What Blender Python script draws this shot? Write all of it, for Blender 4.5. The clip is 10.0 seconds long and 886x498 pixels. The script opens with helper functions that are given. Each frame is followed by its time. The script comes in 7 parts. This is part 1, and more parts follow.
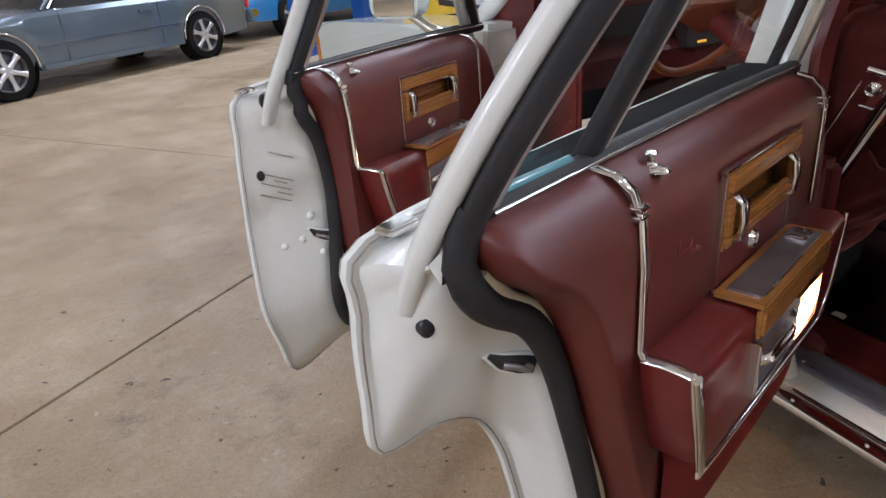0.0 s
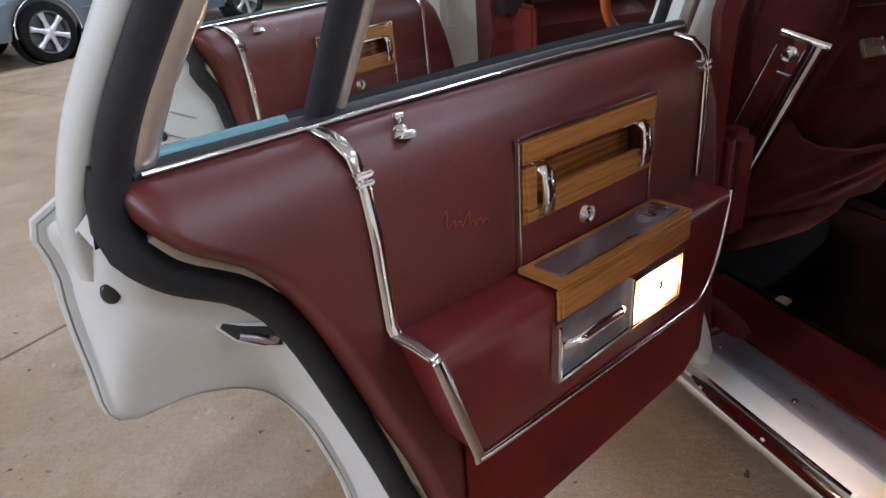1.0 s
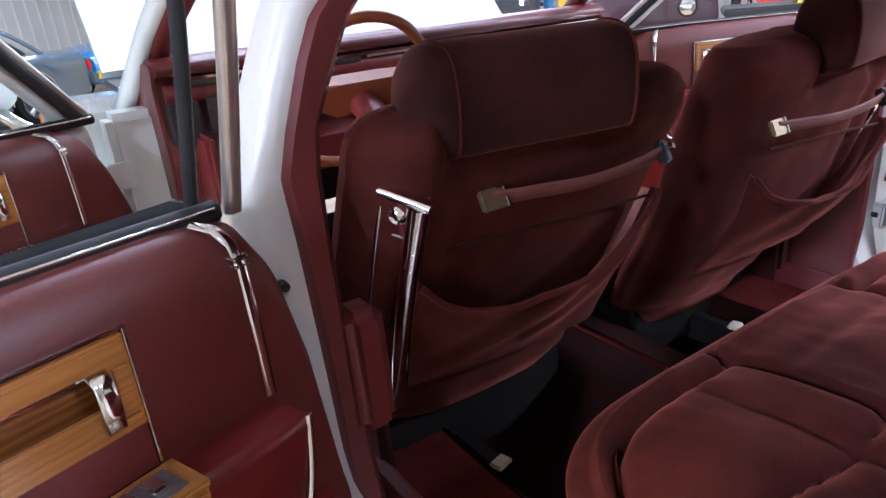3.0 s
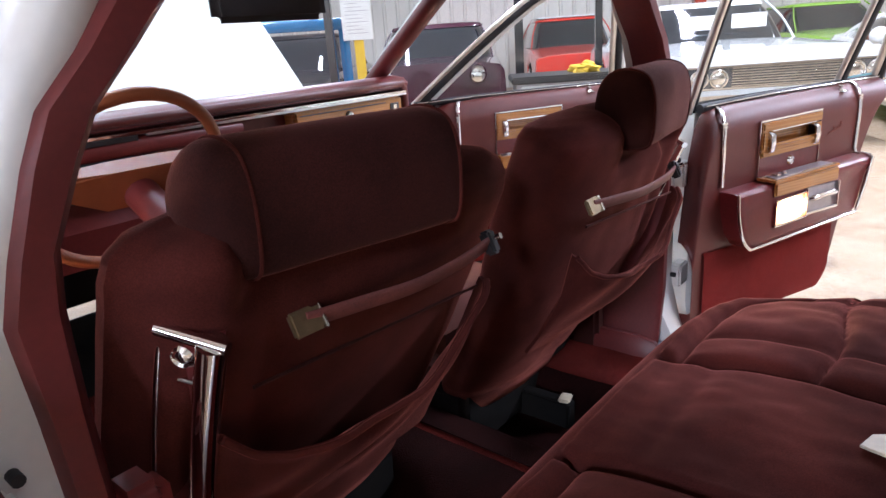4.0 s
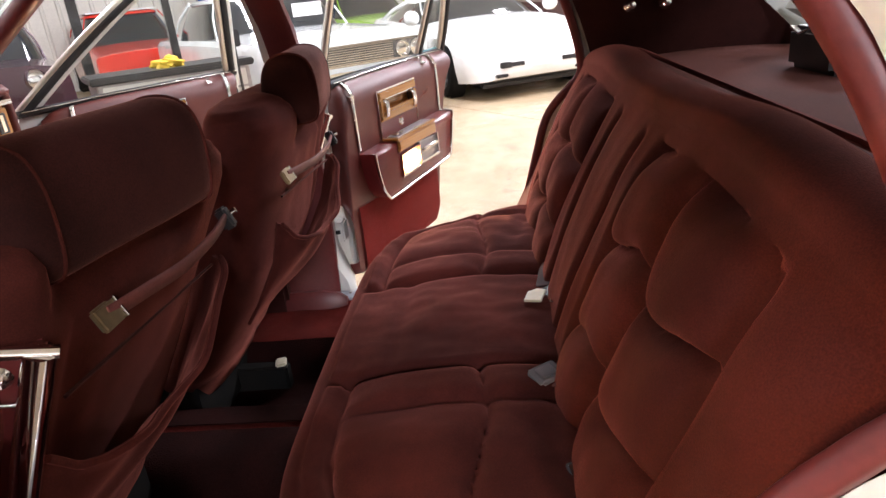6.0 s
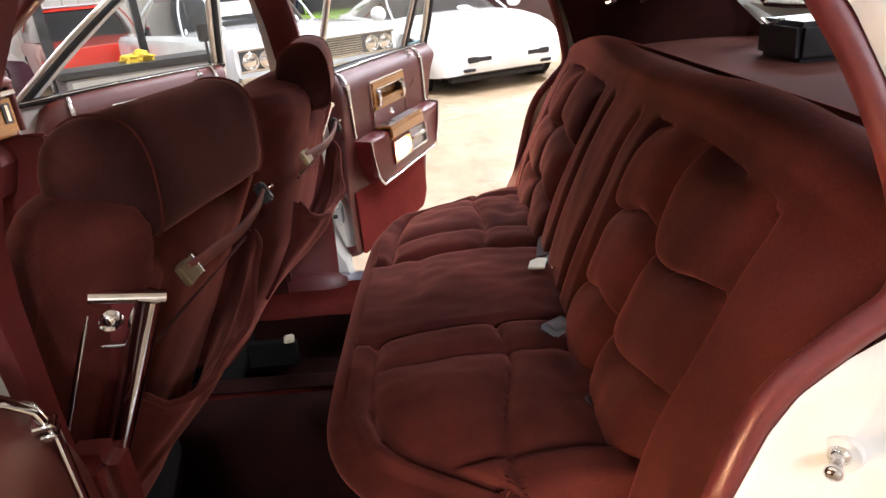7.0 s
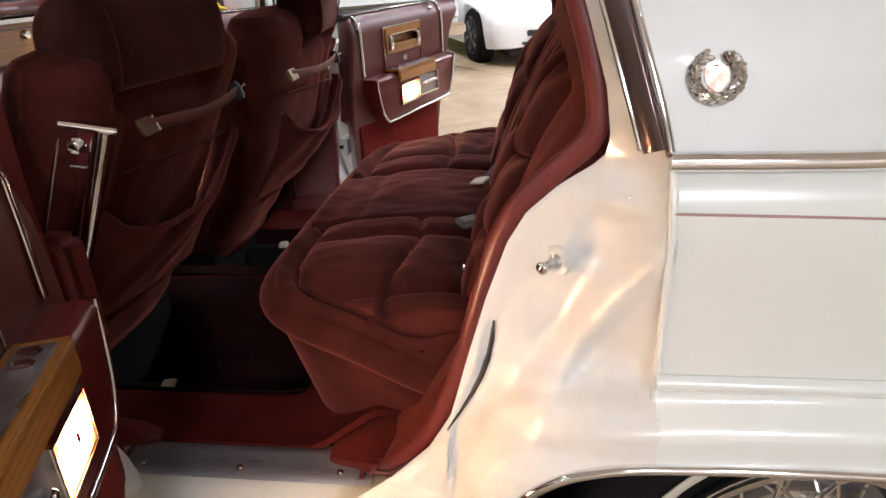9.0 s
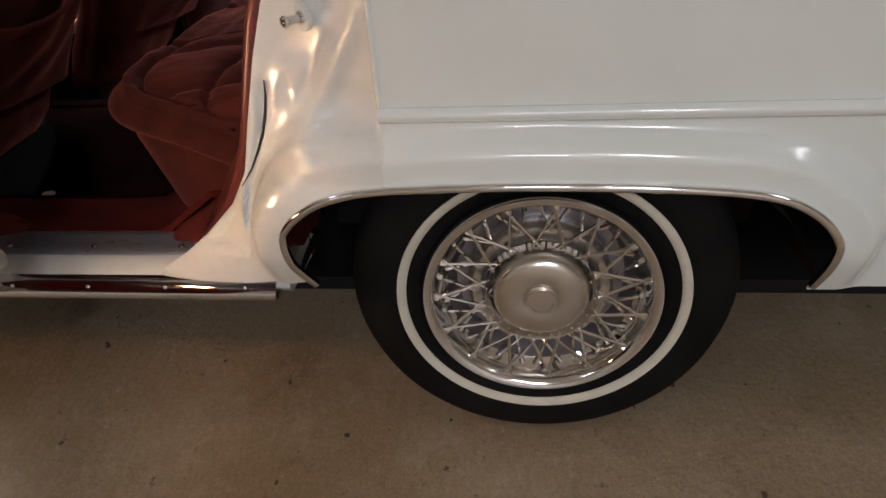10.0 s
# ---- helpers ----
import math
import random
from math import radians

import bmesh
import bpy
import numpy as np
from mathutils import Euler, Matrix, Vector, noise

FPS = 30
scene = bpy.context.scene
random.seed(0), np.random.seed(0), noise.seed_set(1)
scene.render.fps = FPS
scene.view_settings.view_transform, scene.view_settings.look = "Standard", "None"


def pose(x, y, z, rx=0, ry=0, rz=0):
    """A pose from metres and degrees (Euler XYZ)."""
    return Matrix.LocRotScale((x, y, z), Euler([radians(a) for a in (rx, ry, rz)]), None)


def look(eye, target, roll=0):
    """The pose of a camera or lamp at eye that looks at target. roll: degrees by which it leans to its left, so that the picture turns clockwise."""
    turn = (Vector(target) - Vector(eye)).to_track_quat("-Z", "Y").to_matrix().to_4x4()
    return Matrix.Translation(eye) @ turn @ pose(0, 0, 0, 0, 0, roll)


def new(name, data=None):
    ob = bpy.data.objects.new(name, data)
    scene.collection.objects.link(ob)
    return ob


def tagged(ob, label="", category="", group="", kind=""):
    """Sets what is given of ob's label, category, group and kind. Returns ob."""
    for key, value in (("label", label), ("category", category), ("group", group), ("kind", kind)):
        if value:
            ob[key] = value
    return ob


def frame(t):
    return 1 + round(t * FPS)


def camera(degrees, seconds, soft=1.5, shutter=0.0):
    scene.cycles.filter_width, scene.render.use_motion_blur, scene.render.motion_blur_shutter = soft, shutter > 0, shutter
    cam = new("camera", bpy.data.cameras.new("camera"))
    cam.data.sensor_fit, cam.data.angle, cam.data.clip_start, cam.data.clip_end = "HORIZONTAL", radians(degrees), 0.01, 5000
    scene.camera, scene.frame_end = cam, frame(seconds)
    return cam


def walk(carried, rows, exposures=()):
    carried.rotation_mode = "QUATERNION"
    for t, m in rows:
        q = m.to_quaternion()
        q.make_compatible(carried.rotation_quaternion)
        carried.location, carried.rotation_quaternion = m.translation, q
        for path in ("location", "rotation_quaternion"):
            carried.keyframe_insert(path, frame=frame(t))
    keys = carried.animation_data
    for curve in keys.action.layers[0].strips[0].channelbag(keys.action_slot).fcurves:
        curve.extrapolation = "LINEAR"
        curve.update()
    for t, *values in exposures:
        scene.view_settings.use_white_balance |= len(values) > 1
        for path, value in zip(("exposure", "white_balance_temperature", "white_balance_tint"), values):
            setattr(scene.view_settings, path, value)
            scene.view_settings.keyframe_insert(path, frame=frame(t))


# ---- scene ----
cam = camera(68.1, 10.0)
PATH = [
    (0, (-1.924, 0.335, 1.212), (-1.169, 1.991, 0.382), -4.2),
    (0.5, (-1.765, 0.26, 1.175), (-1.095, 1.929, 0.3), -4.4),
    (1, (-1.617, 0.24, 1.172), (-1.031, 1.925, 0.267), -4.6),
    (1.5, (-1.442, 0.242, 1.181), (-0.866, 1.919, 0.255), -4.9),
    (2, (-1.285, 0.246, 1.183), (-0.705, 1.944, 0.298), -6.3),
    (2.5, (-1.166, 0.273, 1.199), (-0.412, 1.926, 0.362), -6.7),
    (3, (-1.076, 0.328, 1.207), (-0.093, 1.908, 0.475), -5.6),
    (3.2, (-1.038, 0.35, 1.206), (0.043, 1.893, 0.535), -5.3),
    (4.5, (-0.962, 0.496, 1.244), (0.663, 1.48, 0.619), -4.8),
    (5, (-1.027, 0.497, 1.247), (0.731, 1.19, 0.591), -6.4),
    (5.5, (-1.103, 0.508, 1.254), (0.729, 0.907, 0.56), -5.9),
    (6, (-1.21, 0.578, 1.244), (0.642, 0.759, 0.51), -6.1),
    (7.5, (-1.392, 0.692, 1.253), (0.463, 0.746, 0.505), -5.5),
    (8, (-1.451, 0.668, 1.243), (0.408, 0.758, 0.512), -3.6),
    (8.5, (-1.529, 0.554, 1.21), (0.32, 0.766, 0.476), -2.8),
    (9, (-1.606, 0.378, 1.154), (0.209, 0.652, 0.36), -3.2),
    (9.5, (-1.724, 0.199, 1.083), (0.033, 0.445, 0.16), -3.6),
    (10, (-1.795, 0.053, 1.035), (-0.134, 0.257, -0.06), -3.7),
]
walk(cam, [(t, look(eye, target, roll)) for t, eye, target, roll in PATH], [(0, -0.2, 5450, 11), (1, -0.12, 5200, 11), (2, 0.44, 5050, 15), (3.1, 0.66, 5000, 16), (4.5, 0.32, 5600, 15), (6.0, 0.45, 5950, 13), (7.5, 0.45, 5900, 12), (8.5, 0.15, 5850, 12), (9, -0.18, 5900, 11), (9.5, -0.80, 5900, 11), (10, -1.0, 5920, 11)])

# ---- light ----
LAMPS = [(3.5, -2.5, 280), (8.5, -2.5, 220), (3.5, 3.0, 140), (8.5, 3.0, 300), (3.5, 8.0, 180), (8.5, 8.0, 280), (-2.5, 8.0, 110), (-1.0, -4.5, 260), (-9.5, 6.5, 740), (-4.5, -2.5, 55), (-8.8, 3.6, 620), (3.5, -8.0, 850), (8.5, -8.0, 260)]
HOOD_ANGLE = 50.0

world = bpy.data.worlds.new("hall_air")
scene.world = world
world.use_nodes = True
world.node_tree.nodes["Background"].inputs[0].default_value = (1.0, 0.96, 0.93, 1)
world.node_tree.nodes["Background"].inputs[1].default_value = 0.05


# ---- materials ----
def material(name, colour, rough=0.5, metal=0.0, second=None, scale=8.0, fine=0.0, fine_scale=120.0, bump=0.0, bump_scale=200.0,
             coat=0.0, sheen=0.0, sheen_tint=(1, 1, 1), stretch=(1, 1, 1), spread=(0.35, 0.65), rough_spread=0.0, specular=0.5, jitter=0.0):
    """Base colour mixed with a second one by coarse noise, fine grain on top, relief from a third noise."""
    m = bpy.data.materials.new(name)
    m.use_nodes = True
    n, l = m.node_tree.nodes, m.node_tree.links
    p = n["Principled BSDF"]
    p.inputs["Base Color"].default_value = (*colour, 1)
    p.inputs["Roughness"].default_value = rough
    p.inputs["Metallic"].default_value = metal
    p.inputs["Coat Weight"].default_value = coat
    p.inputs["Coat Roughness"].default_value = 0.06
    p.inputs["Sheen Weight"].default_value = sheen
    p.inputs["Sheen Roughness"].default_value = 0.35
    p.inputs["Sheen Tint"].default_value = (*sheen_tint, 1)
    p.inputs["Specular IOR Level"].default_value = specular
    co = n.new("ShaderNodeTexCoord")
    mp = n.new("ShaderNodeMapping")
    mp.inputs["Scale"].default_value = stretch
    l.new(co.outputs["Object"], mp.inputs["Vector"])
    colour_out = None
    if second:
        t = n.new("ShaderNodeTexNoise")
        t.inputs["Scale"].default_value, t.inputs["Detail"].default_value, t.inputs["Roughness"].default_value = scale, 6, 0.6
        l.new(mp.outputs[0], t.inputs["Vector"])
        r = n.new("ShaderNodeMapRange")
        r.inputs["From Min"].default_value, r.inputs["From Max"].default_value = spread
        l.new(t.outputs["Fac"], r.inputs["Value"])
        x = n.new("ShaderNodeMix")
        x.data_type = "RGBA"
        x.inputs["A"].default_value, x.inputs["B"].default_value = (*colour, 1), (*second, 1)
        l.new(r.outputs[0], x.inputs["Factor"])
        colour_out = x.outputs["Result"]
        if rough_spread:
            rr = n.new("ShaderNodeMapRange")
            rr.inputs["To Min"].default_value, rr.inputs["To Max"].default_value = rough - rough_spread, rough + rough_spread
            l.new(t.outputs["Fac"], rr.inputs["Value"])
            l.new(rr.outputs[0], p.inputs["Roughness"])
    if fine:
        t = n.new("ShaderNodeTexNoise")
        t.inputs["Scale"].default_value, t.inputs["Detail"].default_value = fine_scale, 3
        l.new(mp.outputs[0], t.inputs["Vector"])
        r = n.new("ShaderNodeMapRange")
        r.inputs["From Min"].default_value, r.inputs["From Max"].default_value = 0.3, 0.7
        r.inputs["To Min"].default_value, r.inputs["To Max"].default_value = 1 - fine, 1 + fine
        l.new(t.outputs["Fac"], r.inputs["Value"])
        x = n.new("ShaderNodeMix")
        x.data_type, x.blend_type = "RGBA", "MULTIPLY"
        x.inputs["Factor"].default_value = 1
        if colour_out:
            l.new(colour_out, x.inputs["A"])
        else:
            x.inputs["A"].default_value = (*colour, 1)
        l.new(r.outputs[0], x.inputs["B"])
        colour_out = x.outputs["Result"]
    if jitter:
        o = n.new("ShaderNodeObjectInfo")
        r = n.new("ShaderNodeMapRange")
        r.inputs["To Min"].default_value, r.inputs["To Max"].default_value = 1 - jitter, 1 + jitter
        l.new(o.outputs["Random"], r.inputs["Value"])
        x = n.new("ShaderNodeMix")
        x.data_type, x.blend_type = "RGBA", "MULTIPLY"
        x.inputs["Factor"].default_value = 1
        if colour_out:
            l.new(colour_out, x.inputs["A"])
        else:
            x.inputs["A"].default_value = (*colour, 1)
        l.new(r.outputs[0], x.inputs["B"])
        colour_out = x.outputs["Result"]
    if colour_out:
        l.new(colour_out, p.inputs["Base Color"])
    if bump:
        t = n.new("ShaderNodeTexNoise")
        t.inputs["Scale"].default_value, t.inputs["Detail"].default_value = bump_scale, 4
        l.new(mp.outputs[0], t.inputs["Vector"])
        b = n.new("ShaderNodeBump")
        b.inputs["Strength"].default_value, b.inputs["Distance"].default_value = bump, 0.01
        l.new(t.outputs["Fac"], b.inputs["Height"])
        l.new(b.outputs[0], p.inputs["Normal"])
    return m


def glowing(name, colour, strength, edge=None):
    m = bpy.data.materials.new(name)
    m.use_nodes = True
    p = m.node_tree.nodes["Principled BSDF"]
    p.inputs["Base Color"].default_value = (*colour, 1)
    p.inputs["Emission Color"].default_value = (*colour, 1)
    p.inputs["Emission Strength"].default_value = strength
    return m


def lens_glow(name, hot, edge, middle, reach):
    """A lit lens: hottest before its bulb, deeper orange towards the rim."""
    m = bpy.data.materials.new(name)
    m.use_nodes = True
    n, l = m.node_tree.nodes, m.node_tree.links
    p = n["Principled BSDF"]
    p.inputs["Base Color"].default_value, p.inputs["Roughness"].default_value = (0.8, 0.6, 0.4, 1), 0.3
    co, d, r, c = (n.new("ShaderNode" + k) for k in ("TexCoord", "VectorMath", "MapRange", "ValToRGB"))
    flat_co = n.new("ShaderNodeVectorMath")
    flat_co.operation, d.operation = "MULTIPLY", "DISTANCE"
    flat_co.inputs[1].default_value = (1, 0, 1)
    d.inputs[1].default_value = middle
    l.new(co.outputs["Generated"], flat_co.inputs[0]), l.new(flat_co.outputs[0], d.inputs[0]), l.new(d.outputs["Value"], r.inputs["Value"])
    r.inputs["From Min"].default_value, r.inputs["From Max"].default_value = 0.0, reach
    c.color_ramp.elements[0].color, c.color_ramp.elements[1].color = (*hot, 1), (*edge, 1)
    c.color_ramp.elements[0].position = 0.32
    for place, share, deep in ((0.56, 0.07, 0.75), (0.78, 0.008, 0.52)):
        stop = c.color_ramp.elements.new(place)
        stop.color = (hot[0] * share, hot[1] * share * deep, hot[2] * share * deep * deep, 1)
    l.new(r.outputs[0], c.inputs[0]), l.new(c.outputs[0], p.inputs["Emission Color"])
    p.inputs["Emission Strength"].default_value = 430.0
    return m


def clear_glass(name, tint=(0.93, 0.97, 0.95), gloss=0.9):
    """Thin pane: mostly clear, mirror-like towards grazing angles."""
    m = bpy.data.materials.new(name)
    m.use_nodes = True
    n, l = m.node_tree.nodes, m.node_tree.links
    n.remove(n["Principled BSDF"])
    a, g, x, f, w, k = (n.new("ShaderNode" + t) for t in ("BsdfTransparent", "BsdfGlossy", "MixShader", "LayerWeight", "Math", "Math"))
    a.inputs[0].default_value = (*tint, 1)
    g.inputs[0].default_value = (gloss, gloss, gloss, 1)
    g.inputs["Roughness"].default_value = 0.01
    f.inputs["Blend"].default_value = 0.5
    w.operation, k.operation = "POWER", "MULTIPLY_ADD"
    w.inputs[1].default_value, k.inputs[1].default_value, k.inputs[2].default_value = 4.0, 0.85, 0.045
    l.new(f.outputs["Facing"], w.inputs[0]), l.new(w.outputs[0], k.inputs[0]), l.new(k.outputs[0], x.inputs[0])
    l.new(a.outputs[0], x.inputs[1]), l.new(g.outputs[0], x.inputs[2])
    l.new(x.outputs[0], n["Material Output"].inputs[0])
    return m


def wood_material(name, light, dark, shine=0.25):
    m = bpy.data.materials.new(name)
    m.use_nodes = True
    n, l = m.node_tree.nodes, m.node_tree.links
    p = n["Principled BSDF"]
    co, mp, t, w, r = (n.new("ShaderNode" + k) for k in ("TexCoord", "Mapping", "TexNoise", "TexWave", "ValToRGB"))
    mp.inputs["Scale"].default_value = (1.0, 1.0, 14.0)
    l.new(co.outputs["Object"], mp.inputs["Vector"])
    t.inputs["Scale"].default_value, t.inputs["Detail"].default_value, t.inputs["Roughness"].default_value = 14, 8, 0.65
    w.wave_type, w.bands_direction = "BANDS", "Z"
    w.inputs["Scale"].default_value, w.inputs["Distortion"].default_value, w.inputs["Detail"].default_value, w.inputs["Detail Scale"].default_value = 2.2, 9.0, 5, 1.2
    l.new(mp.outputs[0], t.inputs["Vector"]), l.new(mp.outputs[0], w.inputs["Vector"])
    x = n.new("ShaderNodeMath")
    x.operation = "MULTIPLY_ADD"
    x.inputs[1].default_value = 0.3
    l.new(w.outputs["Fac"], x.inputs[0])
    h = n.new("ShaderNodeMath")
    h.operation = "MULTIPLY"
    h.inputs[1].default_value = 0.7
    l.new(t.outputs["Fac"], h.inputs[0]), l.new(h.outputs[0], x.inputs[2]), l.new(x.outputs[0], r.inputs[0])
    r.color_ramp.elements[0].color, r.color_ramp.elements[0].position = (*dark, 1), 0.25
    r.color_ramp.elements[1].color, r.color_ramp.elements[1].position = (*light, 1), 0.7
    l.new(r.outputs[0], p.inputs["Base Color"])
    p.inputs["Roughness"].default_value, p.inputs["Coat Weight"].default_value, p.inputs["Coat Roughness"].default_value = shine, 0.6, 0.1
    return m


def concrete_material(name):
    """Worn sealed concrete: warm grey-tan, cloudy stains, dark specks, pits."""
    m = bpy.data.materials.new(name)
    m.use_nodes = True
    n, l = m.node_tree.nodes, m.node_tree.links
    p = n["Principled BSDF"]
    geo = n.new("ShaderNodeNewGeometry")

    def noise_at(scale, detail=6, rough=0.6, lo=0.35, hi=0.65):
        t, r = n.new("ShaderNodeTexNoise"), n.new("ShaderNodeMapRange")
        t.inputs["Scale"].default_value, t.inputs["Detail"].default_value, t.inputs["Roughness"].default_value = scale, detail, rough
        r.inputs["From Min"].default_value, r.inputs["From Max"].default_value = lo, hi
        l.new(geo.outputs["Position"], t.inputs["Vector"]), l.new(t.outputs["Fac"], r.inputs["Value"])
        return r.outputs[0]

    def mix(a, b, fac, blend="MIX"):
        x = n.new("ShaderNodeMix")
        x.data_type, x.blend_type = "RGBA", blend
        for key, value in (("A", a), ("B", b), ("Factor", fac)):
            if isinstance(value, tuple):
                x.inputs[key].default_value = (*value, 1)
            elif isinstance(value, float):
                x.inputs[key].default_value = value
            else:
                l.new(value, x.inputs[key])
        return x.outputs["Result"]

    c = mix((0.385, 0.292, 0.182), (0.285, 0.205, 0.116), noise_at(0.8, 9, 0.62))
    c = mix(c, (0.46, 0.37, 0.255), noise_at(2.3, 12, 0.78, 0.48, 0.70))
    c = mix(c, (0.205, 0.138, 0.076), noise_at(1.4, 12, 0.80, 0.56, 0.72))
    c = mix(c, (0.150, 0.105, 0.066), noise_at(3.1, 9, 0.74, 0.56, 0.74))
    c = mix(c, (0.46, 0.395, 0.305), noise_at(7.5, 10, 0.8, 0.58, 0.72))
    c = mix(c, (0.085, 0.056, 0.036), noise_at(14, 6, 0.7, 0.655, 0.69))
    c = mix(c, (0.045, 0.032, 0.024), noise_at(19, 3, 0.5, 0.715, 0.735))
    c = mix(c, (0.135, 0.100, 0.068), noise_at(31, 6, 0.7, 0.63, 0.70))
    c = mix(c, (0.48, 0.41, 0.32), noise_at(24, 8, 0.75, 0.60, 0.70))
    c = mix(c, (0.60, 0.60, 0.60), noise_at(70, 5, 0.75, 0.42, 0.90), "MULTIPLY")
    c = mix(c, (0.72, 0.70, 0.68), noise_at(190, 3, 0.6, 0.45, 0.75), "MULTIPLY")
    l.new(c, p.inputs["Base Color"])
    r = n.new("ShaderNodeMapRange")
    r.inputs["To Min"].default_value, r.inputs["To Max"].default_value = 0.30, 0.58
    l.new(noise_at(4, 5), r.inputs["Value"]), l.new(r.outputs[0], p.inputs["Roughness"])
    b = n.new("ShaderNodeBump")
    b.inputs["Strength"].default_value, b.inputs["Distance"].default_value = 0.5, 0.003
    l.new(noise_at(45, 6, 0.7), b.inputs["Height"]), l.new(b.outputs[0], p.inputs["Normal"])
    return m


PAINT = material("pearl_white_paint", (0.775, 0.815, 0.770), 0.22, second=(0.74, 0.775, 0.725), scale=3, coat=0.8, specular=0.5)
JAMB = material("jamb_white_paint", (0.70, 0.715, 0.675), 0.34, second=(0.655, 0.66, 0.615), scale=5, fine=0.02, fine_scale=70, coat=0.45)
VINYL_ROOF = material("white_vinyl_roof", (0.77, 0.79, 0.755), 0.38, second=(0.73, 0.75, 0.71), scale=6, bump=0.03, bump_scale=420, coat=0.2)
LEATHER = material("red_vinyl", (0.106, 0.0160, 0.0112), 0.47, second=(0.080, 0.0124, 0.0090), scale=5, fine=0.12, fine_scale=260, bump=0.06, bump_scale=650, specular=0.55)
ARM_LEATHER = material("dark_red_armrest_vinyl", (0.135, 0.014, 0.013), 0.28, second=(0.105, 0.012, 0.012), scale=7, fine=0.1, bump=0.08, bump_scale=700)
VELOUR = material("maroon_velour", (0.086, 0.0196, 0.0148), 0.9, second=(0.042, 0.0106, 0.0083), scale=4.2, fine=0.22, fine_scale=500, bump=0.12, bump_scale=420,
                  sheen=0.34, sheen_tint=(0.80, 0.25, 0.19), spread=(0.36, 0.62), specular=0.06)
# darker velour; on the head restraints it carries their shade as colour
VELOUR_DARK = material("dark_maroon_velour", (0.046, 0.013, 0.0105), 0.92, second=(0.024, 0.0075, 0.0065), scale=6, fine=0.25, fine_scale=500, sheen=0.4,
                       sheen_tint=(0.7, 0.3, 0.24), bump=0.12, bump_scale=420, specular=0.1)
CARPET = material("red_carpet", (0.115, 0.0135, 0.0102), 0.95, second=(0.062, 0.0080, 0.0062), scale=6, fine=0.5, fine_scale=420, bump=0.6, bump_scale=380, specular=0.05, sheen=0.1, sheen_tint=(0.8, 0.3, 0.25))
# brighter copy of the carpet: light on the lower doors put into the colour
LIT_DOOR_CARPET = material("lit_red_carpet", (0.15, 0.013, 0.010), 0.95, second=(0.10, 0.009, 0.007), scale=6, fine=0.4, fine_scale=420, bump=0.4, bump_scale=380, specular=0.05, sheen=0.3, sheen_tint=(0.9, 0.3, 0.25))
TRIM_RED = material("red_plastic_trim", (0.13, 0.020, 0.018), 0.42, second=(0.10, 0.016, 0.015), scale=8, fine=0.08)
CHROME = material("chrome", (0.86, 0.86, 0.86), 0.09, 1.0, second=(0.74, 0.73, 0.72), scale=12, rough_spread=0.05)
BRUSHED = material("brushed_steel", (0.74, 0.74, 0.75), 0.30, 1.0, second=(0.64, 0.64, 0.64), scale=30, stretch=(1, 12, 12))
SCUFF = material("satin_aluminium", (0.54, 0.58, 0.67), 0.30, 0.8, second=(0.43, 0.46, 0.54), scale=20, stretch=(12, 1, 1), rough_spread=0.08)
STEEL_PLATE = material("grey_metal_plate", (0.42, 0.40, 0.42), 0.35, 0.9, second=(0.34, 0.32, 0.33), scale=25)
RUBBER = material("black_rubber", (0.016, 0.016, 0.017), 0.62, second=(0.026, 0.025, 0.025), scale=10, bump=0.1, bump_scale=150, specular=0.3)
TYRE = material("tyre_rubber", (0.0065, 0.006, 0.0055), 0.75, second=(0.012, 0.011, 0.010), scale=6, bump=0.1, bump_scale=90, specular=0.08)
WHITEWALL = material("whitewall_rubber", (0.66, 0.63, 0.52), 0.6, second=(0.56, 0.52, 0.42), scale=14)
BLACK = material("black_plastic", (0.014, 0.014, 0.015), 0.4, second=(0.022, 0.021, 0.022), scale=20)
VOID = material("underbody_black", (0.010, 0.010, 0.010), 0.9, second=(0.016, 0.014, 0.012), scale=6, specular=0.08)
WOOD = wood_material("walnut_veneer", (0.38, 0.170, 0.040), (0.295, 0.120, 0.027))
# the same walnut with the handle recess's shade put into its colour
WOOD_SHADED = wood_material("shaded_walnut_veneer", (0.24, 0.092, 0.020), (0.110, 0.036, 0.008))
IVORY = material("ivory_plastic", (0.72, 0.66, 0.50), 0.45, second=(0.62, 0.56, 0.42), scale=40)
GLASS = clear_glass("window_glass", gloss=0.55)
SCREEN_GLASS = clear_glass("windscreen_glass", gloss=0.35)
LAMP = lens_glow("warm_lamp_lens", (1.0, 0.58, 0.30), (0.0034, 0.0009, 0.0001), (0.5, 0.0, 0.5), 0.72)
RED_LENS = material("red_lens", (0.5, 0.012, 0.008), 0.15, coat=1.0, second=(0.4, 0.01, 0.006), scale=30)
AMBER = material("amber_lens", (0.7, 0.22, 0.03), 0.15, coat=1.0, second=(0.6, 0.18, 0.02), scale=30)
CONCRETE = concrete_material("sealed_concrete")
JOINT = material("joint_dirt", (0.035, 0.026, 0.02), 0.95, second=(0.06, 0.045, 0.03), scale=20)


# ---- building blocks ----
def mesh_of(name, bm, mat, smooth=True, angle=40):
    me = bpy.data.meshes.new(name)
    bmesh.ops.recalc_face_normals(bm, faces=bm.faces)
    if smooth:
        limit = radians(angle)
        for f in bm.faces:
            f.smooth = True
        for e in bm.edges:
            if len(e.link_faces) == 2 and e.calc_face_angle(0) > limit:
                e.smooth = False
    bm.to_mesh(me)
    bm.free()
    for one in mat if isinstance(mat, (list, tuple)) else (mat,):
        me.materials.append(one)
    return me


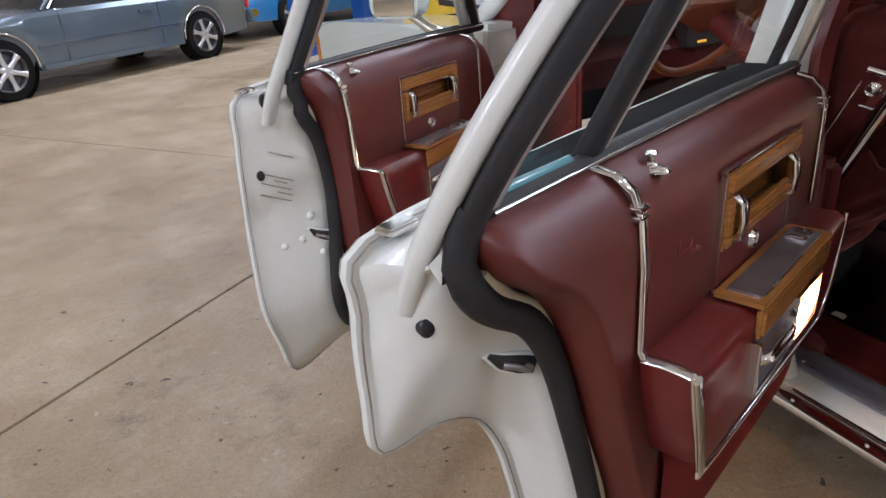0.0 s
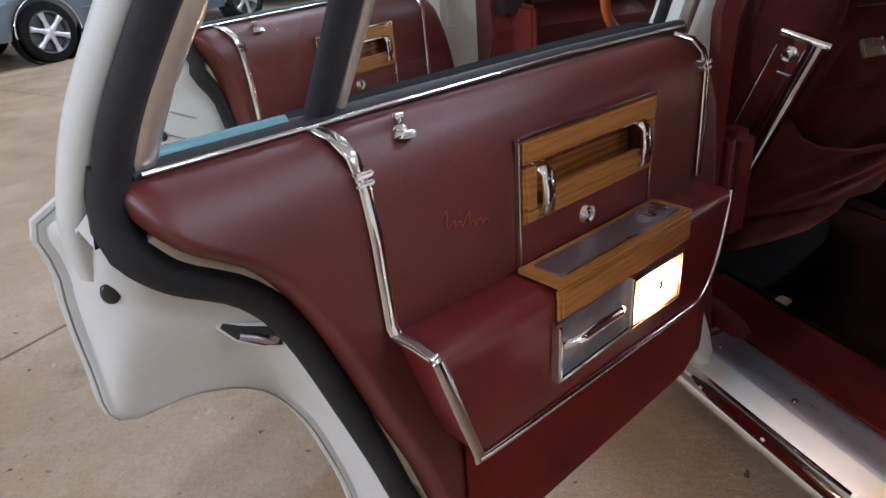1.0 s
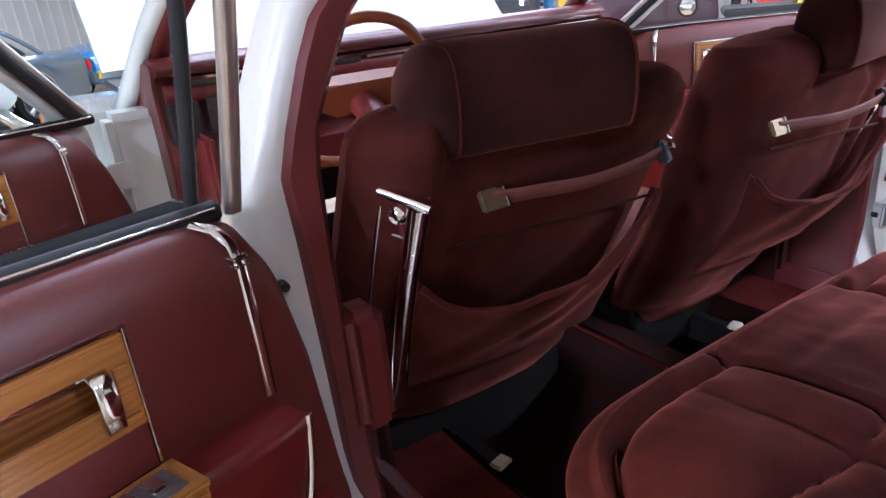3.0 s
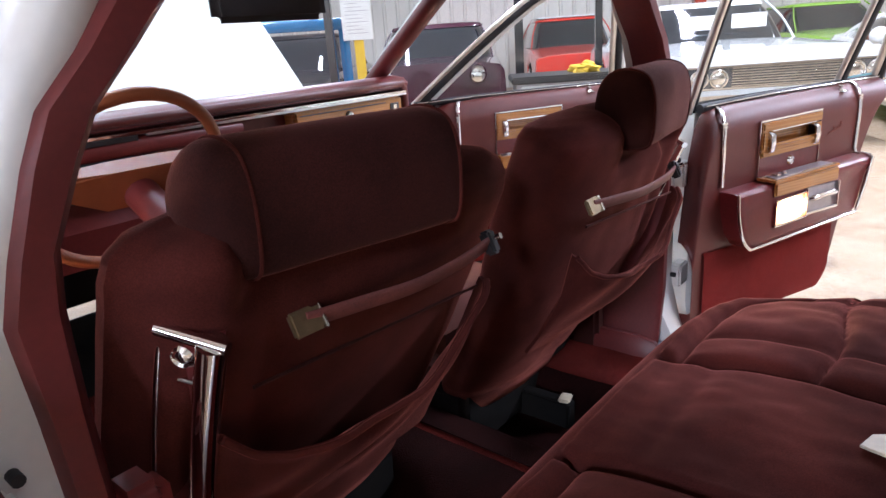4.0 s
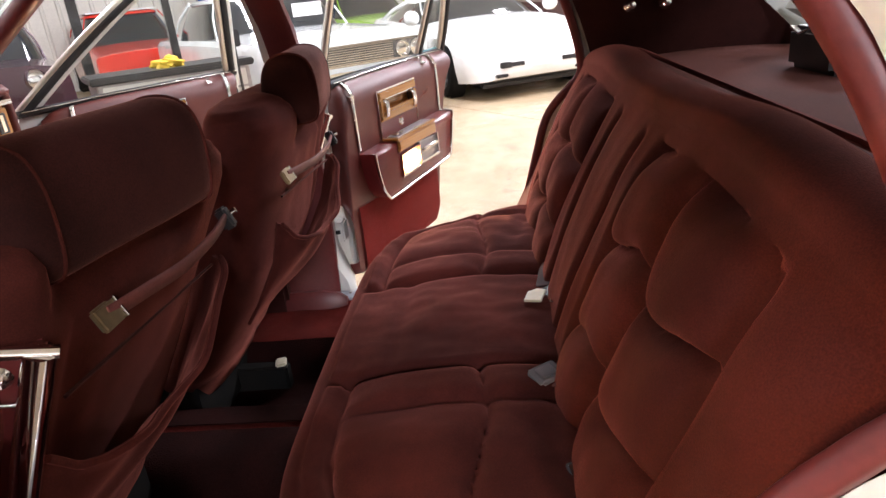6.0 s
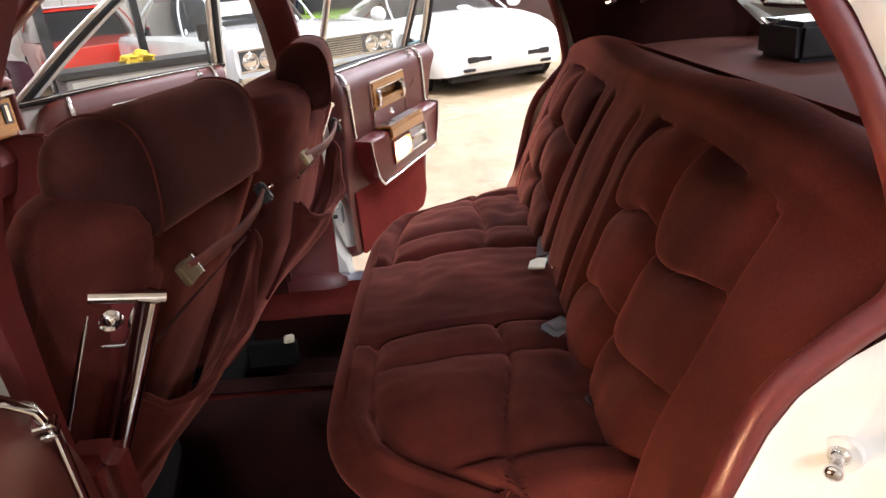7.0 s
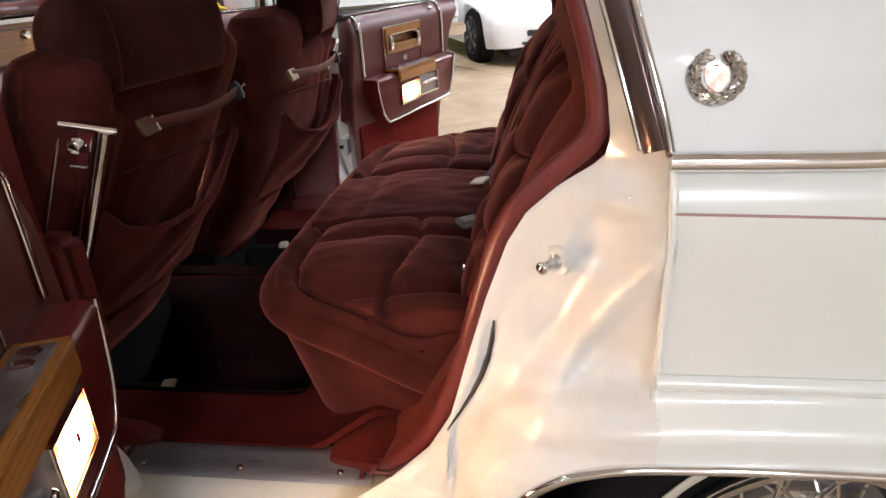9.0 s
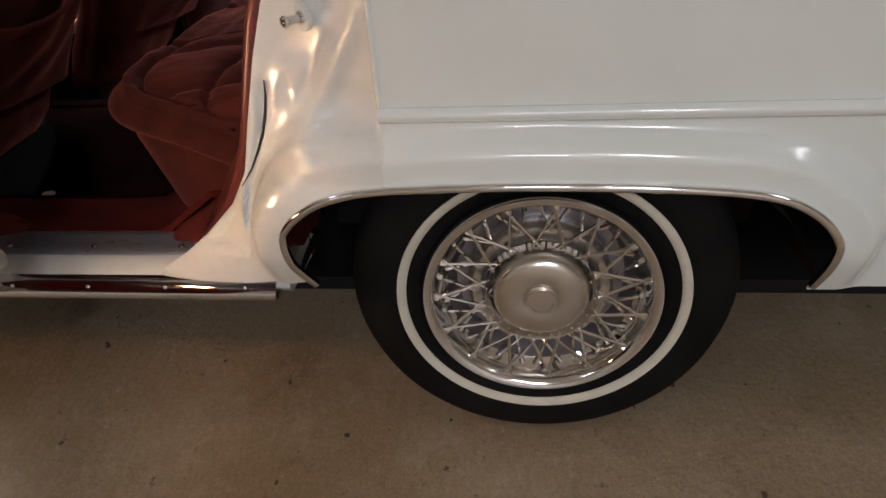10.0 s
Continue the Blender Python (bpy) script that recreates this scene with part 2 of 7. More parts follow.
def part(name, bm, mat, parent=None, label="", smooth=True, angle=52, kind=""):
    ob = new(name, mesh_of(name, bm, mat, smooth, angle))
    if parent:
        ob.parent = parent
    if label or kind:
        tagged(ob, label, kind=kind)
    return ob


def thing(name, label, category, group="", m=None):
    ob = new(name)
    ob.empty_display_size = 0.1
    tagged(ob, label, category, group)
    if m is not None:
        ob.matrix_basis = m
    return ob


def box(bm, lo, hi, bevel=0.0, seg=2, m=None):
    vs = [bm.verts.new((x, y, z)) for x in (lo[0], hi[0]) for y in (lo[1], hi[1]) for z in (lo[2], hi[2])]
    fs = [bm.faces.new([vs[i] for i in q]) for q in ((0, 1, 3, 2), (4, 6, 7, 5), (0, 4, 5, 1), (2, 3, 7, 6), (0, 2, 6, 4), (1, 5, 7, 3))]
    if bevel:
        es = list({e for f in fs for e in f.edges})
        out = bmesh.ops.bevel(bm, geom=es, offset=bevel, segments=seg, affect="EDGES", clamp_overlap=True)
        vs = list({v for f in out["faces"] for v in f.verts} | {v for v in vs if v.is_valid})
    if m is not None:
        for v in vs:
            v.co = m @ v.co
    return bm


def loft(bm, rings, closed=True, cap=True):
    """Bridges rings of equally many points; closed: each ring is a loop."""
    rows = [[bm.verts.new(p) for p in ring] for ring in rings]
    k = len(rows[0])
    for a, b in zip(rows, rows[1:]):
        for i in range(k if closed else k - 1):
            j = (i + 1) % k
            try:
                bm.faces.new((a[i], a[j], b[j], b[i]))
            except ValueError:
                pass
    if cap and closed:
        for ring in (rows[0], rows[-1]):
            try:
                bm.faces.new(ring)
            except ValueError:
                pass
    return rows


def spline(points, steps=6, closed=False):
    """Points on a smooth curve through the given ones."""
    pts = [Vector(p) for p in points]
    n = len(pts)
    out = []
    for i in range(n if closed else n - 1):
        if closed:
            a, b, c, d = pts[i - 1], pts[i], pts[(i + 1) % n], pts[(i + 2) % n]
        else:
            a, b, c, d = pts[max(i - 1, 0)], pts[i], pts[i + 1], pts[min(i + 2, n - 1)]
        for s in range(steps):
            t = s / steps
            out.append(0.5 * (2 * b + (c - a) * t + (2 * a - 5 * b + 4 * c - d) * t * t + (3 * b - a - 3 * c + d) * t ** 3))
    if not closed:
        out.append(pts[-1])
    return out


def sweep(bm, path, profile, up=(0, 0, 1), closed=False, cap=True, scales=None):
    """Carries a profile (pairs: sideways, up) along a path."""
    pts = [Vector(p) for p in path]
    n, rings = len(pts), []
    up = Vector(up)
    for i, p in enumerate(pts):
        if closed:
            d = pts[(i + 1) % n] - pts[i - 1]
        else:
            d = pts[min(i + 1, n - 1)] - pts[max(i - 1, 0)]
        d.normalize()
        side = d.cross(up)
        if side.length < 1e-4:
            side = d.cross(Vector((0.3, 1, 0.2)))
        side.normalize()
        top = side.cross(d)
        s = scales[i] if scales else 1
        rings.append([p + side * a * s + top * b * s for a, b in profile])
    if closed:
        rings.append(rings[0])
        rows = loft(bm, rings, True, False)
        bmesh.ops.remove_doubles(bm, verts=[v for r in (rows[0], rows[-1]) for v in r], dist=1e-6)
    else:
        loft(bm, rings, True, cap)
    return bm


def disc(r, k=8, squash=1.0):
    return [(r * math.cos(2 * math.pi * i / k), squash * r * math.sin(2 * math.pi * i / k)) for i in range(k)]


def slab_profile(w, h, r=0.25):
    """A flat bar with softened corners, w wide and h high."""
    a, b, c = w / 2, h / 2, min(w, h) * r
    return [(-a + c, -b), (a - c, -b), (a, -b + c), (a, b - c), (a - c, b), (-a + c, b), (-a, b - c), (-a, -b + c)]


def tube(bm, path, r, k=8, closed=False, up=(0, 0, 1)):
    return sweep(bm, path, disc(r, k), up, closed)


def lathe(bm, profile, k=48, axis="x", centre=(0, 0, 0), closed=False):
    """Turns (radius, along) pairs about an axis."""
    rings = []
    c = Vector(centre)
    for i in range(k):
        a = 2 * math.pi * i / k
        ring = []
        for r, s in profile:
            p, q = r * math.cos(a), r * math.sin(a)
            ring.append(c + Vector({"x": (s, p, q), "y": (p, s, q), "z": (p, q, s)}[axis]))
        rings.append(ring)
    rows = [[bm.verts.new(p) for p in ring] for ring in rings]
    n = len(profile)
    for i in range(k):
        a, b = rows[i], rows[(i + 1) % k]
        for j in range(n if closed else n - 1):
            h = (j + 1) % n
            bm.faces.new((a[j], a[h], b[h], b[j]))
    if not closed:
        for j in (0, n - 1):
            if profile[j][0] > 1e-5:
                continue
        bmesh.ops.remove_doubles(bm, verts=[v for row in rows for v in (row[0], row[-1])], dist=1e-6)
    return bm


def prism(bm, outline, axis, lo, hi, bevel=0.0, seg=2):
    """An outline in the two other axes, drawn out along one from lo to hi."""
    def at(p, s):
        return {"x": (s, p[0], p[1]), "y": (p[0], s, p[1]), "z": (p[0], p[1], s)}[axis]
    a = [bm.verts.new(at(p, lo)) for p in outline]
    b = [bm.verts.new(at(p, hi)) for p in outline]
    k = len(outline)
    fs = [bm.faces.new(a), bm.faces.new(b)]
    fs += [bm.faces.new((a[i], a[(i + 1) % k], b[(i + 1) % k], b[i])) for i in range(k)]
    if bevel:
        es = list(set(fs[0].edges) | set(fs[1].edges))
        bmesh.ops.bevel(bm, geom=es, offset=bevel, segments=seg, affect="EDGES", clamp_overlap=True)
    return bm


def sheet(bm, f, nu, nv, thick=0.0):
    """A surface f(u, v), u and v from 0 to 1, with thickness down its normals when given."""
    g = [[Vector(f(i / nu, j / nv)) for j in range(nv + 1)] for i in range(nu + 1)]
    top = [[bm.verts.new(p) for p in row] for row in g]
    for i in range(nu):
        for j in range(nv):
            bm.faces.new((top[i][j], top[i + 1][j], top[i + 1][j + 1], top[i][j + 1]))
    if thick:
        low = []
        for i in range(nu + 1):
            row = []
            for j in range(nv + 1):
                du = g[min(i + 1, nu)][j] - g[max(i - 1, 0)][j]
                dv = g[i][min(j + 1, nv)] - g[i][max(j - 1, 0)]
                row.append(bm.verts.new(g[i][j] - du.cross(dv).normalized() * thick))
            low.append(row)
        for i in range(nu):
            for j in range(nv):
                bm.faces.new((low[i][j], low[i][j + 1], low[i + 1][j + 1], low[i + 1][j]))
        for j in range(nv):
            bm.faces.new((top[0][j], top[0][j + 1], low[0][j + 1], low[0][j]))
            bm.faces.new((top[nu][j + 1], top[nu][j], low[nu][j], low[nu][j + 1]))
        for i in range(nu):
            bm.faces.new((top[i + 1][0], top[i][0], low[i][0], low[i + 1][0]))
            bm.faces.new((top[i][nv], top[i + 1][nv], low[i + 1][nv], low[i][nv]))
    return bm


def ramp(x, table):
    """Straight lines through (x, y) pairs, smoothed at the joints."""
    if x <= table[0][0]:
        return table[0][1]
    for (a, p), (b, q) in zip(table, table[1:]):
        if x <= b:
            t = (x - a) / (b - a)
            return p + (q - p) * t
    return table[-1][1]


def B():
    return bmesh.new()


# ---- the hall ----
GRID = radians(37)
ALONG, ACROSS = Vector((math.cos(GRID), math.sin(GRID), 0)), Vector((-math.sin(GRID), math.cos(GRID), 0))


def on_floor(a, c, z=0.0):
    """A place from metres along and across the slab joints."""
    return ALONG * a + ACROSS * c + Vector((0, 0, z))


A_LINES, C_LINES = [-15.0, -6.5, 1.90, 4.52, 11.0, 20.0, 29.0], [-17.0, -9.2, -2.95, 3.36, 8.84, 16.0, 24.0]
bm = B()
box(bm, (-40, -40, -0.30), (40, 40, -0.012))
floor = part("floor", bm, JOINT, smooth=False)
tagged(floor, "worn tan sealed concrete floor with sawn joints", "floor", kind="structure")
for a0, a1 in zip(A_LINES, A_LINES[1:]):
    for c0, c1 in zip(C_LINES, C_LINES[1:]):
        g = 0.005
        bm = B()
        rim = [on_floor(a0 + g, c0 + g), on_floor(a1 - g, c0 + g), on_floor(a1 - g, c1 - g), on_floor(a0 + g, c1 - g)]
        mid = sum(rim, Vector()) / 4
        low = [bm.verts.new((p.x, p.y, -0.011)) for p in rim]
        rise = [bm.verts.new((p.x, p.y, -0.004)) for p in rim]
        top = [bm.verts.new((*(p + (mid - p).normalized() * 0.005).xy, 0.0)) for p in rim]
        bm.faces.new(top)
        for i in range(4):
            j = (i + 1) % 4
            bm.faces.new((low[i], low[j], rise[j], rise[i]))
            bm.faces.new((rise[i], rise[j], top[j], top[i]))
        part("slab", bm, CONCRETE, floor, smooth=False)

WALL = material("cream_metal_cladding", (0.62, 0.59, 0.52), 0.55, second=(0.54, 0.51, 0.45), scale=0.8, fine=0.05, fine_scale=30)
CEIL = material("grey_ceiling", (0.74, 0.73, 0.71), 0.8, second=(0.66, 0.65, 0.63), scale=0.7)


def ribbed_wall(name, start, end, height, label):
    """Metal cladding with upright ribs between two places."""
    bm = B()
    a, b = Vector(start), Vector(end)
    d = (b - a).normalized()
    n = Vector((-d.y, d.x, 0))
    line, s, total = [], 0.0, (b - a).length
    while s < total:
        for ds, h in ((0, 0.0), (0.22, 0.0), (0.245, 0.035), (0.285, 0.035), (0.31, 0.0)):
            if s + ds <= total:
                line.append(a + d * (s + ds) + n * h)
        s += 0.31
    line.append(b)
    back = [a - n * 0.15, b - n * 0.15]
    for p, q in zip(line, line[1:]):
        bm.faces.new([bm.verts.new(v) for v in (p, q, q + Vector((0, 0, height)), p + Vector((0, 0, height)))])
    bm.faces.new([bm.verts.new(v) for v in (back[1], back[0], back[0] + Vector((0, 0, height)), back[1] + Vector((0, 0, height)))])
    bmesh.ops.remove_doubles(bm, verts=bm.verts, dist=1e-5)
    return tagged(part(name, bm, WALL, smooth=False), label, "wall", kind="structure")


HEIGHT = 5.2
corner = [on_floor(15.5, -15), on_floor(15.5, 15), on_floor(-14, 15), on_floor(-14, -15)]
ribbed_wall("wall_east", corner[0], corner[1], HEIGHT, "cream ribbed metal wall behind the parked cars")
ribbed_wall("wall_north", corner[1], corner[2], HEIGHT, "cream ribbed metal wall at the end of the hall")
ribbed_wall("wall_west", corner[2], corner[3], HEIGHT, "cream ribbed metal wall of the hall")
ribbed_wall("wall_south", corner[3], corner[0], HEIGHT, "cream ribbed metal wall of the hall")
bm = B()
loft(bm, [[p + Vector((0, 0, HEIGHT)) for p in corner], [p + Vector((0, 0, HEIGHT + 0.2)) for p in corner]])
tagged(part("ceiling", bm, CEIL, smooth=False), "grey flat ceiling of the hall", "ceiling", kind="structure")

TUBE = glowing("led_tube", (1.0, 0.95, 0.86), 6.0)


def strip_light(a, c, power, length=2.4):
    """A ceiling strip light: white tray, two glowing tubes, and the light that they give."""
    lamp = thing("strip_light", "white ceiling strip light with two lit tubes", "ceiling light", "strip lights")
    p = on_floor(a, c, HEIGHT - 0.09)
    lamp.matrix_basis = Matrix.Translation(p) @ Matrix.Rotation(GRID, 4, "Z")
    bm = B()
    prism(bm, [(-0.16, 0.0), (-0.10, 0.07), (0.10, 0.07), (0.16, 0.0), (0.14, 0.0), (0.09, 0.055), (-0.09, 0.055), (-0.14, 0.0)], "x", -length / 2, length / 2)
    part("tray", bm, material_white, lamp)
    for y in (-0.06, 0.06):
        bm = B()
        tube(bm, [(-length / 2 + 0.03, y, 0.02), (length / 2 - 0.03, y, 0.02)], 0.018, 10)
        part("tube", bm, TUBE, lamp)
    data = bpy.data.lights.new("strip_glow", "AREA")
    data.shape, data.size, data.size_y, data.energy, data.color = "RECTANGLE", length, 0.34, power, (1.0, 0.965, 0.985)
    ob = new("strip_glow", data)
    ob.matrix_basis = Matrix.Translation(p + Vector((0, 0, -0.03))) @ Matrix.Rotation(GRID, 4, "Z")
    return lamp


material_white = material("white_enamel", (0.75, 0.74, 0.70), 0.35, second=(0.7, 0.69, 0.65), scale=5)
for a, c, power in LAMPS:
    strip_light(a, c, power)


# ---- the sedan: body ----
sedan = thing("sedan", "pearl white four-door luxury sedan with all doors open and red interior", "car")


def both(make):
    """Builds a piece for the left side (-1) and for the right side (+1)."""
    return [make(-1), make(1)]


EDGE = [(0.36, 0.700), (0.40, 0.640), (0.44, 0.590), (0.50, 0.530), (0.56, 0.495), (0.65, 0.470), (0.75, 0.440), (0.83, 0.411), (0.87, 0.387), (0.905, 0.348), (0.93, 0.308), (0.955, 0.282)]
OUTER = [(0.36, 0.392), (0.45, 0.402), (0.515, 0.400), (0.555, 0.362), (0.58, 0.309), (0.592, 0.245), (0.60, 0.231), (0.955, 0.228)]
ARCH = [(0.378, 0.392), (0.390, 0.42), (0.402, 0.46), (0.400, 0.514), (0.362, 0.555), (0.309, 0.579), (0.222, 0.592), (0.009, 0.597), (-0.183, 0.591),
        (-0.301, 0.579), (-0.368, 0.551), (-0.412, 0.504), (-0.418, 0.46), (-0.414, 0.40)]


def arch_height(y):
    up = [(p[0], p[1]) for p in ARCH[3:12]][::-1]
    return ramp(y, up) if -0.412 <= y <= 0.400 else 0.36


ARCH_LINE = [(p.x, p.y) for p in spline([(a, b, 0) for a, b in ARCH], 6)]


def soft(t):
    t = max(0.0, min(1.0, t))
    return t * t * (3 - 2 * t)


def plain_x(z):
    """Half width of the plain body side."""
    return ramp(z, [(0.30, 0.890), (0.36, 0.908), (0.46, 0.926), (0.56, 0.934), (0.68, 0.937), (0.78, 0.943), (0.86, 0.947), (0.895, 0.946), (0.915, 0.942), (0.935, 0.933), (0.958, 0.916)])


def flare(z, y):
    """How far the lip round the wheel arch stands out."""
    d = 9.0
    for (a, b), (c, e) in zip(ARCH_LINE, ARCH_LINE[1:]):
        if abs(a - y) > 0.16 or abs(b - z) > 0.16:
            continue
        k = max(0.0, min(1.0, ((y - a) * (c - a) + (z - b) * (e - b)) / ((c - a) ** 2 + (e - b) ** 2 + 1e-12)))
        d = min(d, math.hypot(y - a - (c - a) * k, z - b - (e - b) * k))
    return 0.034 * soft((0.082 - d) / 0.040) * soft((z - 0.33) / 0.16)


def skin_x(z, y=0.0):
    return plain_x(z) + flare(z, y)


def quarter(s):
    bm = B()
    rear = [(b, a) for a, b in ARCH_LINE if a < -0.301 and b > 0.40][::-1]
    high = [0.579 + 0.379 * (i / 44) for i in range(45)]
    levels = [0.385 + 0.194 * i / 24 for i in range(24)] + high

    def over(u, v):
        y = 0.234 - 0.535 * u
        lo = arch_height(y)
        z = lo + (high[round(v * 44)] - 0.579) * (0.958 - lo) / 0.379
        return (s * skin_x(z, y), y, z)

    def behind(u, v):
        z = levels[round(v * (len(levels) - 1))]
        start = -0.301 if z >= 0.579 else ramp(z, [(0.33, -0.405), (0.40, -0.414)] + rear)
        y = start + (-1.38 - start) * u ** 1.5
        return (s * (skin_x(z, y) - 0.05 * max(0, (-y - 0.9)) ** 2), y, z)
    sheet(bm, over, 60, 44)
    sheet(bm, behind, 56, len(levels) - 1)
    bmesh.ops.remove_doubles(bm, verts=bm.verts, dist=2e-5)
    bmesh.ops.recalc_face_normals(bm, faces=bm.faces)
    bmesh.ops.solidify(bm, geom=bm.faces[:], thickness=0.004)
    return part("quarter_panel", bm, PAINT, sedan, "pearl white quarter panel over the wheel")


def quarter_edge(s):
    bm = B()
    tube(bm, [(s * (plain_x(z) - 0.0035), 0.2335, z) for z in [0.628 + 0.315 * i / 24 for i in range(25)]], 0.0055, 10, up=(s, 0.2, 0))
    return part("panel_edge", bm, PAINT, sedan, "rolled front edge of the quarter panel")


FLANGE = [(0.22, 0.662), (0.30, 0.657), (0.345, 0.651), (0.385, 0.636), (0.42, 0.608), (0.445, 0.577), (0.462, 0.545), (0.480, 0.495), (0.492, 0.43)]
SLOT = [(0.540, 0.498), (0.565, 0.480), (0.600, 0.461), (0.630, 0.447), (0.660, 0.437), (0.690, 0.431), (0.715, 0.428)]


def jamb_x(u, y, z):
    """Half width of the pressed jamb; u from the windlace (0) to the outer skin (1)."""
    rim = plain_x(z) - (0.006 if z > 0.67 else 0.0)
    level = soft((0.72 - z) / 0.07)
    share = (0.55 * u + 0.45 * u ** 3) * (1 - level) + (1 - (1 - u) ** 2.2) * level
    base = 0.842 + (rim - 0.842) * share + flare(z, y) * soft(u * 2.2)
    # long slanting fold: above it the face is turned in, below it runs flat out to the skin
    fold = ramp(z, [(0.60, 0.392), (0.623, 0.380), (0.724, 0.318), (0.835, 0.258), (0.88, 0.235)])
    low = soft((0.64 - z) / 0.06)
    k = y - fold
    if 0.60 < z < 0.90:
        base += 0.017 * math.exp(-(k / 0.024) ** 2) * soft((z - 0.60) / 0.05) * soft((0.90 - z) / 0.05) * soft(u * 5)
        if k > 0:
            base -= 0.010 * soft(k / 0.04) * soft((z - 0.62) / 0.05) * soft((0.90 - z) / 0.04) * soft(u * 4)
    # ledge that carries the wheel arch's flange up to the quarter panel
    k = (ramp(y, FLANGE) - z) / math.hypot(1, (ramp(y + 0.004, FLANGE) - ramp(y - 0.004, FLANGE)) / 0.008)
    base -= 0.020 * soft((0.003 - k) / 0.009) * soft((k + 0.085) / 0.065) * soft((1 - u) / 0.08) * soft(u * 6)
    # small step whose forward riser holds the vent slot
    k = y - ramp(z, SLOT)
    base -= 0.013 * soft((k + 0.006) / 0.012) * soft((0.045 - k) / 0.035) * soft((z - 0.515) / 0.05) * soft((0.735 - z) / 0.04) * soft(u * 7)
    # pressed pocket above the fold, and a raised pad by the slot
    dy, dz = y - 0.292, z - 0.845
    base -= 0.012 * soft((0.046 - abs(dy + 0.35 * dz)) / 0.028) * soft((0.048 - abs(dz)) / 0.028) * soft(u * 4)
    base += 0.009 * soft((0.040 - abs(y - 0.392 + 0.45 * (z - 0.71))) / 0.030) * soft((0.055 - abs(z - 0.712)) / 0.034)
    return base


def jamb(s):
    bm = B()

    def f(u, v):
        z = 0.345 + 0.05 * u + (0.612 - 0.05 * u) * v
        a, b = ramp(z, EDGE), ramp(z, OUTER)
        y = a + (b - a) * u
        return (s * jamb_x(u, y, z), y, z)
    sheet(bm, f, 60, 110, 0.003)
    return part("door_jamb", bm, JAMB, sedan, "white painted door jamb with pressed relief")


def arch_trim(s):
    bm = B()
    path = [(s * (skin_x(z, y) + 0.002), y, z) for y, z in [(p[0], p[1]) for p in spline([(a, b, 0) for a, b in ARCH], 5)]]
    sweep(bm, path, slab_profile(0.012, 0.014), up=(s, 0, 0))
    return part("arch_trim", bm, CHROME, sedan, "thin chrome wheel arch trim")


def arch_well(s):
    bm = B()

    def f(u, v):
        a = math.pi * u
        return (s * (0.900 - 0.325 * v), -0.008 + 0.428 * math.cos(a), max(0.375, 0.35 + 0.275 * math.sin(a)))
    sheet(bm, f, 28, 4)
    box(bm, (min(s * 0.57, s * 0.575), -0.44, 0.30), (max(s * 0.57, s * 0.575), 0.43, 0.66))
    return part("wheel_well", bm, VOID, sedan)


def mouldings(s):
    bm = B()
    path = [(s * (skin_x(0.694) + 0.004), 0.236 - 1.5 * i / 30, 0.694) for i in range(31)]
    sweep(bm, path, slab_profile(0.018, 0.022, 0.4))
    part("side_moulding", bm, PAINT, sedan, "white body side moulding")
    bm = B()
    path = [(s * (skin_x(0.905) + 0.0005), 0.234 - 1.5 * i / 30, 0.905 - 0.0013 * i) for i in range(31)]
    sweep(bm, path, slab_profile(0.003, 0.0028))
    part("pinstripe", bm, PINSTRIPE, sedan, "thin maroon pinstripe")
    bm = B()
    path = spline([(s * 0.931, 0.240, 0.957), (s * 0.931, 0.12, 0.956), (s * 0.930, 0.02, 0.957), (s * 0.928, -0.05, 0.968), (s * 0.915, -0.12, 1.0), (s * 0.88, -0.21, 1.09), (s * 0.80, -0.28, 1.22)], 6)
    sweep(bm, path, disc(0.0105, 14))
    part("belt_moulding", bm, CHROME, sedan, "chrome belt moulding")
    bm = B()
    path = [(s * 0.925, 0.238, 0.962), (s * 0.913, 0.249, 1.01), (s * 0.880, 0.278, 1.11), (s * 0.850, 0.295, 1.18), (s * 0.795, 0.345, 1.28), (s * 0.745, 0.41, 1.35)]
    sweep(bm, spline(path, 5), slab_profile(0.010, 0.010, 0.3), up=(s, 0, 0))
    part("pillar_moulding", bm, CHROME, sedan, "chrome edge moulding of the roof pillar")


GUTTER = material("dark_gutter", (0.12, 0.085, 0.075), 0.22, 0.6, second=(0.09, 0.06, 0.055), scale=8)
PINSTRIPE = material("maroon_pinstripe", (0.42, 0.27, 0.24), 0.4, second=(0.36, 0.22, 0.20), scale=10)


def sail(s):
    """The roof pillar behind the door, outside skin."""
    bm = B()

    def f(u, v):
        z = 0.957 + 0.45 * v
        front = ramp(z, [(0.957, 0.242), (1.01, 0.252), (1.11, 0.281), (1.18, 0.304), (1.28, 0.349), (1.35, 0.42), (1.41, 0.52)])
        back = ramp(z, [(0.957, -0.45), (1.1, -0.38), (1.25, -0.26), (1.36, -0.10), (1.41, 0.0)])
        x = ramp(z, [(0.957, 0.920), (1.05, 0.896), (1.18, 0.848), (1.30, 0.782), (1.36, 0.735), (1.385, 0.70), (1.407, 0.62)])
        return (s * (x - 0.05 * u * u), front + (back - front) * u, z)
    sheet(bm, f, 20, 24, 0.006)
    return part("roof_pillar", bm, VINYL_ROOF, sedan, "white vinyl covered rear roof pillar")


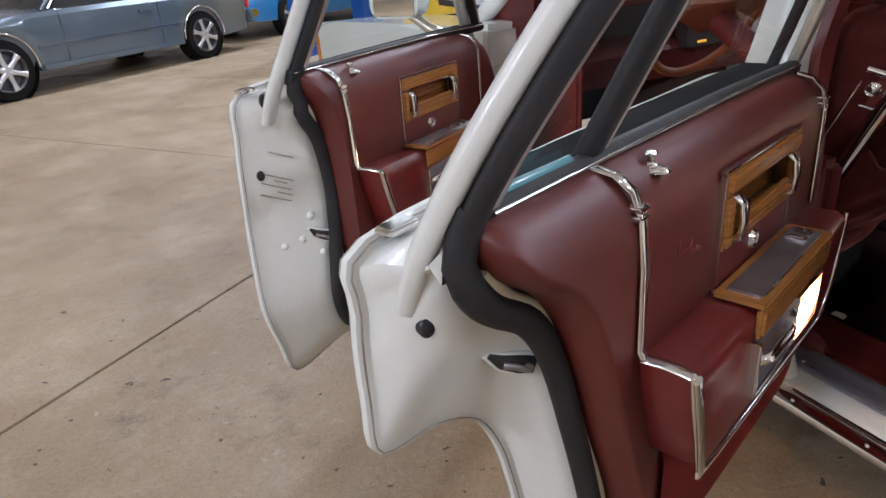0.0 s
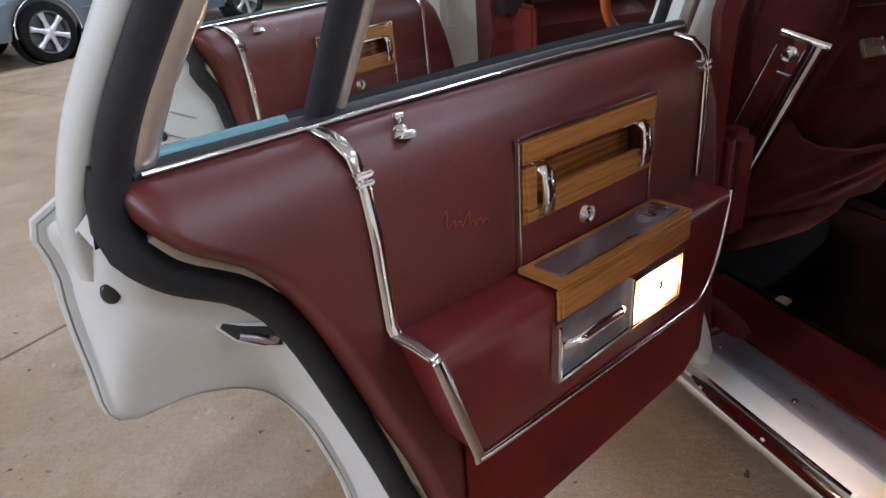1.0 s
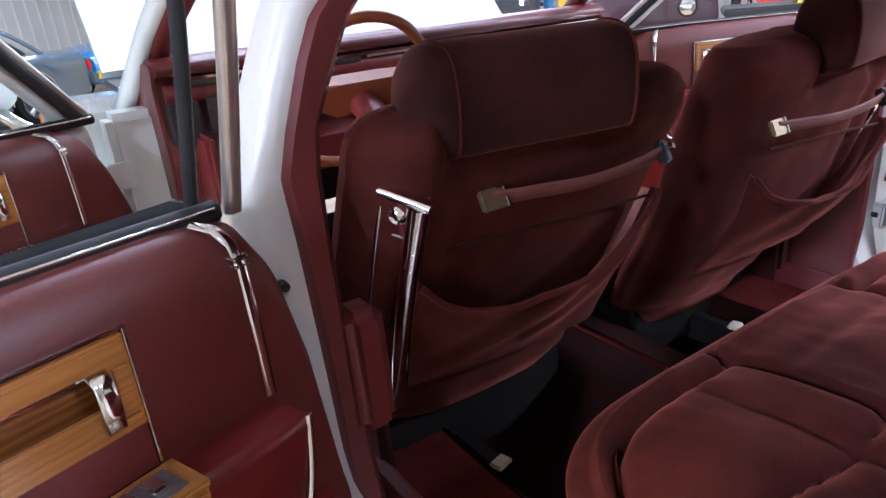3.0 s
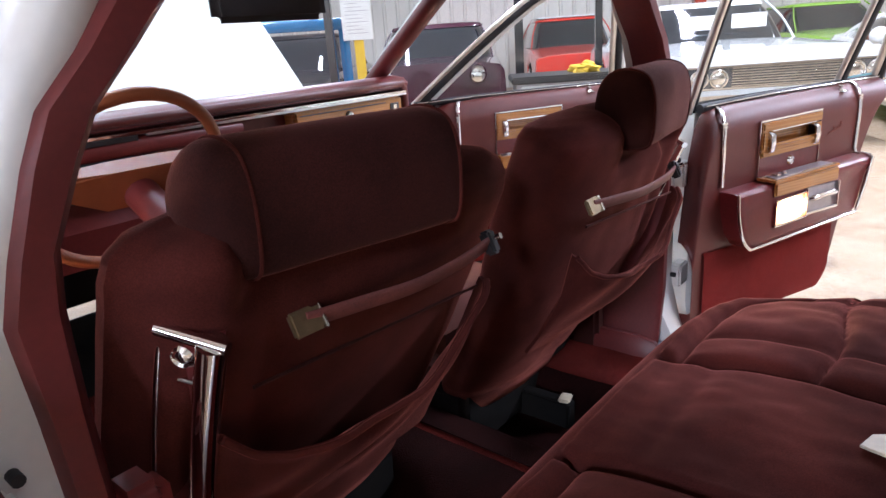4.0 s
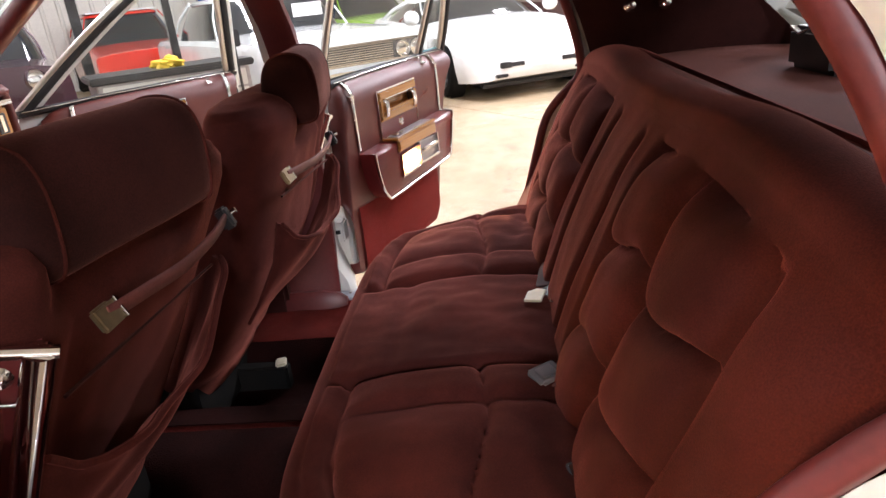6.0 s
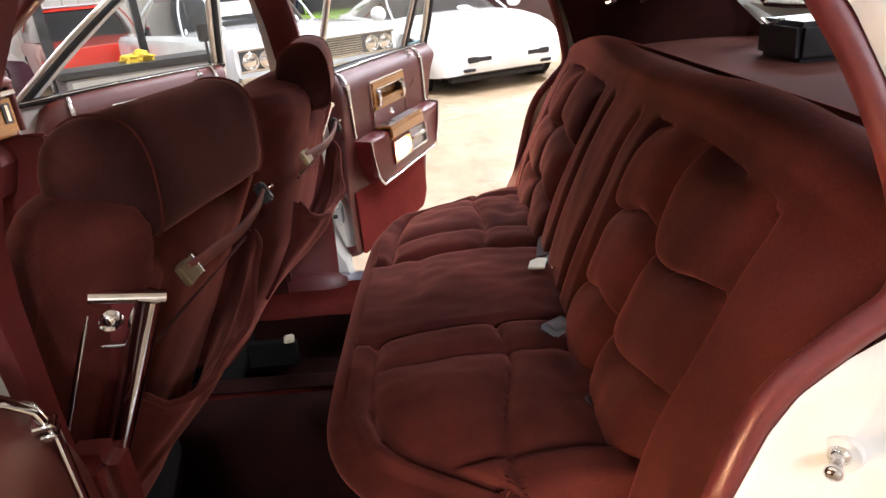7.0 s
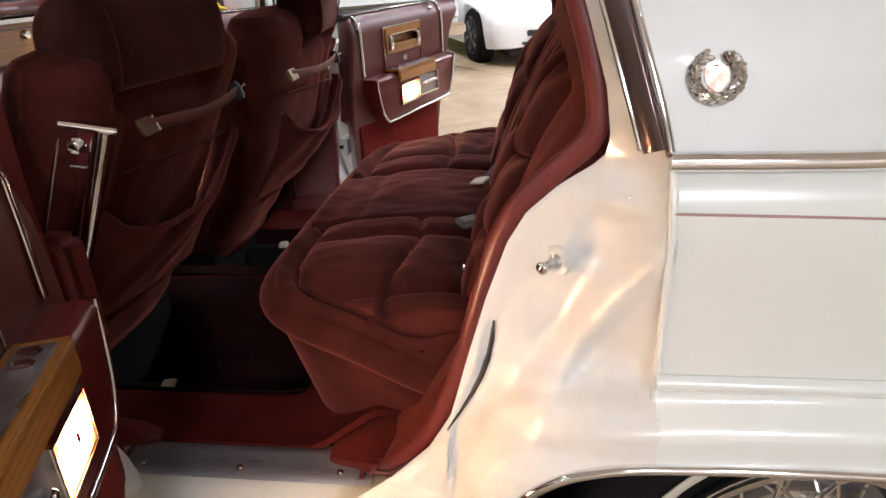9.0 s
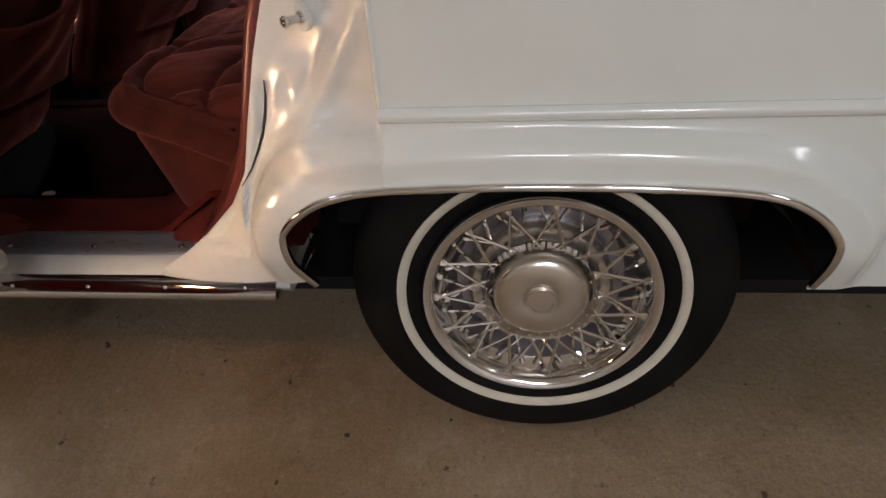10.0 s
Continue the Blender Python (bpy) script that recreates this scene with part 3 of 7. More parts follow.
def pillar_jamb(s):
    """White door-frame landing and the red windlace beside it."""
    bm = B()
    inner = [(0.90, 0.842, 0.345), (0.935, 0.845, 0.298), (0.965, 0.852, 0.292), (1.02, 0.848, 0.298), (1.11, 0.828, 0.323), (1.20, 0.793, 0.358), (1.29, 0.748, 0.413), (1.37, 0.680, 0.510)]
    outer = [(0.90, 0.9365, 0.2305), (0.935, 0.927, 0.232), (0.965, 0.915, 0.241), (1.01, 0.905, 0.254), (1.11, 0.872, 0.283), (1.18, 0.842, 0.306), (1.28, 0.786, 0.350), (1.37, 0.715, 0.440)]

    def landing(u, v):
        z = 0.915 + 0.45 * v
        a, b = (Vector((ramp(z, [(r[0], r[1]) for r in t]), ramp(z, [(r[0], r[2]) for r in t]))) for t in (inner, outer))
        p = a + (b - a) * u
        bulge = 0.012 * soft((z - 0.95) / 0.06)
        step = 0.010 * soft((u - 0.58) / 0.14) * soft((z - 0.96) / 0.05)
        n = 0.55 * u + 0.45 * u ** 3
        x = a.x + (b.x - a.x) * (n if z < 0.95 else n + (u - n) * soft((z - 0.95) / 0.05)) + bulge * math.sin(math.pi * min(1, u / 0.62)) - step + 0.0025
        return (s * x, p.y, z)
    sheet(bm, landing, 24, 50, 0.004)
    part("pillar_jamb", bm, JAMB, sedan, "white painted landing of the door frame")
    bm = B()
    line = spline([(s * (r[1] + 0.003), r[2] + 0.012, r[0]) for r in outer[2:]], 5)
    sweep(bm, line, slab_profile(0.026, 0.009, 0.3), up=(s * 0.8, 0.6, 0))
    part("pillar_gutter", bm, GUTTER, sedan, "dark reflecting gutter strip")
    bm = B()
    sweep(bm, [(p.x - s * 0.008, p.y + 0.013, p.z) for p in line], slab_profile(0.006, 0.009, 0.4), up=(s * 0.8, 0.6, 0))
    part("gutter_bead", bm, CHROME, sedan, "thin chrome bead beside the gutter")
    bm = B()
    path = [(0.690, 0.725, 0.340), (0.712, 0.690, 0.346), (0.745, 0.655, 0.366), (0.778, 0.622, 0.398), (0.803, 0.590, 0.43), (0.818, 0.535, 0.50), (0.825, 0.490, 0.60), (0.830, 0.455, 0.72),
            (0.832, 0.426, 0.82), (0.833, 0.397, 0.875), (0.836, 0.348, 0.925), (0.840, 0.310, 0.965), (0.835, 0.308, 1.02), (0.815, 0.33, 1.11), (0.78, 0.365, 1.20), (0.735, 0.42, 1.29), (0.67, 0.51, 1.36)]
    line = spline([(s * x, y, z) for x, y, z in path], 6)
    sweep(bm, line, slab_profile(0.030, 0.020, 0.45), up=(s, 0.55, 0.1), scales=[0.7 + 0.3 * min(1, i / 12) for i in range(len(line))])
    part("windlace", bm, TRIM_RED, sedan, "red windlace along the door opening")


def sill(s):
    bm = B()
    ring = [(0.62, 0.30), (0.65, 0.326), (0.70, 0.333), (0.752, 0.334), (0.768, 0.331), (0.786, 0.322), (0.802, 0.314), (0.812, 0.300), (0.80, 0.285), (0.66, 0.275)]
    rings = [[(s * x, y, z) for x, z in ring] for y in (0.52, 0.7, 1.0, 1.2, 1.6, 2.2)]
    rings.insert(0, [(s * (x + 0.012), 0.47, z + 0.004) for x, z in ring])
    loft(bm, rings)
    part("sill", bm, JAMB, sedan, "white painted door sill")
    bm = B()
    ring = [(0.60, 0.318), (0.672, 0.342), (0.735, 0.344), (0.790, 0.385), (0.80, 0.42), (0.74, 0.44), (0.60, 0.42)]
    loft(bm, [[(s * (0.66 + (x - 0.66) * k), y, 0.31 + (z - 0.31) * k) for x, z in ring] for y, k in ((0.46, 1.0), (0.58, 1.0), (0.635, 0.86), (0.69, 0.60), (0.74, 0.38))])
    part("corner_carpet", bm, CARPET, sedan, "red carpet in the corner of the footwell")
    for y0, y1 in ((0.655, 1.150), (1.30, 2.05)):
        bm = B()
        ring = [(0.672, 0.334), (0.680, 0.343), (0.700, 0.342), (0.715, 0.3405), (0.730, 0.342), (0.752, 0.341), (0.759, 0.336), (0.70, 0.335)]
        loft(bm, [[(s * x, y, z) for x, z in ring] for y in (y0, y0 + 0.01, y1 - 0.01, y1)])
        plate = part("scuff_plate", bm, SCUFF, sedan, "brushed metal scuff plate on the sill")
        for k in range(3):
            bm = B()
            lathe(bm, [(0.0, 0.004), (0.005, 0.003), (0.007, 0.0)], 12, "z", (s * 0.735, y0 + 0.06 + k * (y1 - y0 - 0.12) / 2, 0.341))
            part("screw", bm, CHROME, plate)
        for y in (y0 + 0.018, y1 - 0.018):
            bm = B()
            box(bm, (min(s * 0.682, s * 0.752), y - 0.005, 0.339), (max(s * 0.682, s * 0.752), y + 0.005, 0.3450), 0.002)
            part("end_rib", bm, CHROME, plate)
    bm = B()
    ring = [(0.800, 0.316), (0.812, 0.314), (0.824, 0.305), (0.834, 0.292), (0.832, 0.282), (0.79, 0.280)]
    loft(bm, [[(s * x, y, z) for x, z in ring] for y in (0.498, 0.6, 1.2, 2.2)])
    rail = part("rocker_moulding", bm, CHROME, sedan, "chrome rocker moulding under the sill")
    for k in range(10):
        bm = B()
        lathe(bm, [(0.0, s * 0.003), (0.004, s * 0.002), (0.005, 0.0)], 10, "x", (s * 0.824, 0.56 + 0.16 * k, 0.303))
        part("screw", bm, BRUSHED, rail)


def b_pillar(s):
    bm = B()
    # height, outer and inner half width, rear edge
    table = [(0.300, 0.790, 0.745, 1.060), (0.322, 0.800, 0.750, 1.070), (0.345, 0.820, 0.755, 1.080), (0.375, 0.845, 0.758, 1.086), (0.42, 0.868, 0.760, 1.110), (0.48, 0.874, 0.760, 1.127), (0.56, 0.880, 0.760, 1.135), (0.80, 0.882, 0.762, 1.137), (0.95, 0.874, 0.762, 1.137),
             (1.00, 0.852, 0.758, 1.137), (1.10, 0.818, 0.738, 1.137), (1.20, 0.772, 0.70, 1.137), (1.25, 0.740, 0.66, 1.137), (1.38, 0.66, 0.58, 1.137)]
    loft(bm, [[(s * (a - 0.004), 1.235, z), (s * a, 1.20, z), (s * (a - 0.002), y + 0.030, z), (s * (a - 0.012), y + 0.008, z), (s * (a - 0.030), y, z), (s * (b + 0.02), y + 0.003, z), (s * b, y + 0.014, z), (s * b, 1.235, z)] for z, a, b, y in table])
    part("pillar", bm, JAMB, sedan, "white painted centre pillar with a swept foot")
    bm = B()
    table = [(0.31, 0.745, 0.712), (0.40, 0.766, 0.728), (0.50, 0.790, 0.738), (0.75, 0.797, 0.752), (0.90, 0.803, 0.754), (1.00, 0.810, 0.752), (1.06, 0.792, 0.744), (1.14, 0.762, 0.706), (1.19, 0.738, 0.678), (1.24, 0.690, 0.630), (1.29, 0.650, 0.585), (1.38, 0.59, 0.51)]
    loft(bm, [[(s * a, 1.142, z), (s * (a - 0.010), 1.124, z), (s * (b + 0.012), 1.122, z), (s * b, 1.136, z), (s * (b + 0.004), 1.21 + 0.19 * soft((0.98 - z) / 0.12), z), (s * (a - 0.004), 1.225 + 0.19 * soft((0.98 - z) / 0.12), z)] for z, a, b in table])
    part("pillar_trim", bm, TRIM_RED, sedan, "dark red pillar cover")
    if s < 0:
        bm = B()
        box(bm, (-0.765, 1.095, 0.590), (-0.704, 1.165, 0.795), 0.016, 3)
        part("belt_guide", bm, TRIM_RED, sedan, "red seat belt guide on the pillar")
    bm = B()
    ring = [(0.640, 0.325), (0.648, 0.362), (0.664, 0.384), (0.684, 0.380), (0.696, 0.345), (0.692, 0.325)]
    loft(bm, [[(s * (0.668 + (x - 0.668) * k), y, 0.325 + (z - 0.325) * k) for x, z in ring] for y, k in ((1.085, 0.55), (1.11, 0.85), (1.16, 1.0), (1.30, 1.0), (1.34, 0.8))])
    part("sill_cover", bm, TRIM_RED, sedan, "red plastic cover at the pillar foot")
    for z in (0.52, 0.86):
        bm = B()
        tube(bm, [(s * 0.835, 1.135, z), (s * 0.835, 1.118, z)], 0.007, 10)
        part("door_bumper", bm, RUBBER, sedan)


def a_pillar(s):
    bm = B()
    sweep(bm, [(s * 0.80, 2.40, 0.97), (s * 0.74, 2.10, 1.18), (s * 0.665, 1.78, 1.385)], slab_profile(0.06, 0.05), up=(s, 0, 0))
    part("windscreen_pillar", bm, PAINT, sedan)
    bm = B()
    sweep(bm, [(s * 0.765, 2.37, 0.98), (s * 0.71, 2.07, 1.18), (s * 0.635, 1.76, 1.37)], slab_profile(0.045, 0.06), up=(s, 0, 0))
    part("pillar_trim", bm, TRIM_RED, sedan, "dark red pillar cover")
    bm = B()
    box(bm, (min(s * 0.70, s * 0.88), 2.19, 0.30), (max(s * 0.70, s * 0.88), 2.32, 0.99), 0.02)
    part("hinge_pillar", bm, JAMB, sedan, "white painted hinge pillar")
    bm = B()
    box(bm, (min(s * 0.68, s * 0.705), 1.95, 0.30), (max(s * 0.68, s * 0.705), 2.30, 0.93), 0.01)
    part("kick_panel", bm, TRIM_RED, sedan)
    for z in (0.50, 0.80):
        bm = B()
        box(bm, (min(s * 0.84, s * 0.905), 2.17, z), (max(s * 0.84, s * 0.905), 2.20, z + 0.07), 0.006)
        part("door_hinge", bm, JAMB, sedan)
        bm = B()
        box(bm, (min(s * 0.84, s * 0.905), 1.105, z - 0.02), (max(s * 0.84, s * 0.905), 1.14, z + 0.05), 0.006)
        part("door_hinge", bm, JAMB, sedan)


def roof_rail(s):
    bm = B()
    sweep(bm, spline([(s * 0.665, 1.78, 1.385), (s * 0.675, 1.3, 1.405), (s * 0.675, 0.8, 1.405), (s * 0.675, 0.47, 1.38)], 6), slab_profile(0.06, 0.05))
    part("roof_rail", bm, PAINT, sedan)


def opera_lamp(s):
    for y in (0.183, 0.09):
        bm = B()
        lathe(bm, [(0.0, -s * 0.022), (0.010, -s * 0.020), (0.016, -s * 0.008), (0.020, 0.0)], 16, "x", (s * 0.728, y, 1.153))
        part("reading_lamp", bm, CHROME, sedan, "small chrome reading lamp")


def rear_interior(s):
    bm = B()

    def f(u, v):
        z = 0.99 + 0.40 * v
        front = ramp(z, [(0.99, 0.272), (1.11, 0.308), (1.2, 0.345), (1.29, 0.40), (1.39, 0.53)])
        x = ramp(z, [(0.99, 0.815), (1.1, 0.792), (1.2, 0.762), (1.3, 0.715), (1.39, 0.635)])
        back = -0.33 + 0.45 * v
        return (s * (x - 0.05 * u), front + (back - front) * u, z)
    sheet(bm, f, 12, 12, 0.01)
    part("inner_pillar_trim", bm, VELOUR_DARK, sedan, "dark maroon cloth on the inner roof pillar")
    bm = B()
    ring = [(0.50, 0.39), (0.785, 0.395), (0.815, 0.42), (0.835, 0.50), (0.835, 0.75), (0.835, 0.93), (0.79, 0.99), (0.70, 0.99), (0.62, 0.60)]
    loft(bm, [[(s * x, (ramp(z, EDGE) - 0.012) if k == 0 else (ramp(z, EDGE) - 0.05), z) for x, z in ring] for k in (0, 1)])
    part("seat_side_panel", bm, TRIM_RED, sedan)


def striker(s):
    y, z = 0.350, 0.810
    x = jamb_x((y - ramp(z, EDGE)) / (ramp(z, OUTER) - ramp(z, EDGE)), y, z)
    m = Matrix.Translation((s * (x + 0.001), y, z)) @ Matrix.Rotation(s * radians(38), 4, "Z")
    bm = B()
    lathe(bm, [(0.0, s * 0.002), (0.019, s * 0.002), (0.021, -s * 0.004)], 20, "x")
    for v in bm.verts:
        v.co = m @ v.co
    base = part("striker", bm, JAMB, sedan, "chrome striker pin on a round base")
    bm = B()
    lathe(bm, [(0.0, s * 0.034), (0.006, s * 0.0335), (0.0085, s * 0.031), (0.0085, s * 0.028), (0.006, s * 0.026), (0.006, s * 0.006), (0.010, s * 0.004), (0.011, 0.0)], 16, "x", (0, 0, 0))
    for v in bm.verts:
        v.co = m @ v.co
    part("striker_pin", bm, CHROME, base)
    bm = B()
    line = []
    for z, y in reversed(SLOT):
        u = (y + 0.001 - ramp(z, EDGE)) / (ramp(z, OUTER) - ramp(z, EDGE))
        line.append((s * (jamb_x(u, y + 0.001, z) + 0.001), y + 0.002, z))
    sweep(bm, line, slab_profile(0.013, 0.004), up=(s * 0.34, 0.94, 0), scales=(0.35, 0.9, 1.0, 0.9, 0.75, 0.5, 0.25))
    part("vent_slot", bm, BLACK, sedan, "black vent slot in the jamb")
    for y, z in ((0.262, 0.905), (0.272, 0.902), (0.245, 0.885)):
        bm = B()
        box(bm, (-0.002, -0.004, -0.0025), (0.002, 0.004, 0.0025), 0.001, m=Matrix.Translation((s * 0.889, y, z)) @ Matrix.Rotation(radians(30), 4, "X"))
        part("jamb_clip", bm, CHROME, sedan)


SHIELD = material("worn_shield", (0.42, 0.29, 0.23), 0.3, 0.7, second=(0.22, 0.13, 0.10), scale=90)


def quarter_crest(s):
    """Laurel ring with a small shield on the roof pillar."""
    c, lean = Vector((s * 0.901, 0.196, 1.037)), Matrix.Rotation(s * radians(-15), 4, "Y")
    leaf = B()
    box(leaf, (-0.004, -0.0068, -0.0026), (0.004, 0.0068, 0.0026), 0.0024)
    me = mesh_of("leaf", leaf, CHROME)
    bm = B()
    prism(bm, [(-0.014, 0.012), (-0.007, 0.009), (0.0, 0.012), (0.007, 0.009), (0.014, 0.012), (0.013, -0.004), (0.007, -0.013), (0.0, -0.018), (-0.007, -0.013), (-0.013, -0.004)], "x", 0.0, 0.006, 0.002)
    shield = part("crest", bm, SHIELD, sedan, "chrome laurel ring round a small shield")
    shield.matrix_basis = Matrix.Translation(c) @ lean
    for i in range(26):
        a = radians(118 + 304 * i / 25)
        for r, tip in ((0.0200, 0.55), (0.0250, -0.45)):
            ob = new("leaf", me)
            ob.parent = shield
            ob.matrix_basis = Matrix.Translation((s * 0.003, r * math.cos(a), r * math.sin(a))) @ Matrix.Rotation(a + math.pi / 2 + tip, 4, "X") @ Matrix.Rotation(radians((38, -30, 12, -48)[i % 4]), 4, "Y")


for make in (striker, quarter_crest, quarter, quarter_edge, jamb, arch_trim, arch_well, mouldings, sail, pillar_jamb, sill, b_pillar, a_pillar, roof_rail, opera_lamp, rear_interior):
    both(make)

# roof, headlining, glass
bm = B()
sheet(bm, lambda u, v: (-0.68 + 1.36 * u, -0.10 + 1.90 * v, 1.405 + 0.035 * math.sin(math.pi * u) - 0.02 * (2 * v - 1) ** 2), 16, 16, 0.012)
part("roof", bm, VINYL_ROOF, sedan)
bm = B()
sheet(bm, lambda u, v: (-0.63 + 1.26 * u, -0.07 + 1.82 * v, 1.362 + 0.035 * math.sin(math.pi * u) - 0.02 * (2 * v - 1) ** 2), 12, 12, 0.008)
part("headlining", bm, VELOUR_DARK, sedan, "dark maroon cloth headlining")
bm = B()
sheet(bm, lambda u, v: ((-0.77 + 1.54 * u) * (1 - 0.17 * v), 2.42 - 0.66 * v + 0.06 * math.sin(math.pi * u), 0.985 + 0.395 * v), 12, 6)
pane = part("windscreen", bm, SCREEN_GLASS, sedan, "clear curved windscreen")
pane.visible_shadow = False
bm = B()
sheet(bm, lambda u, v: ((-0.65 + 1.30 * u) * (1 - 0.10 * v), -0.25 + 0.19 * v - 0.04 * math.sin(math.pi * u), 1.105 + 0.245 * v), 12, 6)
pane = part("rear_window", bm, GLASS, sedan, "clear rear window")
pane.visible_shadow = False
bm = B()
rim = [((-0.655 + 1.31 * u) * (1 - 0.10 * v), -0.25 + 0.19 * v - 0.04 * math.sin(math.pi * u) + 0.012, 1.105 + 0.245 * v)
       for u, v in [(0.04, 0), (0.3, 0), (0.5, 0), (0.7, 0), (0.96, 0), (1, 0.06), (1, 0.5), (1, 0.94), (0.96, 1), (0.5, 1), (0.04, 1), (0, 0.94), (0, 0.5), (0, 0.06)]]
sweep(bm, spline(rim, 4, True), slab_profile(0.025, 0.015), closed=True)
part("rear_window_trim", bm, CHROME, sedan, "chrome trim round the rear window")
bm = B()
sheet(bm, lambda u, v: (-0.80 + 1.60 * u, -0.255 - 0.22 * v - 0.04 * math.sin(math.pi * u), 1.100 - 0.135 * v), 12, 4, 0.02)
part("rear_deck", bm, VINYL_ROOF, sedan, "white vinyl deck under the rear window")
bm = B()
sheet(bm, lambda u, v: (-0.76 + 1.52 * u, -0.27 + 0.46 * v, 1.006 + 0.010 * math.sin(math.pi * v)), 10, 6, 0.03)
part("parcel_shelf", bm, VELOUR_DARK, sedan, "maroon cloth parcel shelf")
bm = B()
box(bm, (0.10, -0.18, 1.015), (0.30, -0.06, 1.10), 0.012)
part("shelf_box", bm, BLACK, sedan, "black plastic box on the parcel shelf")
bm = B()
sweep(bm, [(0.17, -0.055, 1.105), (0.22, -0.05, 1.09), (0.27, -0.055, 1.10)], slab_profile(0.012, 0.004))
part("shelf_box_clip", bm, CHROME, sedan)

# boot, tail and nose close the body
bm = B()
sheet(bm, lambda u, v: (-0.90 + 1.80 * u, -0.46 - 1.05 * v, 0.955 + 0.05 * math.sin(math.pi * u) - 0.03 * v), 12, 8, 0.02)
part("boot_lid", bm, PAINT, sedan)
bm = B()
box(bm, (-0.90, -1.60, 0.42), (0.90, -1.50, 0.95), 0.02)
part("tail_panel", bm, PAINT, sedan)
bm = B()
box(bm, (-0.93, -1.72, 0.40), (0.93, -1.60, 0.56), 0.03, 3)
part("rear_bumper", bm, CHROME, sedan)
bm = B()
box(bm, (-0.62, -1.5, 0.15), (0.62, 3.4, 0.185))
part("underbody", bm, VOID, sedan)


def wing(s):
    """A front wing with its arch, and the lamp at its end."""
    bm = B()
    top = [(2.33, 0.985), (2.9, 0.965), (3.5, 0.935), (3.78, 0.915), (3.84, 0.86), (3.85, 0.55)]
    low = [(3.60, 0.40), (3.46, 0.50), (3.30, 0.66), (3.09, 0.70), (2.88, 0.66), (2.72, 0.50), (2.66, 0.33), (2.33, 0.31)]
    ring = top + low
    prism(bm, [(y, z) for y, z in ring], "x", min(s * 0.66, s * 0.955), max(s * 0.66, s * 0.955), 0.02, 3)
    w = part("front_wing", bm, PAINT, sedan, "white front wing")
    bm = B()
    box(bm, (min(s * 0.90, s * 0.962), 3.80, 0.70), (max(s * 0.90, s * 0.962), 3.862, 0.86), 0.01)
    part("side_lamp", bm, AMBER, w)
    bm = B()
    box(bm, (min(s * 0.70, s * 0.90), 3.84, 0.70), (max(s * 0.70, s * 0.90), 3.868, 0.84), 0.01)
    part("headlamp", bm, CHROME, w)


both(wing)
bm = B()
box(bm, (-0.93, 3.85, 0.42), (0.93, 4.0, 0.58), 0.03, 3)
part("front_bumper", bm, CHROME, sedan)
bm = B()
box(bm, (-0.45, 3.80, 0.58), (0.45, 3.88, 0.88), 0.01)
part("grille", bm, CHROME, sedan)
bm = B()
box(bm, (-0.66, 2.60, 0.50), (0.66, 3.80, 0.84), 0.02)
part("engine_bay", bm, VOID, sedan)
bm = B()
sheet(bm, lambda u, v: (-0.80 + 1.60 * u, 2.34 + 0.34 * v, 1.035 + 0.01 * v + 0.01 * math.sin(math.pi * u)), 8, 3, 0.02)
part("cowl", bm, BLACK, sedan, "black cowl grille under the windscreen")
bm = B()
TURN_HOOD = radians(HOOD_ANGLE)


def hood_point(u, v):
    y, z = 1.30 * v, 0.02 * math.sin(math.pi * u)
    return (-0.80 + 1.60 * u, 2.66 + y * math.cos(TURN_HOOD) - z * math.sin(TURN_HOOD), 1.065 + y * math.sin(TURN_HOOD) + z * math.cos(TURN_HOOD))


sheet(bm, hood_point, 10, 8, 0.03)
part("hood", bm, PAINT, sedan, "raised white engine hood")

# floor, carpet, tunnel
bm = B()


def carpet(u, v):
    x, y = -0.672 + 1.344 * u, 0.50 + 1.85 * v
    ax = abs(x)
    well = soft((0.49 - ax) / 0.09) * soft((y - 0.86) / 0.06) * soft((2.3 - y) / 0.1)
    z = 0.318 + 0.024 * max(0, (ax - 0.575) / 0.097) ** 1.5 - 0.112 * well + 0.15 * math.exp(-(x / 0.17) ** 4)
    z += 0.09 * max(0, min(1, (0.78 - y) / 0.12))
    return (x, y, z + 0.004 * noise.noise((x * 9, y * 9, 0)))


sheet(bm, carpet, 70, 70, 0.012)
part("carpet", bm, CARPET, sedan, "dark red cut-pile carpet")


# near-black sheets over the rear footwell carpet, added to imitate the shade down there
WELL_SHADE = material("footwell_shade", (0.021, 0.0060, 0.0052), 0.95, second=(0.012, 0.0042, 0.0038), scale=9, fine=0.4, fine_scale=380, bump=0.5, bump_scale=300, specular=0.05)
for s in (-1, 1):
    shade_piece = thing("well_shade_sheet", "near-black added sheet standing in for the shade in the rear footwell", "floor mat", "floor mats")
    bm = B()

    def shade_at(u, v):
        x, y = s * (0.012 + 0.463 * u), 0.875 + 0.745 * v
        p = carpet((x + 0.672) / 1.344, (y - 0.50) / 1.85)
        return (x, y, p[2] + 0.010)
    sheet(bm, shade_at, 26, 34, 0.004 * s)
    part("shade_sheet", bm, WELL_SHADE, shade_piece)


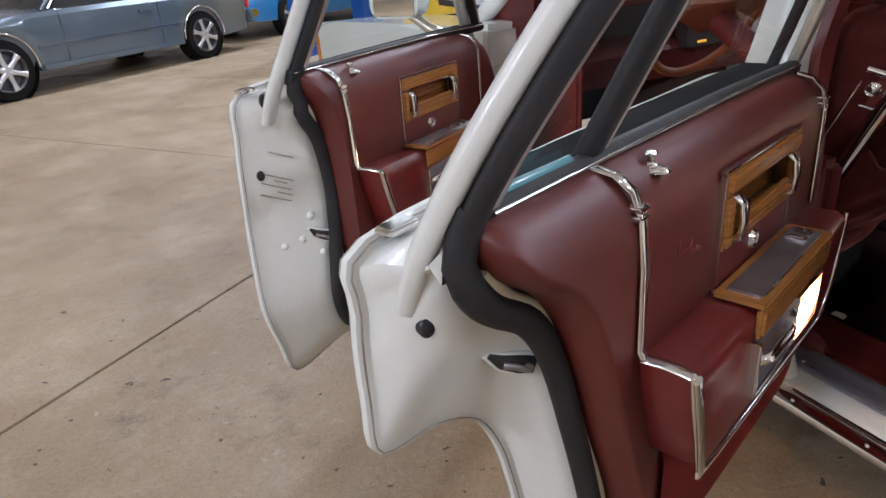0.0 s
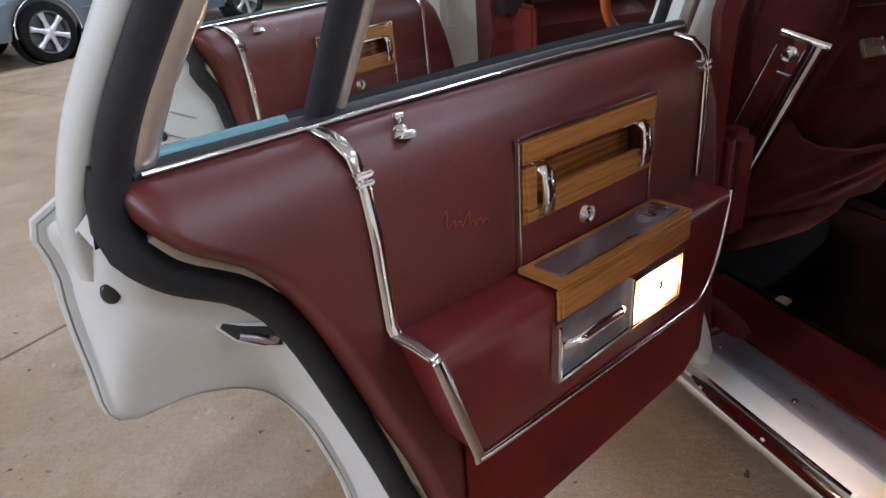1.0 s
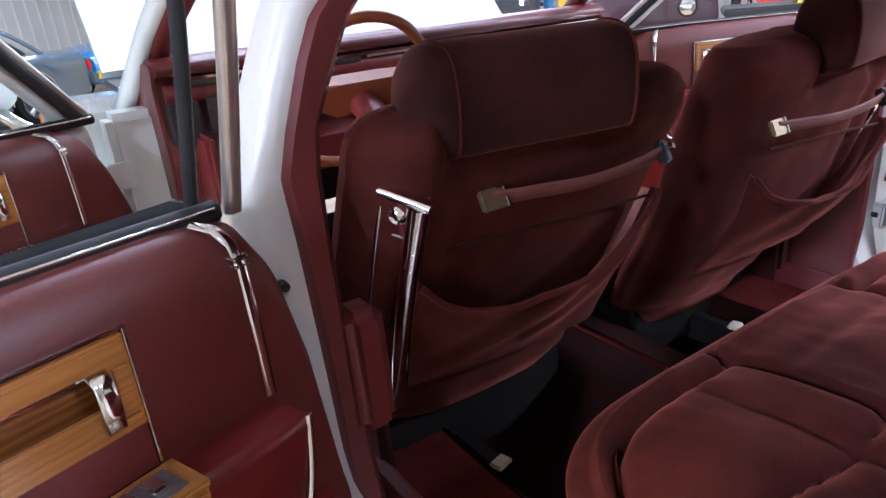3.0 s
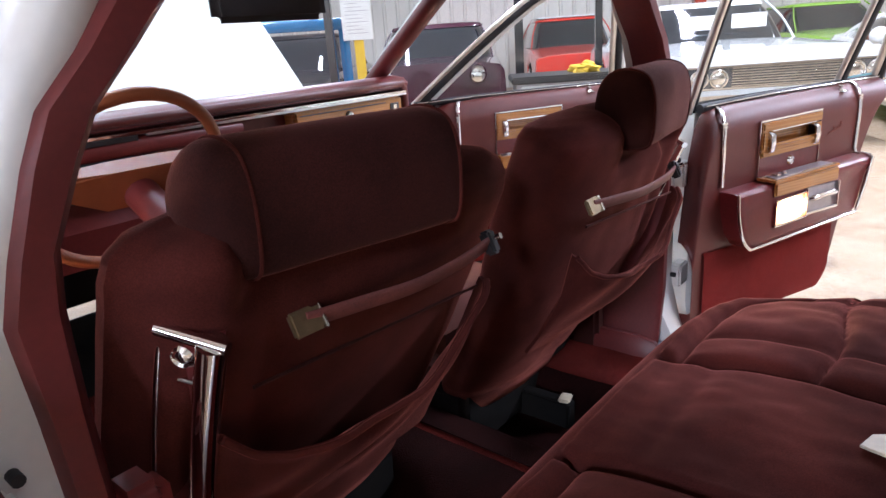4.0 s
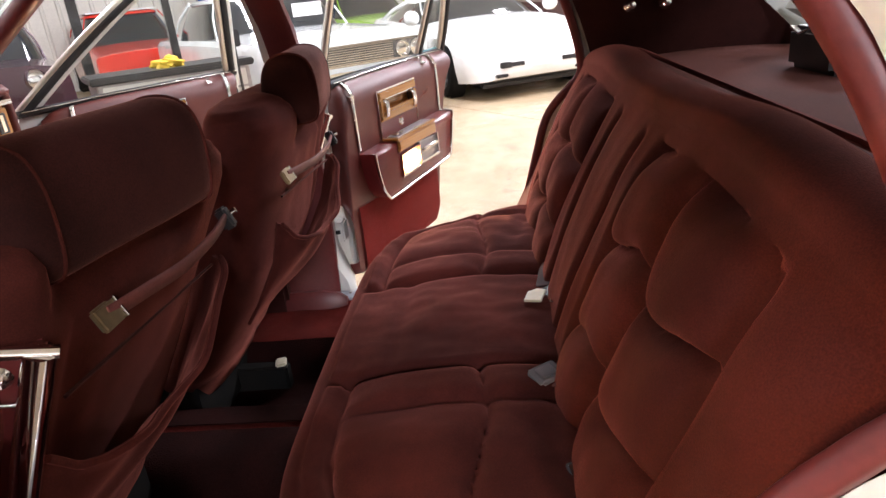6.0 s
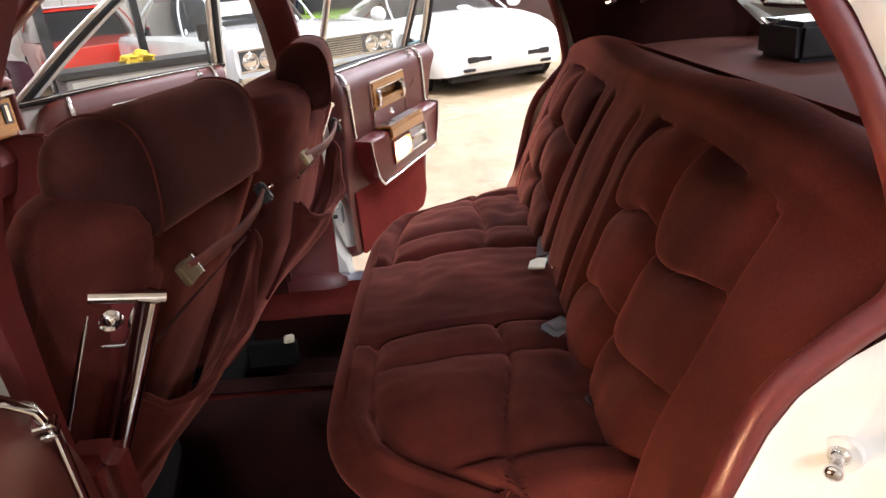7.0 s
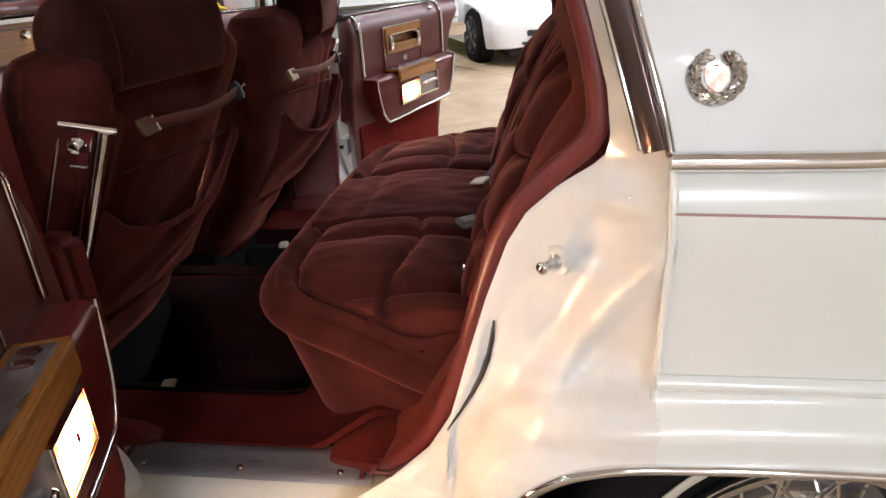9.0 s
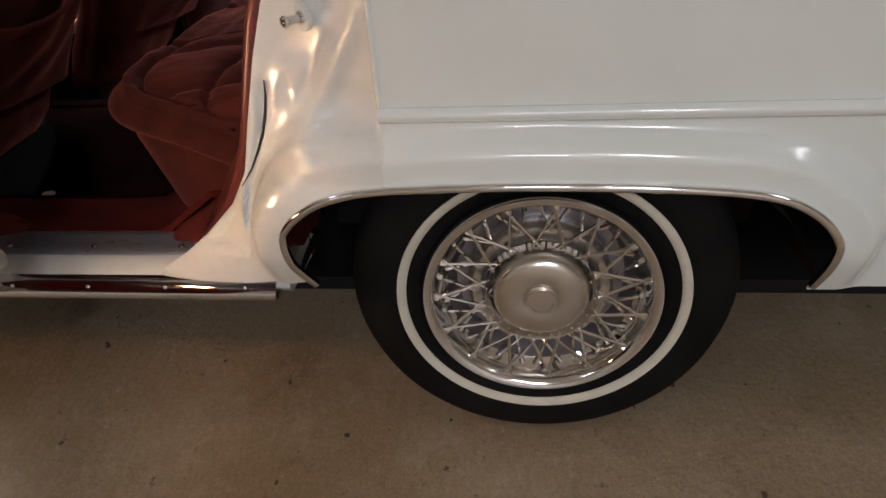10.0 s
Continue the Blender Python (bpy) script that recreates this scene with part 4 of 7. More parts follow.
# ---- wheels ----
def road_wheel(parent, centre, s, wire=True, turn=0.0):
    """A whitewall tyre with a chrome wire wheel cover; s: the side that it faces."""
    cx, cy, cz = centre
    bm = B()
    prof = [(0.335, -0.095), (0.336, -0.055), (0.333, -0.02), (0.318, 0.004), (0.290, 0.014), (0.262, 0.016), (0.262, 0.016), (0.232, 0.012), (0.207, 0.0), (0.195, -0.02), (0.195, -0.18), (0.21, -0.20), (0.29, -0.215), (0.33, -0.19), (0.337, -0.14)]
    lathe(bm, [(r, s * a) for r, a in prof], 72, "x", (0, 0, 0), True)
    w = part("wheel", bm, TYRE, parent, "whitewall tyre with a chrome wire wheel cover")
    w.location = centre
    w.rotation_euler = (turn, 0, 0)
    bm = B()
    lathe(bm, [(r, s * a) for r, a in [(0.2500, 0.0175), (0.2495, 0.0195), (0.243, 0.0188), (0.2345, 0.0158), (0.2335, 0.013)]], 72, "x")
    part("whitewall", bm, WHITEWALL, w, "cream whitewall band")
    bm = B()
    lathe(bm, [(r, s * a) for r, a in [(0.207, 0.004), (0.209, 0.014), (0.203, 0.022), (0.193, 0.021), (0.186, 0.012), (0.183, -0.004), (0.172, -0.018), (0.165, -0.024), (0.166, -0.03), (0.20, -0.02)]], 72, "x", (0, 0, 0), True)
    part("rim", bm, CHROME, w, "polished rim ring")
    bm = B()
    lathe(bm, [(r, s * a) for r, a in [(0.170, -0.030), (0.150, -0.062), (0.126, -0.064), (0.124, -0.045)]], 48, "x")
    part("cover_bed", bm, STEEL_PLATE, w)
    bm = B()
    lathe(bm, [(r, s * a) for r, a in [(0.127, -0.050), (0.127, -0.030), (0.120, -0.022), (0.100, -0.024), (0.09, -0.050), (0.0, -0.055)]], 48, "x")
    part("cover_dish", bm, HUB, w, "satin inner dish of the cover")
    if wire:
        bm = B()
        lathe(bm, [(r, s * a) for r, a in [(0.0, 0.016), (0.026, 0.016), (0.029, 0.0125), (0.034, 0.0145), (0.066, 0.013), (0.078, 0.009), (0.083, 0.001), (0.084, -0.03), (0.07, -0.05)]], 40, "x")
        part("hub_cap", bm, HUB, w, "satin metal hub cap")
        bm = B()
        lathe(bm, [(r, s * a) for r, a in [(0.0, 0.0175), (0.020, 0.0175), (0.021, 0.0205), (0.026, 0.0205), (0.027, 0.015)]], 24, "x")
        part("crest", bm, HUB, w)
        bm = B()
        lathe(bm, [(r, s * a) for r, a in [(0.090, -0.012), (0.098, 0.0), (0.104, -0.012)]], 40, "x", (0, 0, 0), True)
        part("spoke_ring", bm, CHROME, w)
        one = B()
        tube(one, [(0, 0, 0), (0, 0, 1)], 0.0031, 6)
        tube(one, [(0, 0, 0.89), (0, 0, 0.985)], 0.0046, 6)
        me = mesh_of("spoke", one, CHROME)
        sets = ((0.094, -0.006, 0.186, 0.006, 15, 0.34), (0.094, -0.006, 0.186, 0.006, 15, -0.34), (0.086, -0.032, 0.172, -0.014, 15, 0.46), (0.086, -0.032, 0.172, -0.014, 15, -0.46))
        for r0, x0, r1, x1, k, lean in sets:
            for i in range(k):
                a = 2 * math.pi * (i + (0.25 if lean > 0 else 0.75)) / k
                p = Vector((s * x0, r0 * math.cos(a), r0 * math.sin(a)))
                q = Vector((s * x1, r1 * math.cos(a + lean), r1 * math.sin(a + lean)))
                ob = new("spoke", me)
                ob.parent = w
                ob.matrix_basis = Matrix.Translation(p) @ (q - p).to_track_quat("Z", "Y").to_matrix().to_4x4() @ Matrix.Diagonal((1, 1, (q - p).length, 1))
    else:
        for i in range(6):
            a = 2 * math.pi * i / 6
            bm = B()
            p, q = (Vector((s * 0.0, r * math.cos(a), r * math.sin(a))) for r in (0.03, 0.185))
            sweep(bm, [p, (p + q) / 2 + Vector((s * 0.012, 0, 0)), q], slab_profile(0.03, 0.06, 0.3), up=(s, 0, 0), scales=(0.9, 0.8, 1.3))
            part("wheel_spoke", bm, ALLOY, w)
        bm = B()
        lathe(bm, [(r, s * a) for r, a in [(0.0, 0.022), (0.04, 0.02), (0.055, 0.0), (0.06, -0.03)]], 24, "x")
        part("hub_cap", bm, ALLOY, w)
    return w


HUB = material("satin_hub", (0.66, 0.61, 0.54), 0.27, 0.9, second=(0.57, 0.52, 0.45), scale=12)
ALLOY = material("silver_alloy", (0.62, 0.62, 0.62), 0.3, 0.7, second=(0.55, 0.55, 0.55), scale=15)
for s in (-1, 1):
    road_wheel(sedan, (s * 0.880, 0.0, 0.335), s)
    road_wheel(sedan, (s * 0.875, 3.09, 0.335), s)


# ---- doors ----
def loop(points, steps=4):
    return [(p.x, p.y) for p in spline([(a, b, 0) for a, b in points], steps, True)]


def shrink(points, d):
    """The outline drawn in by d."""
    out, n = [], len(points)
    area = sum(points[i][0] * points[(i + 1) % n][1] - points[(i + 1) % n][0] * points[i][1] for i in range(n))
    sign = 1 if area > 0 else -1
    for i in range(n):
        a, b = Vector(points[i - 1]), Vector(points[(i + 1) % n])
        t = (b - a).normalized()
        out.append((points[i][0] - sign * t.y * d, points[i][1] + sign * t.x * d))
    return out


REAR_OUT = [(0.0, 0.40), (0.03, 0.335), (0.2, 0.33), (0.45, 0.33), (0.615, 0.335), (0.648, 0.385), (0.660, 0.45), (0.677, 0.52), (0.702, 0.60), (0.745, 0.672), (0.812, 0.710), (0.900, 0.727),
            (0.909, 0.80), (0.906, 0.90), (0.882, 0.972), (0.6, 0.985), (0.3, 0.985), (0.04, 0.982), (0.0, 0.94), (0.0, 0.70), (0.0, 0.50)]
REAR_SEAL = [(0.01, 0.41), (0.04, 0.350), (0.2, 0.345), (0.45, 0.345), (0.575, 0.352), (0.606, 0.41), (0.632, 0.48), (0.658, 0.57), (0.690, 0.67), (0.735, 0.80), (0.778, 0.868), (0.838, 0.912),
             (0.866, 0.945), (0.874, 0.962), (0.870, 0.975), (0.6, 0.985), (0.3, 0.985), (0.05, 0.982), (0.01, 0.94), (0.01, 0.70), (0.01, 0.50)]
FRONT_OUT = [(0.0, 0.37), (0.03, 0.303), (0.25, 0.295), (0.5, 0.285), (0.75, 0.283), (0.905, 0.285), (0.940, 0.38), (0.962, 0.45), (0.971, 0.52), (0.968, 0.65), (0.962, 0.75), (0.950, 0.88),
             (0.920, 0.972), (0.7, 0.985), (0.45, 0.985), (0.2, 0.985), (0.04, 0.982), (0.0, 0.94), (0.0, 0.70), (0.0, 0.50)]
FRONT_SEAL = [(0.01, 0.40), (0.04, 0.337), (0.25, 0.33), (0.5, 0.34), (0.70, 0.352), (0.78, 0.382), (0.818, 0.42), (0.834, 0.48), (0.826, 0.56), (0.812, 0.65), (0.806, 0.75), (0.826, 0.86),
              (0.862, 0.945), (0.7, 0.985), (0.45, 0.985), (0.2, 0.985), (0.05, 0.982), (0.01, 0.94), (0.01, 0.70), (0.01, 0.50)]


def car_door(o, angle, s, front):
    """A door that has swung open: o its hinge, angle that of its length, s 1 where its inner side lies to the left of that length."""
    out, seal = (FRONT_OUT, FRONT_SEAL) if front else (REAR_OUT, REAR_SEAL)
    if front:
        low_edge = [(-0.03, 0.40), (0.0, 0.345), (0.25, 0.335), (0.5, 0.335), (0.68, 0.345), (0.75, 0.375), (0.785, 0.42), (0.800, 0.50), (0.800, 0.58), (0.801, 0.66), (0.803, 0.75), (0.812, 0.83), (0.830, 0.91), (0.855, 0.965), (0.868, 0.99)]
    else:
        low_edge = [(-0.06, 0.40), (-0.035, 0.350), (0.2, 0.342), (0.45, 0.345), (0.550, 0.352), (0.590, 0.44), (0.622, 0.545), (0.664, 0.655), (0.705, 0.77), (0.742, 0.852), (0.780, 0.903), (0.830, 0.940), (0.855, 0.972), (0.860, 0.985)]
    du = 0.125 if front else 0.0

    def at(u, v, z):
        return (u, s * v, z)

    def ring(pts, v):
        return [at(u, v, z) for u, z in pts]
    o_l, s_l = loop(out), loop(seal)
    # shell
    bm = B()
    mid = [(a[0] * 0.55 + b[0] * 0.45, a[1] * 0.55 + b[1] * 0.45) for a, b in zip(o_l, s_l)]
    near = [(a[0] * 0.25 + b[0] * 0.75, a[1] * 0.25 + b[1] * 0.75) for a, b in zip(o_l, s_l)]
    hem = shrink(o_l, 0.012)
    loft(bm, [ring(shrink(o_l, 0.02), -0.098), ring(o_l, -0.092), ring(o_l, -0.084), ring(hem, -0.078), ring(mid, -0.045), ring(near, -0.012), ring(s_l, 0.004), ring(shrink(s_l, 0.02), 0.012)])
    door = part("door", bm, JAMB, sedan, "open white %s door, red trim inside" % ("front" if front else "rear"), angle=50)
    door.matrix_basis = Matrix.Translation(o) @ Matrix.Rotation(radians(angle), 4, "Z")
    # outer skin paint
    bm = B()
    loft(bm, [ring(shrink(o_l, 0.004), -0.0985), ring(shrink(o_l, 0.03), -0.104)], cap=True)
    part("outer_skin", bm, PAINT, door, "glossy white outer skin")
    bm = B()
    sweep(bm, [at(u, -0.0795, z) for u, z in shrink(o_l, 0.0035)], slab_profile(0.0020, 0.0020), up=(0, s, 0), closed=True)
    part("hem_line", bm, HEM, door, "thin dirty hem of the door skin")
    # rubber seal
    path = [at(p[0] - 0.004, 0.022, p[1]) for p in s_l if p[1] < 0.950 and p[0] > 0.03]
    path += [at(0.866, 0.016, 0.968), at(0.863, 0.020, 0.995), at(0.857, 0.027, 1.02)]
    bm = B()
    sweep(bm, path, slab_profile(0.034, 0.030, 0.35), up=(0, s, 0))
    part("door_seal", bm, RUBBER, door, "black rubber door seal")
    bm = B()
    edge = [at(p[0] - 0.030 if p[0] > 0.3 else p[0] + 0.03, 0.024, p[1] + (0.0 if p[1] > 0.5 else 0.012)) for p in s_l if p[0] > 0.5 and p[1] < 0.955]
    sweep(bm, edge, slab_profile(0.016, 0.010, 0.3), up=(0, s, 0))
    part("panel_edge", bm, IVORY, door, "pale edge of the trim board")
    # padded trim: upright strips from the lower edge to the rolled top
    foot_line = [(p.x, p.y) for p in spline([(u, z, 0) for u, z in low_edge], 8)]
    end_u = foot_line[-1][0]

    def pad_top(u):
        return ramp(u, [(-0.06, 0.62), (-0.035, 0.85), (-0.012, 0.955), (0.005, 0.976), (0.03, 0.988), (0.10, 0.996), (0.3, 1.000), (0.6, 1.004), (0.85, 1.006)]) if not front else \
            ramp(u, [(-0.03, 0.60), (0.0, 0.75), (0.03, 0.87), (0.07, 0.955), (0.10, 0.978), (0.14, 0.99), (0.3, 1.0), (0.6, 1.004), (0.9, 1.006)])

    def pad_depth(u, z, lo):
        hi = pad_top(u)
        d = 0.085
        r = 0.085
        if z > hi - r:
            k = (z - (hi - r)) / r
            d -= 0.058 * (1 - math.sqrt(max(0.0, 1 - k * k)))
        r = 0.022
        if z < lo + r:
            k = 1 - (z - lo) / r
            d -= 0.055 * (1 - math.sqrt(max(0.0, 1 - k * k)))
        r = 0.03
        if u > end_u - r:
            k = (u - (end_u - r)) / r
            d -= 0.035 * (1 - math.sqrt(max(0.0, 1 - k * k)))
        return d

    def pad_at(a, b):
        i = a * (len(foot_line) - 1)
        k = min(int(i), len(foot_line) - 2)
        u = foot_line[k][0] + (foot_line[k + 1][0] - foot_line[k][0]) * (i - k)
        lo = foot_line[k][1] + (foot_line[k + 1][1] - foot_line[k][1]) * (i - k)
        lo = min(lo, pad_top(u) - 0.012)
        t = 1 - (1 - b) ** 1.6
        z = lo + (pad_top(u) - lo) * t
        return at(u, pad_depth(u, z, lo), z)
    bm = B()
    sheet(bm, pad_at, len(foot_line) - 1, 44, 0.0)
    hole = [f for f in bm.faces if 0.206 + du < f.calc_center_median().x < 0.449 + du and 0.852 < f.calc_center_median().z < 0.914]
    bmesh.ops.delete(bm, geom=hole, context="FACES")
    part("trim_pad", bm, LEATHER, door, "brownish red padded vinyl trim", angle=80)
    # carpeted lower part, in the carpet red brightened for the light on it
    bm = B()

    def low_at(a, b):
        u = (low_edge[1][0] + 0.012) + (0.585 + du - low_edge[1][0] - 0.012) * a
        u = min(u, (0.575 if not front else 0.74))
        z0 = 0.356 + 0.05 * max(0, (u - (0.53 if not front else 0.69)) / 0.05) ** 1.5
        z0 += 0.03 * max(0, 1 - (u - low_edge[1][0]) / 0.04) ** 2
        z = z0 + (0.592 - z0) * b
        return at(u, 0.0865 + 0.006 * min(1, 8 * b, 8 * (1 - b) + 0.4), z)
    sheet(bm, low_at, 40, 14)
    part("lower_carpet", bm, LIT_DOOR_CARPET, door, "red carpet on the lower door, light put into its colour")
    # arm rest
    arm = [(0.034 + du, 0.763), (0.20 + du, 0.771), (0.45 + du, 0.779), (0.654 + du, 0.786), (0.642 + du, 0.74), (0.622 + du, 0.68), (0.604 + du, 0.624), (0.585 + du, 0.612), (0.35 + du, 0.602), (0.13 + du, 0.592), (0.092 + du, 0.598), (0.06 + du, 0.638), (0.042 + du, 0.70)]
    bm = B()
    loft(bm, [ring(arm, 0.07), ring(arm, 0.132), ring(shrink(arm, 0.005), 0.144), ring(shrink(arm, 0.014), 0.149)])
    rest = part("armrest", bm, ARM_LEATHER, door, "dark red vinyl armrest with chrome edges")
    bm = B()
    pts = [at(u, 0.147, z) for u, z in ([arm[0], arm[12], arm[11], arm[10], arm[9], arm[8], arm[7], arm[6], arm[5], arm[4], arm[3]])]
    sweep(bm, spline(pts, 3), slab_profile(0.010, 0.008, 0.4), up=(0, s, 0))
    part("armrest_trim", bm, CHROME, door, "chrome trim along the armrest")
    # chrome straps
    for pts in ([(0.682, 0.030, 1.006), (0.676, 0.056, 1.000), (0.670, 0.074, 0.984), (0.667, 0.084, 0.955), (0.664, 0.088, 0.90), (0.660, 0.088, 0.80), (0.658, 0.092, 0.790)],
                [(0.058, 0.040, 0.992), (0.046, 0.062, 0.985), (0.039, 0.078, 0.968), (0.037, 0.086, 0.94), (0.036, 0.088, 0.86), (0.036, 0.089, 0.775)]):
        bm = B()
        sweep(bm, [at(u + du, v + 0.001, z) for u, v, z in pts], slab_profile(0.006, 0.015, 0.4), up=(1, 0, 0))
        part("chrome_strap", bm, CHROME, door)
        bm = B()
        u, v, z = pts[3]
        for k in range(2):
            box(bm, (u + du - 0.0105, min(s * (v - 0.016), s * (v + 0.0045)), z + 0.009 * k), (u + du + 0.0105, max(s * (v - 0.016), s * (v + 0.0045)), z + 0.009 * k + 0.006), 0.002)
        part("strap_clip", bm, CHROME, door)
    bm = B()
    sweep(bm, [at(0.659 + du, 0.092, 0.789), at(0.657 + du, 0.12, 0.790), at(0.655 + du, 0.146, 0.786)], slab_profile(0.005, 0.016, 0.4), up=(1, 0, 0))
    sweep(bm, [at(0.654 + du, 0.152, 0.783), at(0.630 + du, 0.153, 0.70), at(0.604 + du, 0.150, 0.622)], slab_profile(0.006, 0.015, 0.4), up=(1, 0, 0))
    part("chrome_strap", bm, CHROME, door)

    def slab(u0, u1, z0, z1, v0, v1, bevel=0.003, tilt=0.0):
        b = B()
        prism(b, [(u0 + du, z0), (u1 + du, z0 + tilt), (u1 + du, z1 + tilt), (u0 + du, z1)], "y", min(s * v0, s * v1), max(s * v0, s * v1), bevel)
        return b
    # wood plate with pull handle
    part("backing_plate", slab(0.184, 0.462, 0.778, 0.842, 0.080, 0.090, 0.003, 0.006), TRIM_RED, door, "dark red plate with chrome edges")
    for u0, u1, z0, z1 in ((0.188, 0.459, 0.910, 0.936), (0.188, 0.459, 0.836, 0.856), (0.188, 0.211, 0.856, 0.910), (0.437, 0.459, 0.856, 0.910)):
        part("wood_frame", slab(u0, u1, z0, z1, 0.070, 0.099, 0.004, 0.006 * (u1 - u0) / 0.28), WOOD, door, "walnut veneer frame")
    # recess shade is painted: darker walnut back, black bottom and side walls
    part("handle_recess", slab(0.200, 0.450, 0.846, 0.922, 0.064, 0.070, 0.001, 0.005), WOOD_SHADED, door, "walnut veneer in the recess, shade put into its colour")
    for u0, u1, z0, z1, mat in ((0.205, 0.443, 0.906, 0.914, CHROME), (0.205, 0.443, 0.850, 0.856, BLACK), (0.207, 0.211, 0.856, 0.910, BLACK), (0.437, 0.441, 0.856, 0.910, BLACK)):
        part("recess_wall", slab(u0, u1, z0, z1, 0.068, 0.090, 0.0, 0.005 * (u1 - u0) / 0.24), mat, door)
    part("pull_bar", slab(0.226, 0.424, 0.853, 0.873, 0.086, 0.106, 0.007, 0.005), WOOD, door, "walnut pull bar")
    for u in (0.221, 0.428):
        bm = B()
        sweep(bm, [at(u + du, 0.070, 0.906), at(u + du, 0.094, 0.908), at(u + du, 0.1045, 0.900), at(u + du, 0.107, 0.876), at(u + du, 0.105, 0.853), at(u + du, 0.090, 0.848)], slab_profile(0.007, 0.020, 0.3), up=(1, 0, 0))
        part("handle_end", bm, CHROME, door)
    for z0, z1 in ((0.938, 0.942), (0.776, 0.780)):
        part("plate_edge", slab(0.182, 0.464, z0, z1, 0.085, 0.093, 0.001, 0.006), CHROME, door)
    for u in (0.183, 0.461):
        part("plate_edge", slab(u, u + 0.003, 0.778, 0.942, 0.085, 0.093, 0.001), CHROME, door)
    bm = B()
    lathe(bm, [(0.0, 0.006 * s), (0.006, 0.005 * s), (0.009, 0.002 * s), (0.012, 0.005 * s), (0.015, 0.0)], 20, "y", at(0.331 + du, 0.090, 0.812))
    part("crest", bm, CHROME, door, "small chrome crest")
    # switch box
    part("box_front", slab(0.178, 0.470, 0.734, 0.774, 0.148, 0.160, 0.004, 0.006), WOOD, door, "walnut front of the switch box")
    bm = B()
    for v0, v1, mat in ((0.092, 0.160, None),):
        prism(bm, [(0.176 + du, 0.7735), (0.472 + du, 0.7835), (0.472 + du, 0.790), (0.176 + du, 0.782)], "y", min(s * v0, s * v1), max(s * v0, s * v1), 0.003)
    part("box_top", bm, WOOD, door, "walnut rim of the switch box")
    bm = B()
    prism(bm, [(0.192 + du, 0.780), (0.455 + du, 0.788), (0.455 + du, 0.7925), (0.192 + du, 0.785)], "y", min(s * 0.104, s * 0.148), max(s * 0.104, s * 0.148), 0.002)
    part("switch_plate", bm, STEEL_PLATE, door, "grey metal switch plate")
    for k in range(2 if not front else 4):
        u = 0.215 + 0.028 * k
        bm = B()
        box(bm, (u + du - 0.009, min(s * 0.112, s * 0.14), 0.784), (u + du + 0.009, max(s * 0.112, s * 0.14), 0.793 + 0.0006 * k), 0.003)
        part("switch", bm, CHROME, door)
    for u0, u1 in ((0.30, 0.33), (0.30, 0.45)):
        bm = B()
        prism(bm, [(u0 + du, 0.7878), (u1 + du, 0.7915), (u1 + du, 0.7930), (u0 + du, 0.7893)], "y", min(s * 0.1495, s * 0.1515), max(s * 0.1495, s * 0.1515))
        part("lid_edge", bm, CHROME, door)
    # ash tray and lamp under the box
    part("ash_tray_recess", slab(0.322, 0.474, 0.660, 0.736, 0.146, 0.1535, 0.002, -0.004), STEEL_PLATE, door, "polished ash tray recess")
    for u0, u1, z0, z1 in ((0.322, 0.476, 0.655, 0.663), (0.470, 0.477, 0.655, 0.736), (0.318, 0.325, 0.65, 0.736)):
        part("recess_edge", slab(u0, u1, z0, z1, 0.148, 0.163, 0.002), CHROME, door)
    bm = B()
    sweep(bm, spline([at(0.345 + du, 0.154, 0.700), at(0.36 + du, 0.166, 0.704), at(0.41 + du, 0.168, 0.708), at(0.45 + du, 0.166, 0.706), at(0.462 + du, 0.154, 0.702)], 4), slab_profile(0.012, 0.016, 0.4))
    part("ash_tray_lip", bm, CHROME, door, "chrome lip of the ash tray")
    part("courtesy_lamp", slab(0.194, 0.314, 0.648, 0.717, 0.147, 0.157, 0.004, 0.006), LAMP, door, "lit warm courtesy lamp lens")
    part("lamp_crest", slab(0.240, 0.251, 0.682, 0.697, 0.156, 0.1585, 0.001), RED_LENS, door, "small red reflector on the lamp")
    part("lamp_frame", slab(0.186, 0.322, 0.641, 0.648, 0.146, 0.158, 0.002, 0.006), CHROME, door)
    part("lamp_frame", slab(0.186, 0.193, 0.642, 0.722, 0.146, 0.158, 0.002), CHROME, door)
    part("lamp_frame", slab(0.186, 0.322, 0.7175, 0.7225, 0.146, 0.158, 0.001, 0.006), CHROME, door)
    # embossed script, drawn as plain strokes
    if not front:
        bm = B()
        rise = [0.010, 0.019, 0.006, 0.0, 0.008, 0.001, 0.007, 0.0, 0.016, 0.001, 0.006, 0.0, 0.007, 0.001, 0.005, 0.0]
        sweep(bm, spline([at(0.585 - 0.0050 * k - 0.45 * h, 0.0862, 0.880 + h - 0.0012 * k) for k, h in enumerate(rise)], 4), slab_profile(0.0018, 0.0010), up=(0, s, 0))
        part("script_emblem", bm, SCRIPT, door, "faint red script emblem")
    # lock knob
    bm = B()
    lathe(bm, [(0.0, 0.012), (0.006, 0.0115), (0.0075, 0.009), (0.0045, 0.006), (0.0035, 0.0), (0.008, -0.002), (0.010, -0.006)], 16, "z", at(0.600 + du, 0.058, 0.993))
    part("lock_knob", bm, CHROME, door, "chrome lock knob")
    bm = B()
    lathe(bm, [(0.0, 0.003), (0.010, 0.003), (0.014, -0.002)], 16, "z", at(0.600 + du, 0.066, 0.986))
    part("knob_base", bm, CHROME, door)
    # belt line, with the dark seal outside the glass
    bm = B()
